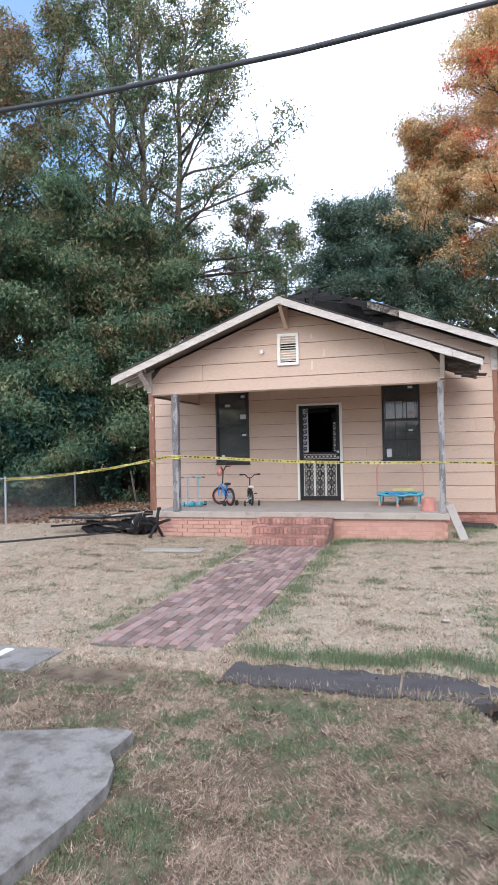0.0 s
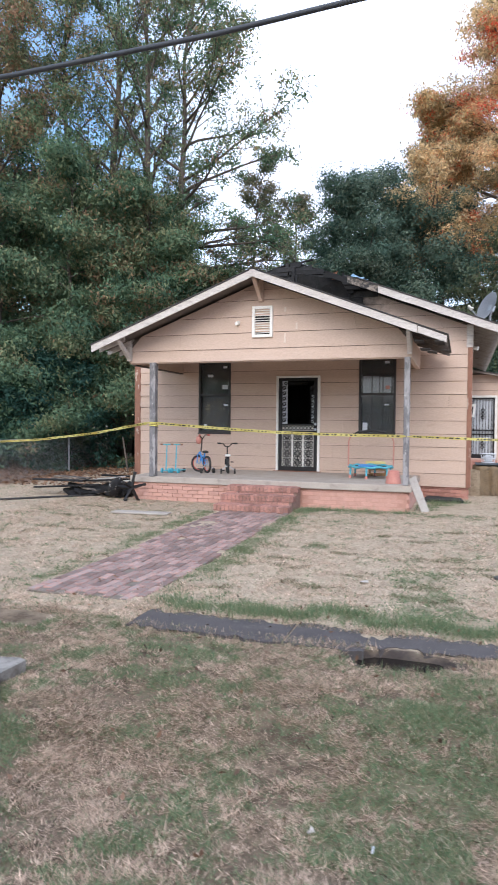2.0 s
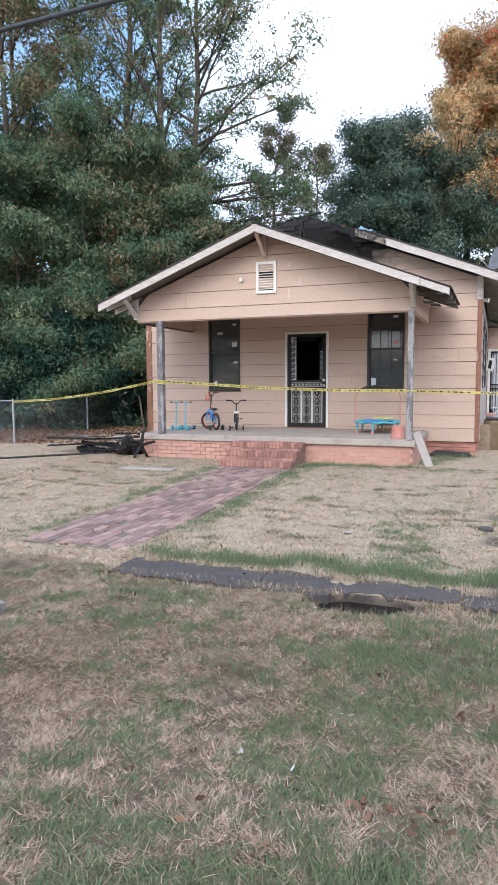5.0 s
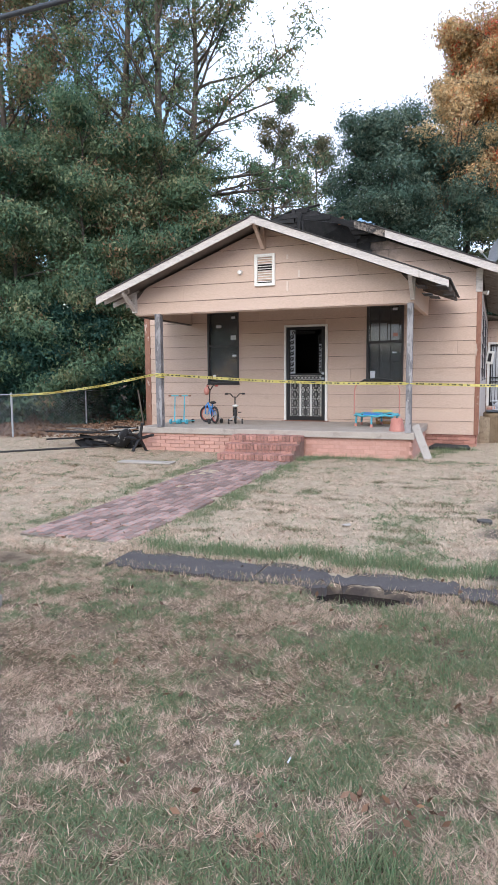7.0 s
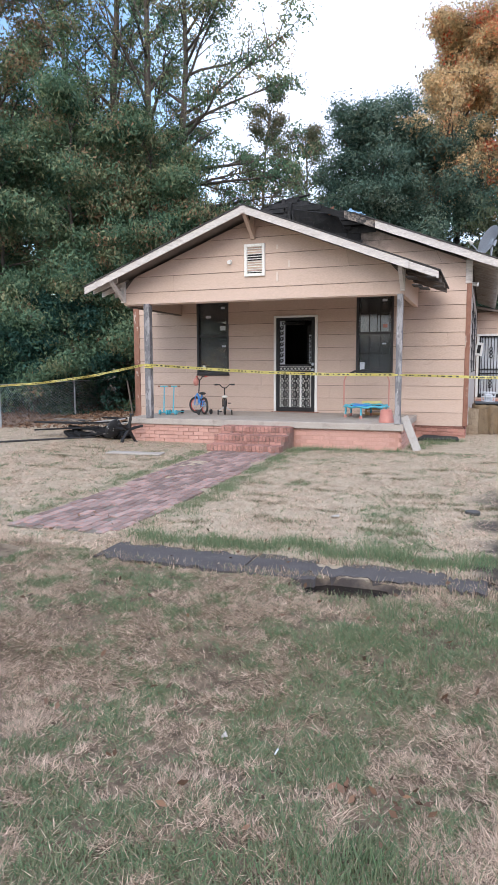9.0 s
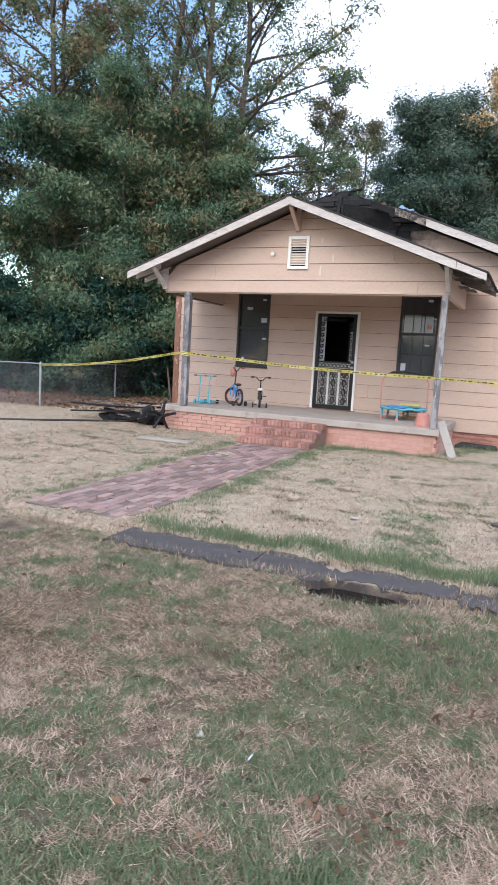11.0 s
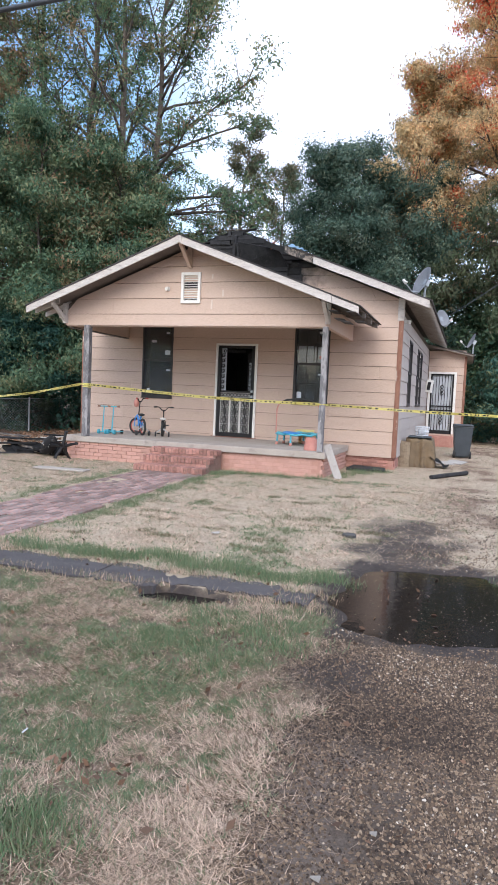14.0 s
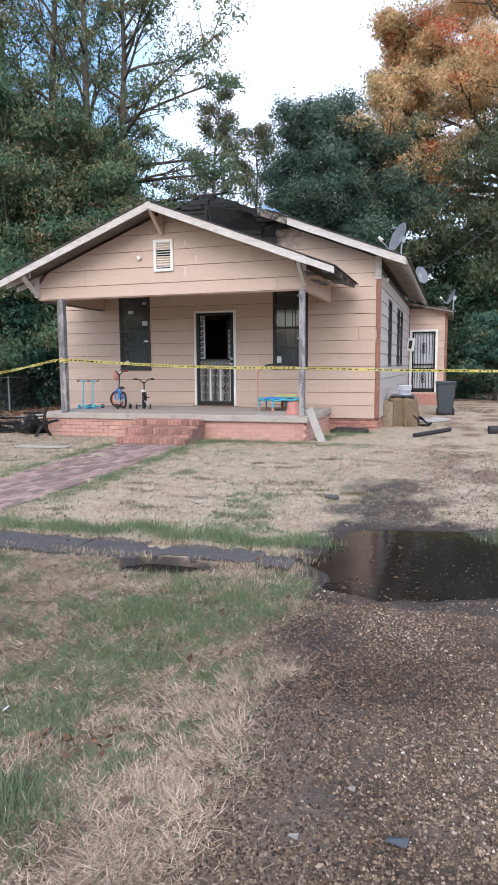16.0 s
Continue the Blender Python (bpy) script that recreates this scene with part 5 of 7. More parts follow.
def ragged(x0, x1, y0, y1, z, thick, mat, name, label, jag=0.03, n=18, category="pavement"):
    """A worn flat slab with uneven edges."""
    bm = bmesh.new()
    rim = []
    for k in range(n + 1):
        rim.append((x0 + (x1 - x0) * k / n, y0 + r.uniform(-jag, jag)))
    for k in range(n + 1):
        rim.append((x1 - (x1 - x0) * k / n, y1 + r.uniform(-jag, jag)))
    top = [bm.verts.new((x, y, z + r.uniform(-0.004, 0.004))) for x, y in rim]
    bot = [bm.verts.new((x, y, z - thick)) for x, y in rim]
    bm.faces.new(top)
    bm.faces.new(bot[::-1])
    for k in range(len(rim)):
        j = (k + 1) % len(rim)
        bm.faces.new((top[k], bot[k], bot[j], top[j]))
    bmesh.ops.triangulate(bm, faces=[f for f in bm.faces if len(f.verts) > 4])
    return tagged(part(name, bm, mat), label, category, kind="structure")


WZ = -0.044
for x0, x1, a, b in ((1.42, 2.70, -9.46, -9.04), (2.72, 3.30, -9.46, -9.00), (3.31, 4.22, -9.33, -9.02), (4.23, 4.50, -9.38, -9.10)):
    ragged(x0, x1, a, b, WZ, 0.08, WETCONC, "pavement_slab", "damp dark slab of the narrow overgrown walk", 0.045)
ragged(0.02, 0.82, -9.84, -9.40, WZ - 0.012, 0.07, WETCONC, "pavement_slab", "damp dark slab of the narrow overgrown walk", 0.05)
ragged(-2.6, -0.14, -9.60, -9.04, WZ - 0.01, 0.07, PALECONC, "pavement_slab", "pale concrete slab beside the brick path", 0.03)
ragged(-0.66, -0.58, -9.52, -9.12, WZ - 0.004, 0.02, WHITE, "pavement_mark", "white painted line on the concrete", 0.01, 4)

# raised concrete slab by the street
bm = bmesh.new()
rim = [(-4.0, -11.6), (-1.2, -11.0), (0.5, -10.70), (1.0, -10.54), (1.20, -10.50), (1.27, -10.52), (1.27, -10.64), (1.26, -10.78), (1.36, -10.92), (1.42, -11.10), (1.41, -11.4), (1.36, -11.8), (1.28, -12.4), (1.2, -13.2), (-4.0, -13.2)]
top = [bm.verts.new((x, y, 0.012)) for x, y in rim]
bot = [bm.verts.new((x - 0.02, y, -0.28)) for x, y in rim]
bm.faces.new(top)
for k in range(len(rim)):
    j = (k + 1) % len(rim)
    bm.faces.new((top[k], bot[k], bot[j], top[j]))
bmesh.ops.triangulate(bm, faces=[f for f in bm.faces if len(f.verts) > 4])
tagged(part("pavement_apron", bm, PALECONC), "raised grey concrete slab with a broken corner", "pavement", kind="structure")

# ---- brick path ----
path = tagged(part("pavement_path", boxed(-0.02, 1.16, -8.82, -3.50, -0.14, -0.055, 0), SOILJOINT), "worn red brick path to the porch steps", "path", kind="structure")

# ---- fence ----
fence = thing("chain_link_fence", "galvanised chain-link fence along the yard edge", "fence")
FP = [(-11.5, -1.25), (-9.2, -1.1), (-6.85, -0.95), (-7.55, 3.2), (-8.1, 6.0), (-8.6, 8.6)]
for x, y in FP:
    z = float(height(x, y))
    part("post", tubed([(x, y, z - 0.1), (x, y, z + 1.08), (x, y, z + 1.11)], [0.026, 0.026, 0.012], 8), GALV, fence)
for (xa, ya), (xb, yb) in zip(FP, FP[1:]):
    za, zb = float(height(xa, ya)), float(height(xb, yb))
    part("top_rail", tubed([(xa, ya, za + 1.06), ((xa + xb) / 2, (ya + yb) / 2, (za + zb) / 2 + 1.045), (xb, yb, zb + 1.06)], 0.014, 6), GALV, fence)
    L = math.hypot(xb - xa, yb - ya)
    bm = bmesh.new()
    n = int(L / 0.085)
    for k in range(-12, n + 1):
        for s in (0, 1):
            u0, u1 = k * 0.085, (k + 12) * 0.085
            p0, p1 = max(u0, 0), min(u1, L)
            if p1 <= p0:
                continue
            h0, h1 = (p0 - u0) / (u1 - u0), (p1 - u0) / (u1 - u0)
            if s:
                h0, h1 = 1 - h0, 1 - h1
            a = Vector((xa + (xb - xa) * p0 / L, ya + (yb - ya) * p0 / L, za + 0.03 + h0))
            b = Vector((xa + (xb - xa) * p1 / L, ya + (yb - ya) * p1 / L, za + 0.03 + h1))
            tube(bm, [a, b], 0.0022, 3, caps=False)
    part("wire_mesh", bm, GALV, fence)
tagged(part("leaning_stake", tubed([(-5.6, 3.4, -0.05), (-5.85, 3.5, 1.1)], 0.026, 6), BARK), "leaning dark wooden stake beside the fence", "stake")

# leaf litter under the trees beyond the fence
n = 9000
lx, ly = rng.uniform(-14, -3.7, n), rng.uniform(-1.0, 9, n)
v, f, tn = leaves_at(np.stack([lx, ly, height(lx, ly) + 0.02], -1), np.full(n, 0.02), np.full(n, 1), rng.uniform(0, 1, n), 0.10, 0.3)
LITTER = leafy("leaf_litter", [(0.0, (0.09, 0.055, 0.038)), (0.5, (0.20, 0.115, 0.075)), (1.0, (0.31, 0.18, 0.11))], 0.1)
tagged(sheet("leaf_litter", v, f, LITTER, {"tone": tn}), "red-brown leaf litter under the trees", "leaf litter", kind="stuff")


# ---- barrier tape ----
def ribbon(pts, width, name, label, twist=0.25):
    t = thing(name, label, "barrier tape", group="barrier tape")
    n = 60
    P = []
    for k in range(n + 1):
        q = k / n * (len(pts) - 1)
        i = min(int(q), len(pts) - 2)
        P.append(Vector(pts[i]).lerp(Vector(pts[i + 1]), q - i))
    P = [sum((P[min(max(k + j, 0), n)] for j in (-2, -1, 0, 1, 2)), Vector()) / 5 if 2 < k < n - 2 else P[k] for k in range(n + 1)]
    bm = bmesh.new()
    rows, ways = [], []
    for k, p in enumerate(P):
        d = (P[min(k + 1, n)] - P[max(k - 1, 0)]).normalized()
        side = d.cross(Vector((0, 0, 1))).normalized()
        a = twist * math.sin(k * 0.37) + 0.15 * math.sin(k * 1.3)
        up = (Vector((0, 0, 1)) * math.cos(a) + side * math.sin(a)).normalized()
        w = width * (0.30 if k in (0, n) else 1.0)
        rows.append([bm.verts.new(p + up * w / 2), bm.verts.new(p - up * w / 2)])
        ways.append((p, up, d, side))
    for a, b in zip(rows, rows[1:]):
        bm.faces.new((a[0], a[1], b[1], b[0]))
    bmesh.ops.solidify(bm, geom=list(bm.faces), thickness=0.002)
    part("tape_strip", bm, YELLOW, t)
    bm = bmesh.new()
    rr = random.Random(int(width * 1000) + len(pts))
    for k in range(1, n - 1):
        if k % 5 == 0:
            continue
        p, up, d, side = ways[k]
        L = (P[k + 1] - P[k]).length
        u = 0.0
        while u < L - 0.03:
            w = rr.uniform(0.015, 0.05)
            for s in (1, -1):
                o = side * 0.003 * s
                c = [p + d * (u + e) + up * g + o for e, g in ((0, -0.011), (w, -0.011), (w, 0.011), (0, 0.011))]
                bm.faces.new([bm.verts.new(q) for q in c])
            u += w + rr.uniform(0.015, 0.05)
    tagged(part("tape_print", bm, TAPEINK, t, "unreadable black lettering as bars"), kind="stuff")
    return t


ribbon([(-6.85, -0.99, 1.06), (-5.2, -1.48, 1.15), (-3.5, -2.0, 1.32), (-1.93, -2.50, 1.555)], 0.052, "barrier_tape", "yellow barrier tape tied from fence to porch post", 0.6)
ribbon([(-1.86, -2.505, 1.555), (-0.4, -2.51, 1.46), (0.6, -2.515, 1.405), (1.8, -2.51, 1.37), (3.02, -2.495, 1.36)], 0.052, "barrier_tape", "yellow barrier tape strung across the porch", 0.2)
ribbon([(3.04, -2.495, 1.36), (4.6, -2.49, 1.315), (6.5, -2.48, 1.29), (9.0, -2.45, 1.30), (13.0, -2.4, 1.40)], 0.045, "barrier_tape", "yellow barrier tape running on from the porch post", 0.35)
bm = bmesh.new()
for z in (1.50, 1.53, 1.56):
    ring(bm, (-1.86, GY_, z), (0.08, 0.05, 1), 0.088, 0.010, 12, 4)
tagged(part("tape_knot", bm, YELLOW), "yellow tape wound round the porch post", "barrier tape", group="barrier tape")

# ---- overhead cable ----
bm = tubed([(x, -9.0, 4.723 - 0.0084 * x + 0.0097 * x * x) for x in (-22, -18, -14, -11, -8, -6, -4, -2, 0, 2, 4, 6, 8, 11, 14, 18, 22)], 0.022, 8)
tagged(part("overhead_cable", bm, CABLE, smooth=True), "thick black overhead utility cable", "cable")


# ---- satellite dishes ----
def dish(x, y, z, aim, size, mast, label):
    t = thing("satellite_dish", label, "satellite dish", at=Matrix.Translation((x, y, z)), group="satellite dishes")
    part("foot_plate", boxed(-0.09, 0.09, -0.07, 0.07, -0.02, 0.01, 0.003), GALV, t)
    part("mast", tubed([(0, 0, 0), (0, 0, mast * 0.5), (0.02, 0, mast)], 0.022, 8), GALV, t)
    m = Matrix.Translation((0.02, 0, mast)) @ Vector(aim).to_track_quat("Z", "Y").to_matrix().to_4x4()
    bm = bmesh.new()
    rings = []
    for k in range(6):
        q = k / 5
        rings.append([bm.verts.new((size * 0.46 * q * math.cos(a), size * 0.52 * q * math.sin(a), 0.13 * size * q * q + 0.04)) for a in (2 * math.pi * i / 24 for i in range(24))] if k else [bm.verts.new((0, 0, 0.04))])
    for i in range(24):
        bm.faces.new((rings[0][0], rings[1][i], rings[1][(i + 1) % 24]))
    for a, b in zip(rings[1:], rings[2:]):
        for i in range(24):
            bm.faces.new((a[i], b[i], b[(i + 1) % 24], a[(i + 1) % 24]))
    bmesh.ops.solidify(bm, geom=list(bm.faces), thickness=0.006)
    part("reflector", bm, DISHGREY, t, at=m, smooth=True)
    part("bracket", boxed(-0.05, 0.05, -0.07, 0.07, -0.06, 0.05, 0.006), GALV, t, at=m)
    part("feed_arm", tubed([(0, -size * 0.40, 0.06), (0, -size * 0.50, size * 0.35), (0, -size * 0.36, size * 0.72)], 0.013, 6), GALV, t, at=m)
    bm = tubed([(0, -size * 0.36, size * 0.68), (0, -size * 0.30, size * 0.84)], [0.035, 0.028], 8)
    ring(bm, (0.045, -size * 0.34, size * 0.72), (0, 1, 0), 0.02, 0.014, 8, 5)
    part("feed_head", bm, WHITE, t, at=m)
    return t


dish(4.46, 0.60, main_roof(4.46) + 0.03, (-0.72, -0.50, 0.36), 0.62, 0.42, "large grey satellite dish on the roof edge")
dish(4.52, 6.6, main_roof(4.52) + 0.03, (0.75, -0.70, 0.35), 0.52, 0.42, "grey satellite dish at the roof eave")
dish(5.52, 9.25, 3.16, (-0.85, -0.25, 0.42), 0.52, 0.42, "dark grey satellite dish on the shed roof")
tagged(part("service_wire", tubed([(4.62, 6.9, 4.05), (5.6, 7.3, 4.78), (7.0, 7.8, 5.85), (10, 9, 8.3)], 0.009, 6), CABLE), "service wire rising from the roof to the trees", "cable")


# ---- things on the porch ----
def kick_scooter(x, y, turn):
    t = thing("kick_scooter", "small turquoise three-wheeled kick scooter", "scooter", at=pose(x, y, FLOOR, 0, 0, turn), group="kick scooters")
    part("deck", boxed(-0.055, 0.055, -0.22, 0.20, 0.035, 0.055, 0.01), CYAN, t)
    part("stem", tubed([(0, -0.19, 0.05), (0, -0.16, 0.32), (0, -0.135, 0.60)], [0.017, 0.013, 0.012], 8), CYAN, t)
    part("handlebar", tubed([(-0.135, -0.135, 0.60), (0.135, -0.135, 0.60)], 0.012, 8), CYAN, t)
    for s in (-1, 1):
        part("grip", tubed([(s * 0.085, -0.135, 0.60), (s * 0.145, -0.135, 0.60)], 0.017, 8), BAREWOOD, t)
        part("wheel", tubed([(s * 0.062, -0.21, 0.05), (s * 0.095, -0.21, 0.05)], 0.05, 14), CYAN, t)
    part("wheel", tubed([(-0.02, 0.20, 0.04), (0.02, 0.20, 0.04)], 0.04, 14), RUBBER, t)
    return t


kick_scooter(-2.03, -1.35, 6)
kick_scooter(-1.80, -1.30, -4)


def kids_bike(x, y, turn, wheel_r, frame_mat, rim_mat, label, bar_h, lean=0.0, steer=0.0):
    """A child's bicycle with stabilisers; it points along -y before the turn."""
    t = thing("kids_bicycle", label, "bicycle", at=pose(x, y, FLOOR, 0, lean, turn), group="kids bicycles")
    base = wheel_r * 2.35
    turn_front = Matrix.Translation((0, -base / 2, 0)) @ Matrix.Rotation(radians(steer), 4, "Z") @ Matrix.Translation((0, base / 2, 0))
    for y0 in (-base / 2, base / 2):
        w = part("wheel", ring(bmesh.new(), (0, y0, wheel_r), (1, 0, 0), wheel_r - 0.022, 0.024, 24, 8), RUBBER, t, "black tyre", at=turn_front if y0 < 0 else None)
        part("rim", ring(bmesh.new(), (0, y0, wheel_r), (1, 0, 0), wheel_r - 0.052, 0.010, 24, 6), rim_mat, w)
        bm = bmesh.new()
        for k in range(10):
            a = math.pi * 2 * k / 10
            tube(bm, [(0, y0, wheel_r), (0, y0 + math.cos(a) * (wheel_r - 0.05), wheel_r + math.sin(a) * (wheel_r - 0.05))], 0.003, 3, caps=False)
        tube(bm, [(-0.03, y0, wheel_r), (0.03, y0, wheel_r)], 0.02, 8)
        part("spokes", bm, GALV, w)
    seat, head, crank = (0, base * 0.22, wheel_r * 2.25), (0, -base * 0.36, wheel_r * 2.35), (0, base * 0.08, wheel_r * 0.95)
    bm = tube(bmesh.new(), [head, (0, -base * 0.1, wheel_r * 1.5), crank], 0.020, 8)
    tube(bm, [crank, seat], 0.017, 8)
    tube(bm, [(0, -base * 0.34, wheel_r * 2.1), (0, 0, wheel_r * 1.85), (0, base * 0.18, wheel_r * 1.9)], 0.015, 8)
    for s in (-1, 1):
        tube(bm, [crank, (s * 0.035, base / 2, wheel_r)], 0.010, 6)
        tube(bm, [(0, base * 0.18, wheel_r * 1.9), (s * 0.035, base / 2, wheel_r)], 0.010, 6)
        tube(bm, [head, (s * 0.04, -base * 0.42, wheel_r * 2.0), (s * 0.04, -base / 2, wheel_r)], 0.012, 6)
    part("bike_frame", bm, frame_mat, t)
    bm = tube(bmesh.new(), [head, (0, -base * 0.30, bar_h - 0.06)], 0.013, 8)
    tube(bm, [(-0.20, -base * 0.18, bar_h), (-0.10, -base * 0.28, bar_h), (-0.04, -base * 0.30, bar_h - 0.07), (0.04, -base * 0.30, bar_h - 0.07), (0.10, -base * 0.28, bar_h), (0.20, -base * 0.18, bar_h)], 0.011, 8)
    part("handlebar", bm, BLACKIRON, t, at=turn_front)
    for s in (-1, 1):
        part("grip", tubed([(s * 0.15, -base * 0.215, bar_h), (s * 0.215, -base * 0.165, bar_h)], 0.018, 8), RUBBER if rim_mat is GALV else RED, t, at=turn_front)
        bm = tube(bmesh.new(), [(s * 0.03, base / 2, wheel_r), (s * 0.13, base / 2 + 0.02, wheel_r * 0.55), (s * 0.14, base / 2 + 0.02, 0.055)], 0.009, 6)
        part("stabiliser_arm", bm, GALV, t)
        part("stabiliser_wheel", tubed([(s * 0.128, base / 2 + 0.02, 0.055), (s * 0.158, base / 2 + 0.02, 0.055)], 0.055, 14), RUBBER, t)
        part("pedal", boxed(s * 0.06, s * 0.13, crank[1] - 0.03, crank[1] + 0.03, crank[2] - s * 0.09 - 0.01, crank[2] - s * 0.09 + 0.01, 0.003), RUBBER, t)
    bm = bmesh.new()
    bmesh.ops.create_uvsphere(bm, u_segments=12, v_segments=8, radius=1, matrix=Matrix.Translation(Vector(seat) + Vector((0, 0.03, 0.03))) @ Matrix.Diagonal((0.065, 0.11, 0.03, 1)))
    part("saddle", bm, WHITE if rim_mat is GALV else RUBBER, t, smooth=True)
    return t


bike = kids_bike(-1.34, -1.12, 227, 0.185, BLUE, RED, "blue child's bicycle with red rims and stabilisers", 0.80, steer=35)
bm = bmesh.new()
bmesh.ops.create_uvsphere(bm, u_segments=14, v_segments=10, radius=1, matrix=Matrix.Translation((0.03, -0.16, 0.63)) @ Matrix.Diagonal((0.06, 0.075, 0.09, 1)))
helmet = part("bicycle_helmet", bm, PINK, smooth=True, at=pose(-1.34, -1.12, FLOOR + 0.06, 0, 0, 227))
tagged(helmet, "salmon child's helmet hanging on the handlebar", "helmet")
kids_bike(-0.80, -1.05, 203, 0.155, BLACKIRON, GALV, "small black child's bicycle with stabilisers", 0.63)

# mini trampoline with a hand rail
tramp = thing("mini_trampoline", "small turquoise trampoline with a salmon hand rail", "trampoline", at=pose(2.22, -0.98, FLOOR, 0, 0, 8))
part("mat", tubed([(0, 0, 0.215), (0, 0, 0.225)], 0.38, 28), BLACKCLOTH, tramp)
bm = ring(bmesh.new(), (0, 0, 0.225), (0, 0, 1), 0.415, 0.045, 36, 8)
for v_ in bm.verts:
    v_.co.z = 0.225 + (v_.co.z - 0.225) * 0.55 + 0.012 * math.sin(9 * math.atan2(v_.co.y, v_.co.x))
part("edge_pad", bm, CYAN, tramp, "crumpled turquoise edge pad", smooth=True)
part("edge_pad", slab_bm([(-0.25, -0.43, 0.262), (0.05, -0.46, 0.268), (0.12, -0.22, 0.262), (-0.20, -0.20, 0.285)], 0.02), BLUE, tramp, "loose fold of the pad")
for k in range(6):
    a = math.pi * 2 * (k + 0.3) / 6
    c, s = 0.41 * math.cos(a), 0.41 * math.sin(a)
    leg = part("leg", tubed([(c, s, 0.22), (c * 1.03, s * 1.03, 0.04)], 0.019, 8), CYAN, tramp)
    part("foot", tubed([(c * 1.03, s * 1.03, 0.06), (c * 1.04, s * 1.04, 0.0)], [0.024, 0.032], 8), PINK, leg)
part("hand_rail", tubed([(-0.44, -0.05, 0.20), (-0.44, -0.05, 0.72), (-0.40, -0.05, 0.83), (-0.25, -0.05, 0.91), (0, -0.05, 0.94), (0.25, -0.05, 0.91), (0.40, -0.05, 0.83), (0.44, -0.05, 0.72), (0.44, -0.05, 0.20)], 0.013, 8), PINK, tramp, "salmon tube rail")
part("rail_grip", tubed([(-0.39, -0.05, 0.835), (-0.25, -0.05, 0.91), (0, -0.05, 0.942), (0.25, -0.05, 0.91), (0.34, -0.05, 0.865)], 0.021, 8), RUBBER, tramp, "black foam grip")
crate = thing("wooden_crate", "small orange-brown wooden crate against the wall", "crate", at=pose(2.28, -0.36, FLOOR, 0, 0, 5))
for x in (-0.17, 0.15):
    part("crate_side", boxed(x, x + 0.02, -0.12, 0.12, 0, 0.24, 0.003), WOODBOX, crate)
for z in (0.0, 0.11, 0.20):
    part("slat", boxed(-0.15, 0.15, -0.125, -0.108, z, z + 0.06, 0.003), WOODBOX, crate)
part("base_board", boxed(-0.15, 0.15, -0.10, 0.12, 0.0, 0.015, 0.002), WOODBOX, crate)
tagged(part("printed_card", boxed(2.05, 2.45, -0.50, -0.47, 0.745, 0.80, 0.004), CREAM), "yellow and cream printed card on the crate", "card")
bm = tube(bmesh.new(), [(0, 0, 0.0), (0, 0, 0.03), (0, 0, 0.22), (0, 0, 0.235)], [0.135, 0.135, 0.10, 0.085], 20)
tagged(part("upturned_pot", bm, PINK, at=pose(2.78, -2.12, FLOOR)), "faded salmon plastic pot standing upside down", "pot")
m = Matrix.Translation((3.36, -2.30, 0.02)) @ Matrix.Rotation(radians(-22), 4, "Y") @ Matrix.Rotation(radians(18), 4, "Z")
tagged(part("leaning_board", boxed(-0.07, 0.07, -0.016, 0.016, 0.0, 0.66, 0.006, m), GREYFOAM), "pale grey board leaning against the porch", "board")
tagged(part("black_sack", slab_bm([(3.22, -0.75, 0.09), (4.0, -0.65, 0.07), (3.95, -0.35, 0.10), (3.3, -0.35, 0.12)], 0.08), BLACKCLOTH), "flat black plastic sack at the foot of the wall", "sack")

# ---- upturned office chair and debris by the porch ----
chair = thing("office_chair", "black office chair lying overturned on the lawn", "office chair", at=pose(-2.44, -2.66, 0.02, 0, 0, -20))
bm = bmesh.new()
bmesh.ops.create_uvsphere(bm, u_segments=16, v_segments=10, radius=1, matrix=Matrix.Translation((-0.18, 0.0, 0.25)) @ Matrix.Rotation(radians(24), 4, "Y") @ Matrix.Diagonal((0.065, 0.19, 0.22, 1)))
part("seat", bm, TORNCLOTH, chair, "torn black seat with white stuffing", smooth=True)
bm = bmesh.new()
bmesh.ops.create_uvsphere(bm, u_segments=14, v_segments=8, radius=1, matrix=Matrix.Translation((-0.33, 0.22, 0.10)) @ Matrix.Diagonal((0.16, 0.05, 0.16, 1)))
part("backrest", bm, TORNCLOTH, chair, smooth=True)
part("gas_stem", tubed([(-0.10, 0, 0.26), (0.14, -0.02, 0.27), (0.32, -0.03, 0.27)], [0.04, 0.028, 0.035], 10), BLACKIRON, chair)
for k in range(5):
    a = math.radians(90 + 72 * k - 8)
    tip = (0.32 + 0.05, -0.03 + 0.29 * math.cos(a), 0.27 + 0.29 * math.sin(a))
    leg = part("star_leg", tubed([(0.33, -0.03, 0.27), tip], [0.036, 0.024], 6), BLACKIRON, chair)
    bm = tubed([(tip[0] - 0.02, tip[1], tip[2]), (tip[0] + 0.035, tip[1], tip[2])], 0.028, 10)
    part("caster", bm, RUBBER, leg)
r = random.Random(21)
for k in range(13):
    x, y = -3.7 + r.uniform(-0.5, 1.0), -1.7 + r.uniform(-0.7, 1.0)
    L, w = r.uniform(0.6, 1.5), r.uniform(0.06, 0.16)
    m = Matrix.Translation((x, y, 0.05 + 0.028 * k)) @ Matrix.Rotation(r.uniform(-0.5, 0.5), 4, "Z") @ Matrix.Rotation(r.uniform(-0.08, 0.08), 4, "Y")
    tagged(part("burnt_board", boxed(-L / 2, L / 2, -w / 2, w / 2, -0.016, 0.016, 0.004, m), CHAR if k % 4 else ASHWOOD), "charred board in the debris pile by the porch", "board", group="debris boards")
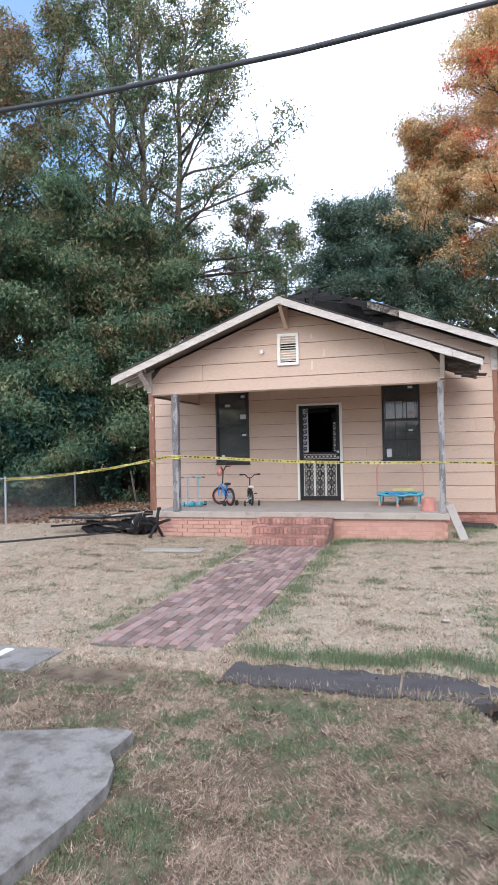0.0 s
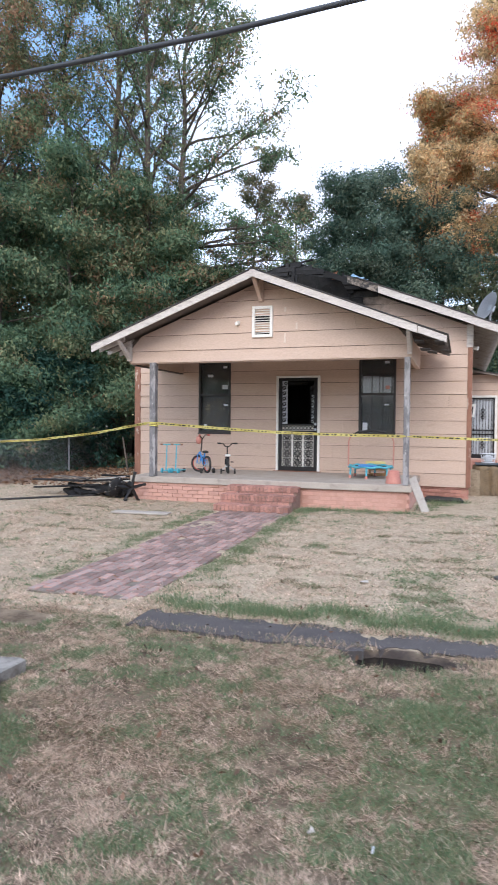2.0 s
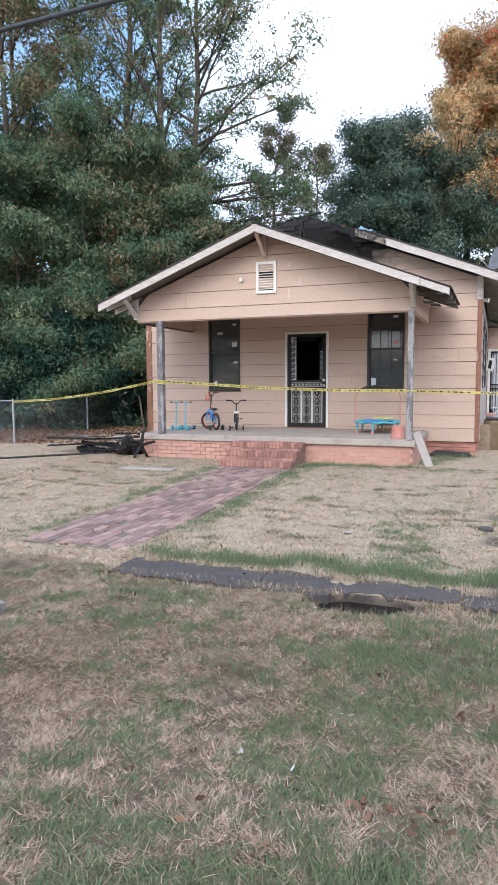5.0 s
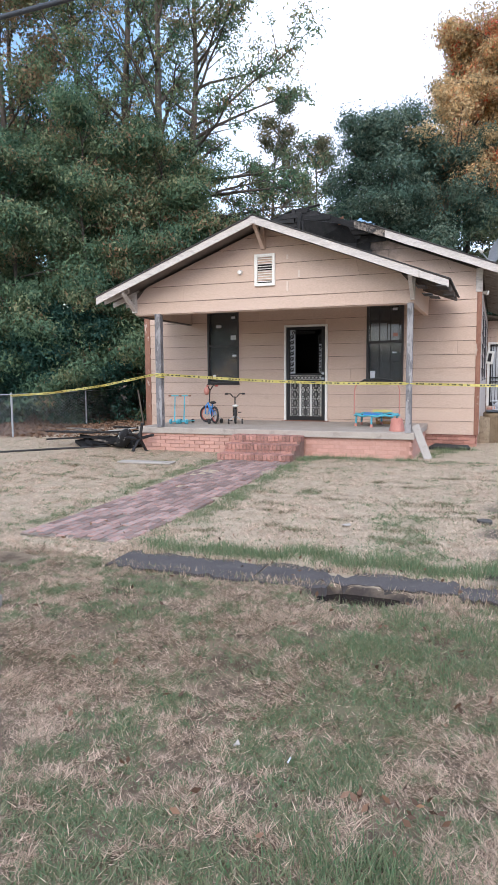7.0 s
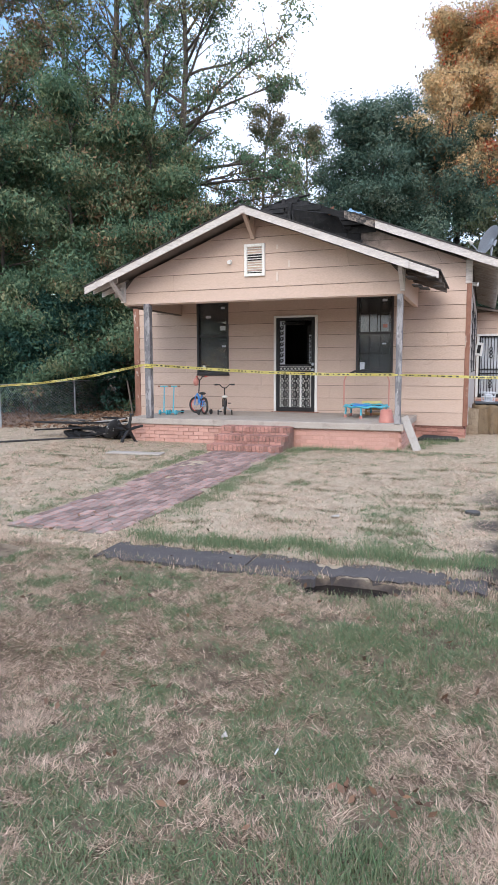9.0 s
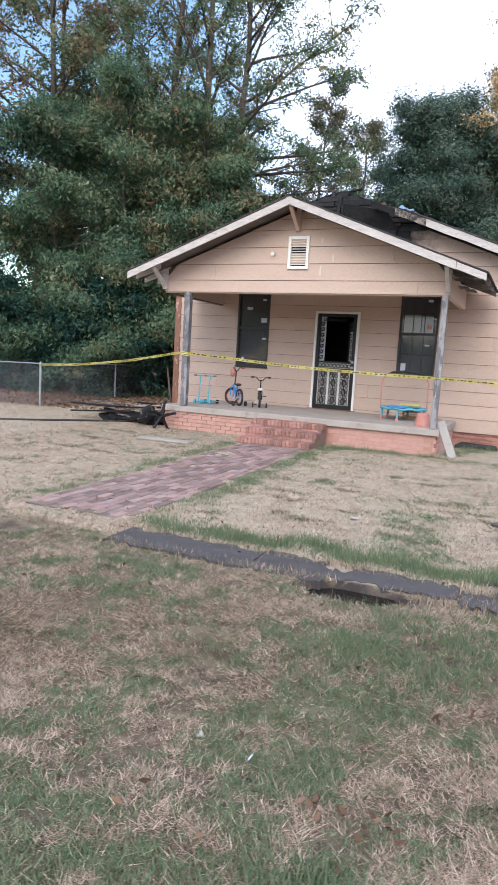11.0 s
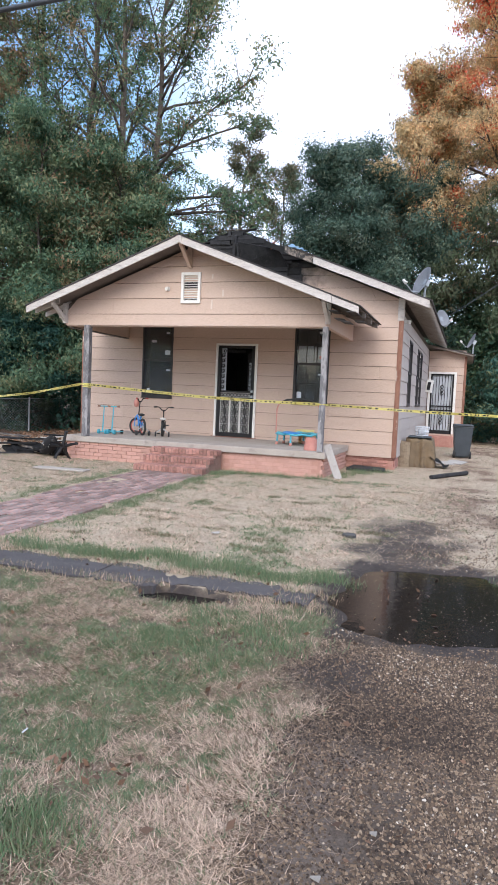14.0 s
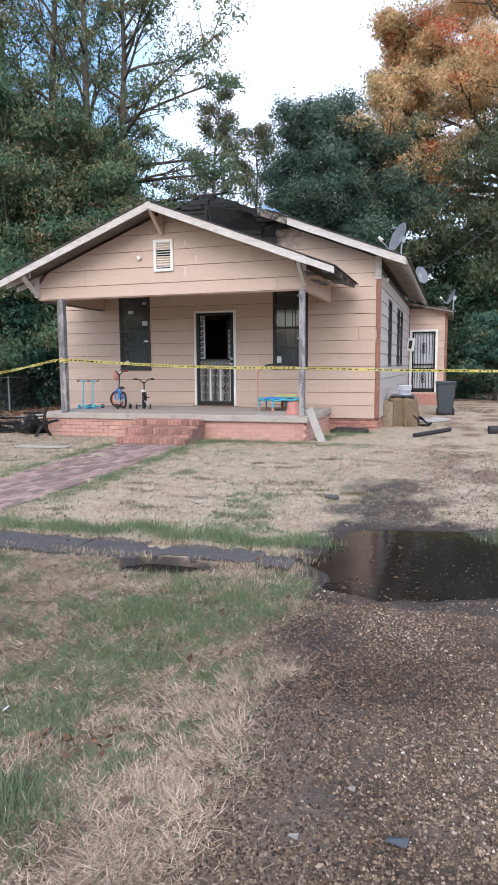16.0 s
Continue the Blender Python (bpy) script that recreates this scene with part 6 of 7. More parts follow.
for x, y, z, a, L, w in ((-3.55, -1.15, 0.31, 12, 0.75, 0.30), (-2.75, -1.85, 0.33, -10, 0.45, 0.24)):
    m = Matrix.Translation((x, y, z)) @ Matrix.Rotation(radians(a), 4, "Z") @ Matrix.Rotation(radians(-7), 4, "Y")
    tagged(part("pale_board", boxed(-L / 2, L / 2, -w / 2, w / 2, -0.012, 0.012, 0.004, m), GREYFOAM), "pale grey board on top of the debris pile", "board", group="debris boards")
bm = bmesh.new()
for k in range(16):
    m = Matrix.Translation((-3.2 + r.uniform(-0.7, 0.7), -1.9 + r.uniform(-0.5, 0.6), 0.08 + r.uniform(0, 0.10))) @ Euler((r.uniform(-0.4, 0.4), r.uniform(-0.4, 0.4), r.uniform(0, 3))).to_matrix().to_4x4()
    box(bm, -0.22, 0.22, -0.14, 0.14, -0.03, 0.03, m)
tagged(part("burnt_rubble", bm, CHAR), "heap of charred fragments beside the porch", "rubble", kind="stuff")
pts = [(-9.0, -5.0), (-7.0, -4.7), (-5.4, -4.25), (-4.6, -3.75), (-4.0, -3.05), (-3.5, -2.55), (-3.2, -2.2)]
tagged(part("drain_hose", tubed([(x, y, float(height(x, y)) + 0.02) for x, y in pts], [0.018, 0.018, 0.018, 0.02, 0.022, 0.022, 0.02], 8), RUBBER), "black hose lying across the lawn", "hose")
tagged(part("flat_board", boxed(-0.50, 0.50, -0.13, 0.13, -0.012, 0.015, 0.005), GREYWOOD, at=pose(-1.2, -4.2, 0.035, 0, 0, 5)), "pale weathered board lying on the lawn", "board")

# ---- by the side wall ----
box_t = thing("covered_unit", "boxy unit draped with a muddy brown tarpaulin", "covered unit", at=pose(4.50, 1.45, 0.0, 0, 0, 3))
bm = bmesh.new()
vs = []
N = 56
for lvl in range(11):
    q0 = lvl / 10
    zz = 0.66 - 0.64 * max(0.0, q0 - 0.12) / 0.88
    grow = (0.78 if lvl == 0 else 0.95 + 0.16 * q0 ** 1.2)
    row = []
    for k in range(N):
        a = 2 * math.pi * k / N
        sx, sy = math.cos(a), math.sin(a)
        q = 1 / max(abs(sx), abs(sy)) ** 0.86
        amp = 0.02 if lvl < 1 else 0.05 + 0.14 * q0
        fold = 1 + amp * (math.sin(9 * a + 0.6 + 0.8 * q0) * 0.6 + math.sin(17 * a - 1.2 * q0) * 0.4 + 0.6 * (noise.noise((3 * sx, 3 * sy, 4 * q0))))
        sag = 0.05 * noise.noise((2.2 * sx + 5, 2.2 * sy, q0)) * (1 - q0)
        row.append(bm.verts.new((0.31 * grow * q * sx * fold, 0.42 * grow * q * sy * fold, max(0.0, zz + sag))))
    vs.append(row)
for a, b in zip(vs, vs[1:]):
    for k in range(N):
        bm.faces.new((a[k], a[(k + 1) % N], b[(k + 1) % N], b[k]))
bm.faces.new(vs[0])
part("tarpaulin", bm, TARP, box_t, "wrinkled brown tarpaulin", smooth=True)
part("top_panel", boxed(-0.26, 0.26, -0.34, 0.36, 0.685, 0.71, 0.01), PLASTICGREY, box_t, "dark top panel")
part("hanging_flap", slab_bm([(-0.42, -0.50, 0.62), (-0.20, -0.53, 0.58), (-0.20, -0.60, 0.0), (-0.50, -0.54, 0.0)], 0.02), OLDCLOTH, box_t, "faded flap of cloth")
basket = thing("plastic_basket", "pale blue plastic basket on the covered unit", "basket", at=pose(4.52, 1.72, 0.715))
bm = bmesh.new()
for z, q in ((0.0, 0.85), (0.10, 0.92), (0.20, 1.0)):
    ring(bm, (0, 0, z), (0, 0, 1), 0.16 * q, 0.012, 16, 5)
for k in range(14):
    a = 2 * math.pi * k / 14
    tube(bm, [(0.136 * math.cos(a), 0.136 * math.sin(a), 0), (0.16 * math.cos(a), 0.16 * math.sin(a), 0.2)], 0.007, 4)
tube(bm, [(0, 0, -0.005), (0, 0, 0.004)], 0.136, 16)
part("basket_body", bm, PAPER, basket)
part("cloth", boxed(-0.09, 0.09, -0.09, 0.09, 0.01, 0.17, 0.03), PAPER, basket, "pale cloth inside")

bm = bmesh.new()
r4 = random.Random(31)
sheet_rows = [[bm.verts.new((4.78 + 0.075 * i + r4.uniform(-0.02, 0.02), 1.02 + 0.11 * j + r4.uniform(-0.03, 0.03), float(height(4.9, 1.3)) + 0.015 + max(0.0, 0.30 - 0.075 * i) * r4.uniform(0.5, 1.0) + r4.uniform(0, 0.05))) for i in range(6)] for j in range(7)]
for j in range(6):
    for i in range(5):
        bm.faces.new((sheet_rows[j][i], sheet_rows[j][i + 1], sheet_rows[j + 1][i + 1], sheet_rows[j + 1][i]))
bmesh.ops.solidify(bm, geom=list(bm.faces), thickness=0.006)
tagged(part("plastic_sheeting", bm, BLACKCLOTH), "crumpled black plastic sheeting beside the covered unit", "plastic sheet")

bin_t = thing("wheeled_bin", "dark grey wheeled rubbish bin with closed lid", "rubbish bin", at=pose(5.40, 4.75, float(height(5.4, 4.75)) - 0.005, 0, 0, 4))
bm = bmesh.new()
a = [bm.verts.new(p) for p in ((-0.19, -0.20, 0.03), (0.19, -0.20, 0.03), (0.19, 0.22, 0.03), (-0.19, 0.22, 0.03))]
b = [bm.verts.new(p) for p in ((-0.25, -0.29, 0.86), (0.25, -0.29, 0.86), (0.25, 0.28, 0.86), (-0.25, 0.28, 0.86))]
bm.faces.new(a[::-1])
bm.faces.new(b)
for k in range(4):
    bm.faces.new((a[k], a[(k + 1) % 4], b[(k + 1) % 4], b[k]))
part("bin_body", bev(bm, 0.03, 2), PLASTICGREY, bin_t)
part("bin_rim", boxed(-0.265, 0.265, -0.305, 0.295, 0.83, 0.865, 0.008), PLASTICGREY, bin_t)
part("lid", boxed(-0.26, 0.26, -0.32, 0.30, 0.868, 0.92, 0.018), PLASTICGREY, bin_t)
part("bin_handle", tubed([(-0.22, 0.34, 0.84), (0.22, 0.34, 0.84)], 0.016, 8), PLASTICGREY, bin_t)
for s in (-1, 1):
    part("wheel", tubed([(s * 0.18, -0.17, 0.10), (s * 0.235, -0.17, 0.10)], 0.10, 16), RUBBER, bin_t)
for x, y, a, L, w in ((5.02, 2.35, 12, 0.42, 0.55), (5.30, 2.75, -14, 0.40, 0.60)):
    tagged(part("plywood_sheet", boxed(-L / 2, L / 2, -w / 2, w / 2, -0.01, 0.012, 0.004), GREYFOAM, at=pose(x, y, float(height(x, y)) + 0.03, 2, 3, a)), "pale sheet of board lying on the grass", "board", group="flat sheets")
tagged(part("charred_beam", tubed([(4.92, -1.20, 0.07), (5.2, -0.65, 0.075), (5.56, 0.05, 0.08)], 0.042, 6), CHAR), "charred beam lying on the ground", "beam")
tagged(part("drain_pipe", tubed([(6.30, -0.15, 0.10), (6.9, 0.0, 0.10)], 0.09, 14), RUBBER), "short length of black pipe on the ground", "pipe")
tagged(part("leaning_pole", tubed([(9.2, 8.2, 0.0), (7.0, 8.4, 1.75)], 0.03, 8), GALV), "pale metal pole leaning by the shrub", "pole")

# ---- small things on the lawn ----
bm = tube(bmesh.new(), [(0, 0, -0.06), (0, 0, 0.010), (0, 0, 0.016)], [0.078, 0.078, 0.07], 18)
tagged(part("meter_cover", bm, DULLMETAL, at=pose(4.36, -6.86, float(height(4.36, -6.86)) + 0.012)), "round black iron meter cover in the lawn", "meter cover")
for x, y, s, a in ((3.02, -7.46, 0.045, 20), (3.35, -11.35, 0.016, 60)):
    bm = slab_bm([(-s, -s * 0.5, 0.03), (s * 0.9, -s * 0.6, 0.02), (s, s * 0.5, 0.035), (-s * 0.8, s * 0.6, 0.015)], 0.006)
    tagged(part("paper_scrap", bm, GREYFOAM, at=pose(x, y, float(height(x, y)), 0, 0, a)), "crumpled pale paper scrap on the grass", "paper scrap", group="paper scraps")
tagged(part("cigarette_butt", tubed([(0, 0, 0.03), (0.035, 0.01, 0.033)], 0.004, 8), PAPER, at=pose(3.62, -11.42, float(height(3.62, -11.42)), 0, 0, 70)), "white cigarette stub in the grass", "cigarette")
for x, y, s in ((5.47, -11.92, 0.034), (5.16, -12.0, 0.016), (5.30, -11.72, 0.012)):
    bm = slab_bm([(-s, -s * 0.4, 0.02), (s * 0.9, -s * 0.5, 0.012), (s, s * 0.4, 0.02), (-s * 0.8, s * 0.5, 0.010)], 0.006)
    tagged(part("plastic_scrap", bm, PLASTICGREY if s > 0.03 else PALECONC, at=pose(x, y, float(height(x, y)) + 0.005)), "scrap of plastic on the gravel", "plastic scrap", group="plastic scraps")


# ---- grass, pebbles, fallen leaves ----
def on_walk(x, y):
    """Where paving keeps the grass away."""
    p = (x > -0.04) & (x < 1.18) & (y > -8.80) & (y < -3.4)
    p |= (x > 1.45) & (x < 4.2) & (y > -9.34) & (y < -9.10)
    p |= (x > 0.06) & (x < 0.78) & (y > -9.78) & (y < -9.45)
    p |= (x > -2.5) & (x < -0.18) & (y > -9.55) & (y < -9.08)
    p |= (x < 1.22) & (y < -10.52 - 0.35 * np.clip(1.2 - x, 0, 3)) | (x < 1.38) & (y < -11.0)
    p |= (x > -2.4) & (x < 3.14) & (y > -2.5) | (x > -0.25) & (x < 1.2) & (y > -3.55)
    p |= (x > XL) & (x < XR) & (y > -0.02)
    return p


def blades(x, y, h, w, lay, tone):
    """Slim blades, each leaning its own way."""
    n = len(x)
    a, b = rng.uniform(0, 2 * np.pi, n), rng.uniform(0, 2 * np.pi, n)
    z = height(x, y)
    base = np.stack([x, y, z - 0.004], -1)
    side = np.stack([np.cos(a), np.sin(a), np.zeros(n)], -1) * (w / 2)[:, None]
    out = np.stack([np.cos(b), np.sin(b), np.zeros(n)], -1)
    up = np.array([0, 0, 1.0])
    rise = h * np.sqrt(np.clip(1 - lay ** 2, 0.02, 1))
    tip = base + out * (h * lay)[:, None] + up * rise[:, None]
    v = np.stack([base - side, base + side, tip], 1).reshape(-1, 3)
    return v, np.arange(3 * n).reshape(-1, 3), np.repeat(tone, 3)


def lawn(name, n, x0, x1, y0, y1, hs, ws, label, power=1.0, pale=0.0):
    x, y = rng.uniform(x0, x1, n), y0 + (y1 - y0) * rng.uniform(0, 1, n) ** power
    g, b, gr, wet = covers(x, y)
    clumpy = vnoise(x, y, 0.13, 31) * 0.5 + vnoise(x, y, 0.05, 33) * 0.35 + vnoise(x, y, 0.4, 32) * 0.25
    dens = np.clip(1.02 - 1.08 * gr - 0.9 * wet - 0.4 * b, 0, 1) * np.clip(0.16 + 2.1 * (clumpy - 0.28), 0.30, 1.1)
    keep = ~on_walk(x, y) & (rng.uniform(0, 1, n) < dens) & (puddle_d(x, y) > 1.1) & (pit_d(x, y) > 1.1)
    x, y, g, clumpy = x[keep], y[keep], g[keep], clumpy[keep]
    n = len(x)
    sown = 0.33 * g - 0.3 * pale + 0.30 * vnoise(x, y, 0.24, 34) + 0.28 * vnoise(x, y, 0.085, 35) + 0.24 * vnoise(x, y, 0.03, 36)
    verge = step01(drive_edge(x, y), -0.62, -0.38) * step01(-y, 10.5, 11.0)
    sown = sown - 0.15 * verge * (0.4 + vnoise(x, y, 0.3, 39))
    fresh = rng.uniform(0, 1, n) < 0.09 + 0.76 * step01(sown, 0.42, 0.58)
    dry = np.clip(0.25 * vnoise(x, y, 0.16, 37) + 0.30 * vnoise(x, y, 0.05, 38) + rng.uniform(0, 1.0, n) - 0.42 - 0.08 * verge - pale, 0, 1) * 0.6
    tone = np.where(fresh, rng.uniform(0.58, 1.0, n), dry)
    h = rng.uniform(*hs, n) * np.where(fresh, 0.60 + 0.25 * g, 1.15) * (0.45 + 1.0 * clumpy)
    lay = np.where(fresh, rng.uniform(0.5, 0.98, n), 1 - rng.uniform(0.002, 0.30, n) ** 1.5)
    v, f, tn = blades(x, y, h, rng.uniform(*ws, n) * np.where(fresh, 1.35, 1.0), lay, tone)
    tagged(sheet(name, v, f, GRASS, {"tone": tn}), label, "grass", kind="stuff")


lawn("grass", 720000, 0.2, 5.4, -12.6, -9.3, (0.022, 0.062), (0.0028, 0.0068), "short mixed green and dry grass near the drive")
lawn("grass", 20000, -2.5, 1.6, -10.6, -9.3, (0.035, 0.09), (0.004, 0.008), "short dry grass beside the concrete slab")
lawn("grass", 330000, -3.5, 5.6, -9.3, -2.4, (0.02, 0.06), (0.005, 0.012), "dry mown lawn with green tufts", 1.3, pale=0.16)
lawn("grass", 60000, -9.0, -1.5, -9.5, -1.0, (0.03, 0.08), (0.007, 0.014), "dry mown lawn before the fence", pale=0.2)
lawn("grass", 70000, 4.1, 10.0, -7.0, 12.0, (0.03, 0.07), (0.005, 0.011), "thin dry grass along the side of the house", pale=0.16)


r = random.Random(55)


def tufts(name, spots, per, spread, hs, label, tones=(0.66, 1.0), wide=0.6):
    x = np.concatenate([rng.normal(a, spread, per) for a, b in spots])
    y = np.concatenate([rng.normal(b, spread * wide, per) for a, b in spots])
    keep = ~on_walk(x, y) & (pit_d(x, y) > 1.15)
    x, y = x[keep], y[keep]
    n = len(x)
    v, f, tn = blades(x, y, rng.uniform(*hs, n), rng.uniform(0.004, 0.008, n), rng.uniform(0.1, 0.8, n), rng.uniform(*tones, n))
    tagged(sheet(name, v, f, GRASS, {"tone": tn}), label, "grass", kind="stuff")


tufts("grass_tufts", [(1.5 + 0.145 * k + 0.1 * math.sin(5.1 * k), -8.70 + 0.14 * math.sin(2.3 * k)) for k in range(21) if k % 5 != 1 and k % 7 != 3], 420, 0.12, (0.04, 0.11), "strip of long green grass along the walk")
tufts("grass_tufts", [(1.35, -2.95), (1.55, -2.75), (1.25, -3.2), (3.35, -1.6), (3.6, -1.2), (1.28, -4.1), (1.9, -2.7), (3.9, -0.7), (2.35, -2.62), (3.0, -2.62), (3.5, -0.9), (3.3, -2.0)], 260, 0.13, (0.04, 0.13), "green weeds at the foot of the steps and path")
tufts("grass_tufts", [(3.55, -9.75), (3.9, -9.85), (4.3, -10.0), (4.55, -10.15), (3.8, -10.3), (4.45, -9.85), (4.2, -10.5), (4.02, -12.0), (4.18, -12.02), (4.10, -12.16), (4.26, -12.1), (3.9, -12.2), (6.0, -8.05), (6.12, -7.98)], 230, 0.13, (0.03, 0.10), "lush green grass tufts by the drive")

rims = [(1.24 + abs(r.gauss(0, 0.16)), r.uniform(-8.5, -3.6)) for _ in range(70)] + [(-0.10 - abs(r.gauss(0, 0.12)), r.uniform(-8.6, -3.7)) for _ in range(46)]
tufts("grass_tufts", rims, 60, 0.065, (0.02, 0.075), "green grass creeping over the edges of the path", (0.55, 1.0), 0.9)
weeds = [(r.uniform(1.5, 4.6), r.uniform(-8.2, -3.2)) for _ in range(26)] + [(r.uniform(-3.0, -0.4), r.uniform(-8.2, -3.6)) for _ in range(12)]
weeds = [(a + r.gauss(0, 0.12), b + r.gauss(0, 0.05)) for a, b in weeds for _ in range(4)]
tufts("grass_tufts", weeds, 70, 0.06, (0.015, 0.045), "low dull weeds in the dry lawn", (0.42, 0.72), 0.6)
edge = [(1.4 + 0.1 * k, (-9.06 if j else -9.40) + 0.05 * math.sin(3.7 * k + j)) for k in range(33) for j in (0, 1)]
tufts("grass_tufts", edge, 70, 0.075, (0.03, 0.08), "dry grass growing over the edges of the walk", (0.0, 0.75), 0.75)

# straw lying on the drive edge
n = 2600
y = rng.uniform(-12.5, -9.9, n)
x = 4.80 + rng.normal(0, 0.24, n) + 0.45 * (vnoise(y * 0, y, 0.45, 36) - 0.45)
v, f, tn = blades(x, y, rng.uniform(0.04, 0.12, n), rng.uniform(0.0018, 0.0034, n), np.full(n, 0.997), rng.uniform(0.22, 0.5, n))
v[:, 2] += 0.012
tagged(sheet("straw", v, f, GRASS, {"tone": tn}), "loose straw along the edge of the gravel", "straw", kind="stuff")


def pebbles(name, n, x0, x1, y0, y1, s0, s1, label, power=1.0):
    x, y = rng.uniform(x0, x1, n), y0 + (y1 - y0) * rng.uniform(0, 1, n) ** power
    e = drive_edge(x, y)
    keep = (e > rng.uniform(-0.08, 0.22, n)) & (puddle_d(x, y) > 0.97 + rng.uniform(0, 0.14, n)) & (0.7 * vnoise(x, y, 0.5, 41) + 0.6 * vnoise(x, y, 0.15, 42) + rng.uniform(-0.45, 0.30, n) > 0.42)
    x, y = x[keep], y[keep]
    n = len(x)
    s = s0 + (s1 - s0) * rng.uniform(0, 1, n) ** 2.2
    ring5 = [[math.cos(1.2566 * k), math.sin(1.2566 * k), -0.25] for k in range(5)]
    dome = np.array(ring5 + [[0.15, 0.05, 0.75]])
    a = rng.uniform(0, 2 * np.pi, n)
    ca, sa = np.cos(a), np.sin(a)
    sx, sy, sz = s * rng.uniform(0.7, 1.3, n), s * rng.uniform(0.6, 1.0, n), s * rng.uniform(0.75, 1.15, n)
    L = dome[None] * rng.uniform(0.75, 1.25, (n, 6, 1)) * np.stack([sx, sy, sz], -1)[:, None]
    v = np.stack([L[..., 0] * ca[:, None] - L[..., 1] * sa[:, None] + x[:, None], L[..., 0] * sa[:, None] + L[..., 1] * ca[:, None] + y[:, None], L[..., 2] + (height(x, y) + s * 0.2)[:, None]], -1)
    f = (np.arange(n)[:, None, None] * 6 + np.array([[k, (k + 1) % 5, 5] for k in range(5)])[None]).reshape(-1, 3)
    tone = np.clip(rng.beta(1.4, 1.8, n) + 0.45 * (vnoise(x, y, 0.6, 43) - 0.5), 0, 1)
    tagged(sheet(name, v.reshape(-1, 3), f, PEBBLE, {"tone": np.repeat(tone, 6)}, smooth=True), label, "gravel", kind="stuff")


pebbles("gravel", 118000, 4.6, 6.9, -12.25, -9.9, 0.0030, 0.0098, "loose brown river gravel on the drive", 1.25)
pebbles("gravel", 16000, 4.7, 7.2, -10.2, -7.2, 0.005, 0.012, "sparse gravel round the puddle")

pebbles("gravel", 9000, 4.5, 7.2, -7.3, -3.0, 0.006, 0.016, "scattered stones in the bare dirt of the drive")

# fallen leaves
n = 300
x, y = rng.uniform(0, 5.6, n), rng.uniform(-12.8, -8, n)
x[:26], y[:26] = rng.normal(4.10, 0.13, 26), rng.normal(-11.62, 0.10, 26)
v, f, tn = leaves_at(np.stack([x, y, height(x, y) + 0.035], -1), np.full(n, 0.004), np.full(n, 1), rng.uniform(0, 0.55, n), 0.042, 0.3)
tagged(sheet("fallen_leaves", v, f, LITTER, {"tone": tn}), "brown fallen leaves scattered on the lawn", "fallen leaves", kind="stuff")
n = 380
x, y = rng.uniform(4.7, 6.6, n), rng.uniform(-12.3, -9.7, n)
v, f, tn = leaves_at(np.stack([x, y, height(x, y) + 0.014], -1), np.full(n, 0.003), np.full(n, 1), rng.uniform(0.0, 0.55, n), 0.022, 0.3)
tagged(sheet("fallen_leaves", v, f, LITTER, {"tone": tn}), "small brown leaf bits on the gravel drive", "fallen leaves", kind="stuff")
n = 620
a, q = rng.uniform(0, 2 * np.pi, n), np.sqrt(rng.uniform(0, 1, n))
x, y = 5.40 + 0.86 * q * np.cos(a), -8.78 + 0.95 * q * np.sin(a)
v, f, tn = leaves_at(np.stack([x, y, np.full(n, WATER_Z + 0.002)], -1), np.full(n, 0.001), np.full(n, 1), rng.uniform(0.28, 0.5, n), 0.014, 0.0)
v[:, 2] = WATER_Z + 0.0025 + (v[:, 2] - WATER_Z) * 0.05
tagged(sheet("floating_leaves", v, f, GRASS, {"tone": tn}), "small leaves and flecks floating on the puddle", "fallen leaves", kind="stuff")


# ---- bricks ----
def brick_mesh(name, sx, sy, sz, mat, w=0.004):
    bm = boxed(-sx / 2, sx / 2, -sy / 2, sy / 2, -sz / 2, sz / 2, w)
    me = bpy.data.meshes.new(name)
    bm.to_mesh(me)
    bm.free()
    me.materials.append(mat)
    return me


r = random.Random(77)
pav = [brick_mesh("brick", 0.195, 0.093, 0.06, PAVER, 0.005), brick_mesh("brick", 0.193, 0.094, 0.06, PAVER, 0.007)]
for col in range(12):
    x = 0.03 + 0.101 * col
    y = -8.80 + (0.10 if col % 2 else 0.0)
    while y < -3.55:
        if r.random() > 0.015:
            piece("brick", pav[r.randrange(2)], path, pose(x + r.uniform(-0.003, 0.003), y + 0.10 + r.uniform(-0.004, 0.004), -0.072 + 0.09 * float(step01(y, -8.6, -3.0)) + r.uniform(-0.004, 0.003), r.uniform(-0.9, 0.9), r.uniform(-0.9, 0.9), 90 + r.uniform(-1.4, 1.4)))
        y += 0.203

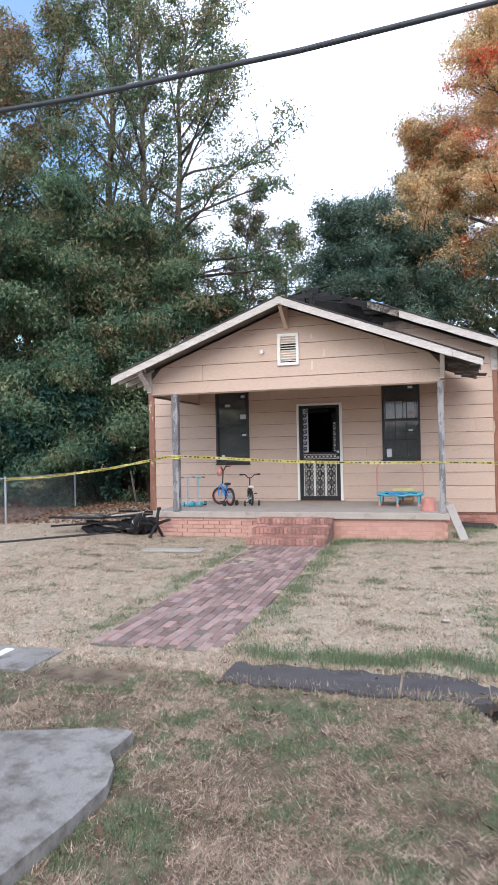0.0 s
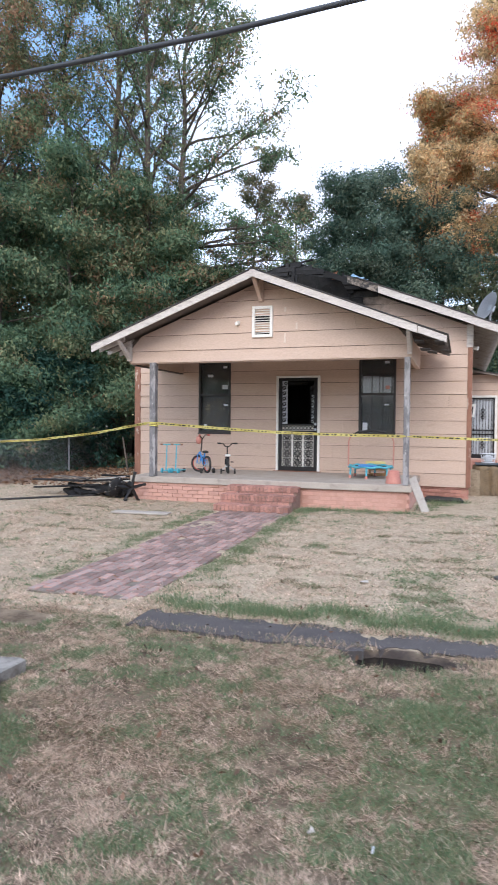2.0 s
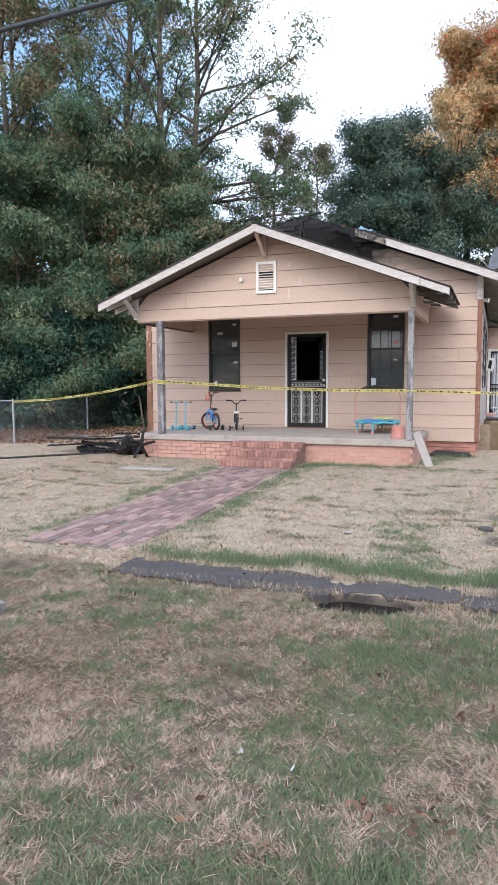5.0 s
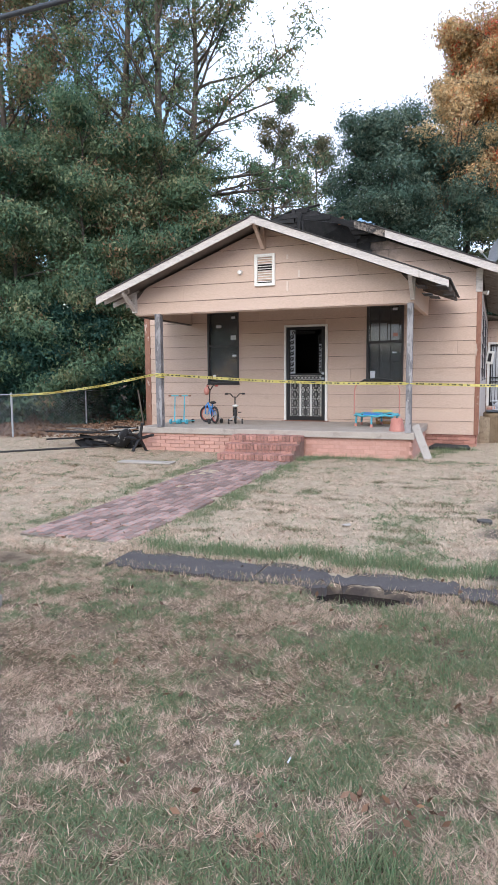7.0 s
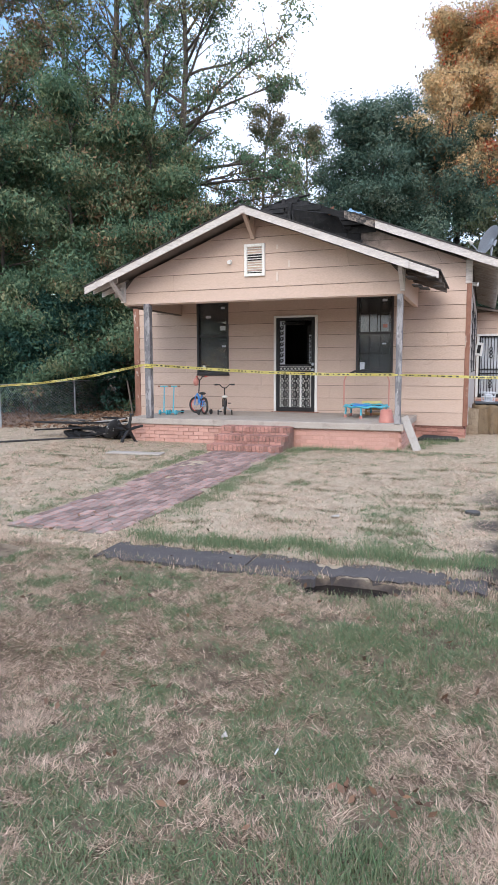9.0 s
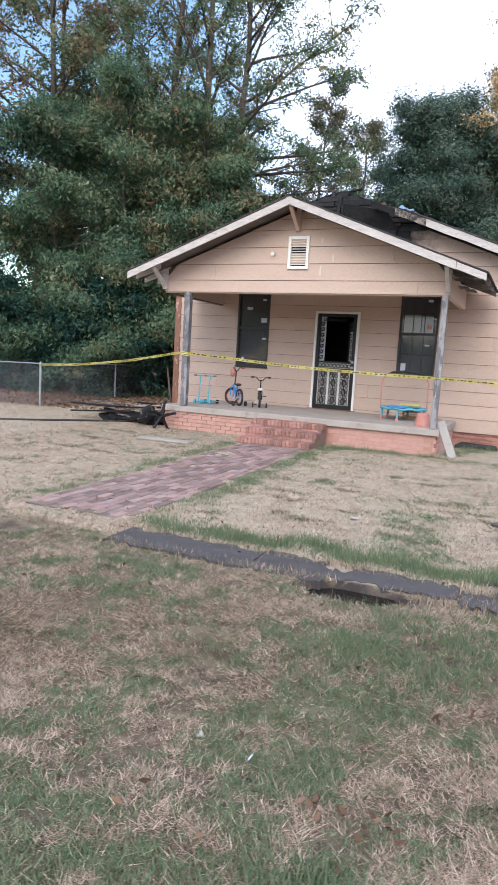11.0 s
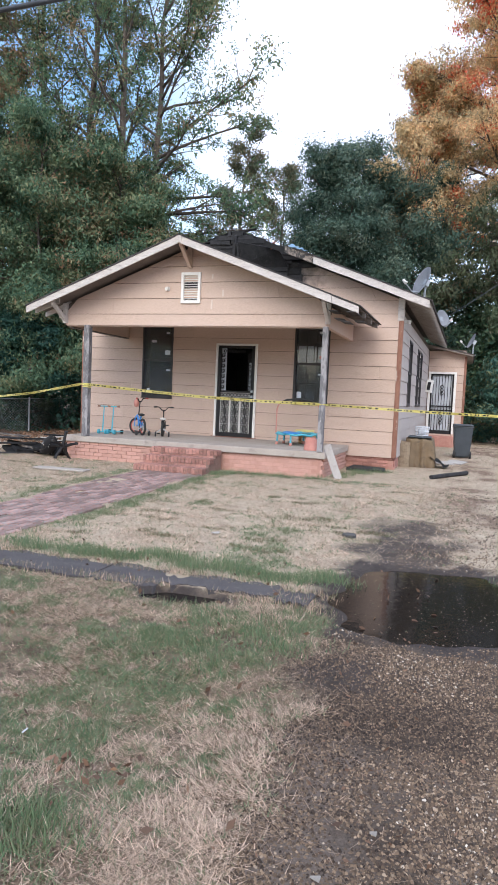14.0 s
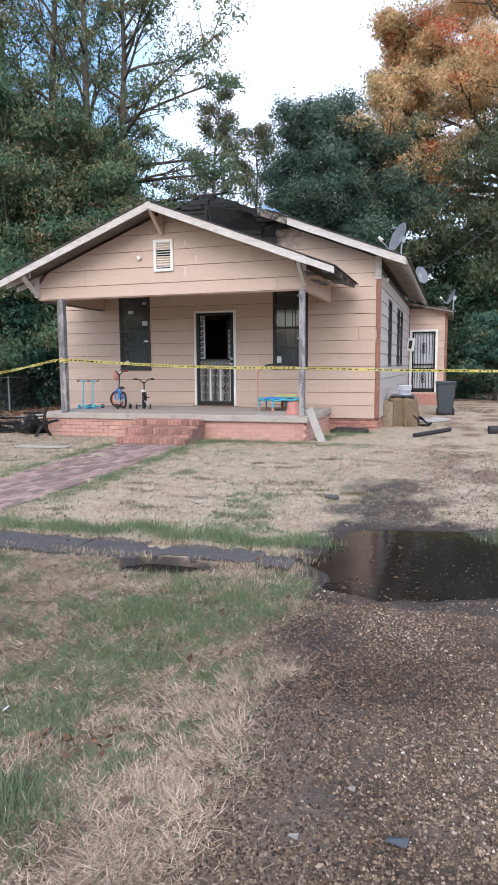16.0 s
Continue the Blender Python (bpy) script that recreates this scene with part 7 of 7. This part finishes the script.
wallb = brick_mesh("brick", 0.207, 0.05, 0.066, PAINTBRICK, 0.002)
for k in range(6):
    z = -0.045 + 0.074 * k + 0.034
    for x0, x1 in ((-2.30, -0.22), (1.16, 3.06)):
        x = x0 + (0.11 if k % 2 else 0.0) + 0.105
        while x < x1 - 0.08:
            piece("brick", wallb, porch_base, pose(x, (-2.4085 if x < 0.5 else -2.3867) + r.uniform(-0.001, 0.001), z, 0, 0, r.uniform(-0.2, 0.2)))
            x += 0.215
    y = -2.33 + (0.11 if k % 2 else 0.0)
    while y < -0.1:
        piece("brick", wallb, porch_base, pose(3.062, y, z, 0, 0, 90))
        y += 0.215
fb = brick_mesh("brick", 0.205, 0.05, 0.062, BRICK, 0.004)
for k in range(4):
    x = 3.2 + (0.11 if k % 2 else 0.0)
    while x < XR - 0.08:
        piece("brick", fb, foundation, pose(x, 0.038, 0.012 + 0.034 + 0.072 * k))
        x += 0.215
    y = 0.16 + (0.11 if k % 2 else 0.0)
    while y < 3.0:
        piece("brick", fb, foundation, pose(XR - 0.038, y, 0.012 + 0.034 + 0.072 * k, 0, 0, 90))
        y += 0.215

# porch steps
steps = part("porch_steps", boxed(-0.17, 1.13, -3.42, -2.48, -0.15, -0.10, 0), STEPJOINT, house, "worn red brick porch steps")
treads = ((0.145, -3.46, -2.45), (0.285, -3.11, -2.45), (0.415, -2.77, -2.45))
bm = bmesh.new()
for (zt, y0, y1), back in zip(treads, (-3.10, -2.76, -2.475)):
    box(bm, -0.185, 1.145, y0 + 0.01, back, -0.12, zt - 0.012)
part("step_core", bm, STEPJOINT, steps)
rowlock = brick_mesh("brick", 0.062, 0.205, 0.098, STEPBRICK, 0.006)
stretch = brick_mesh("brick", 0.205, 0.10, 0.06, STEPBRICK, 0.006)
for zt, y0, y1 in treads:
    x = -0.185 + 0.036
    while x < 1.14:
        piece("brick", rowlock, steps, pose(x, y0 + 0.10 + r.uniform(-0.006, 0.004), zt - 0.05 + r.uniform(-0.003, 0.003), r.uniform(-1, 1), r.uniform(-1, 1), 0))
        x += 0.0715
    x = -0.185 + 0.105
    while x < 1.10:
        piece("brick", stretch, steps, pose(x, y0 + 0.055, zt - 0.133))
        piece("brick", stretch, steps, pose(x, y0 + 0.265, zt - 0.032))
        x += 0.214
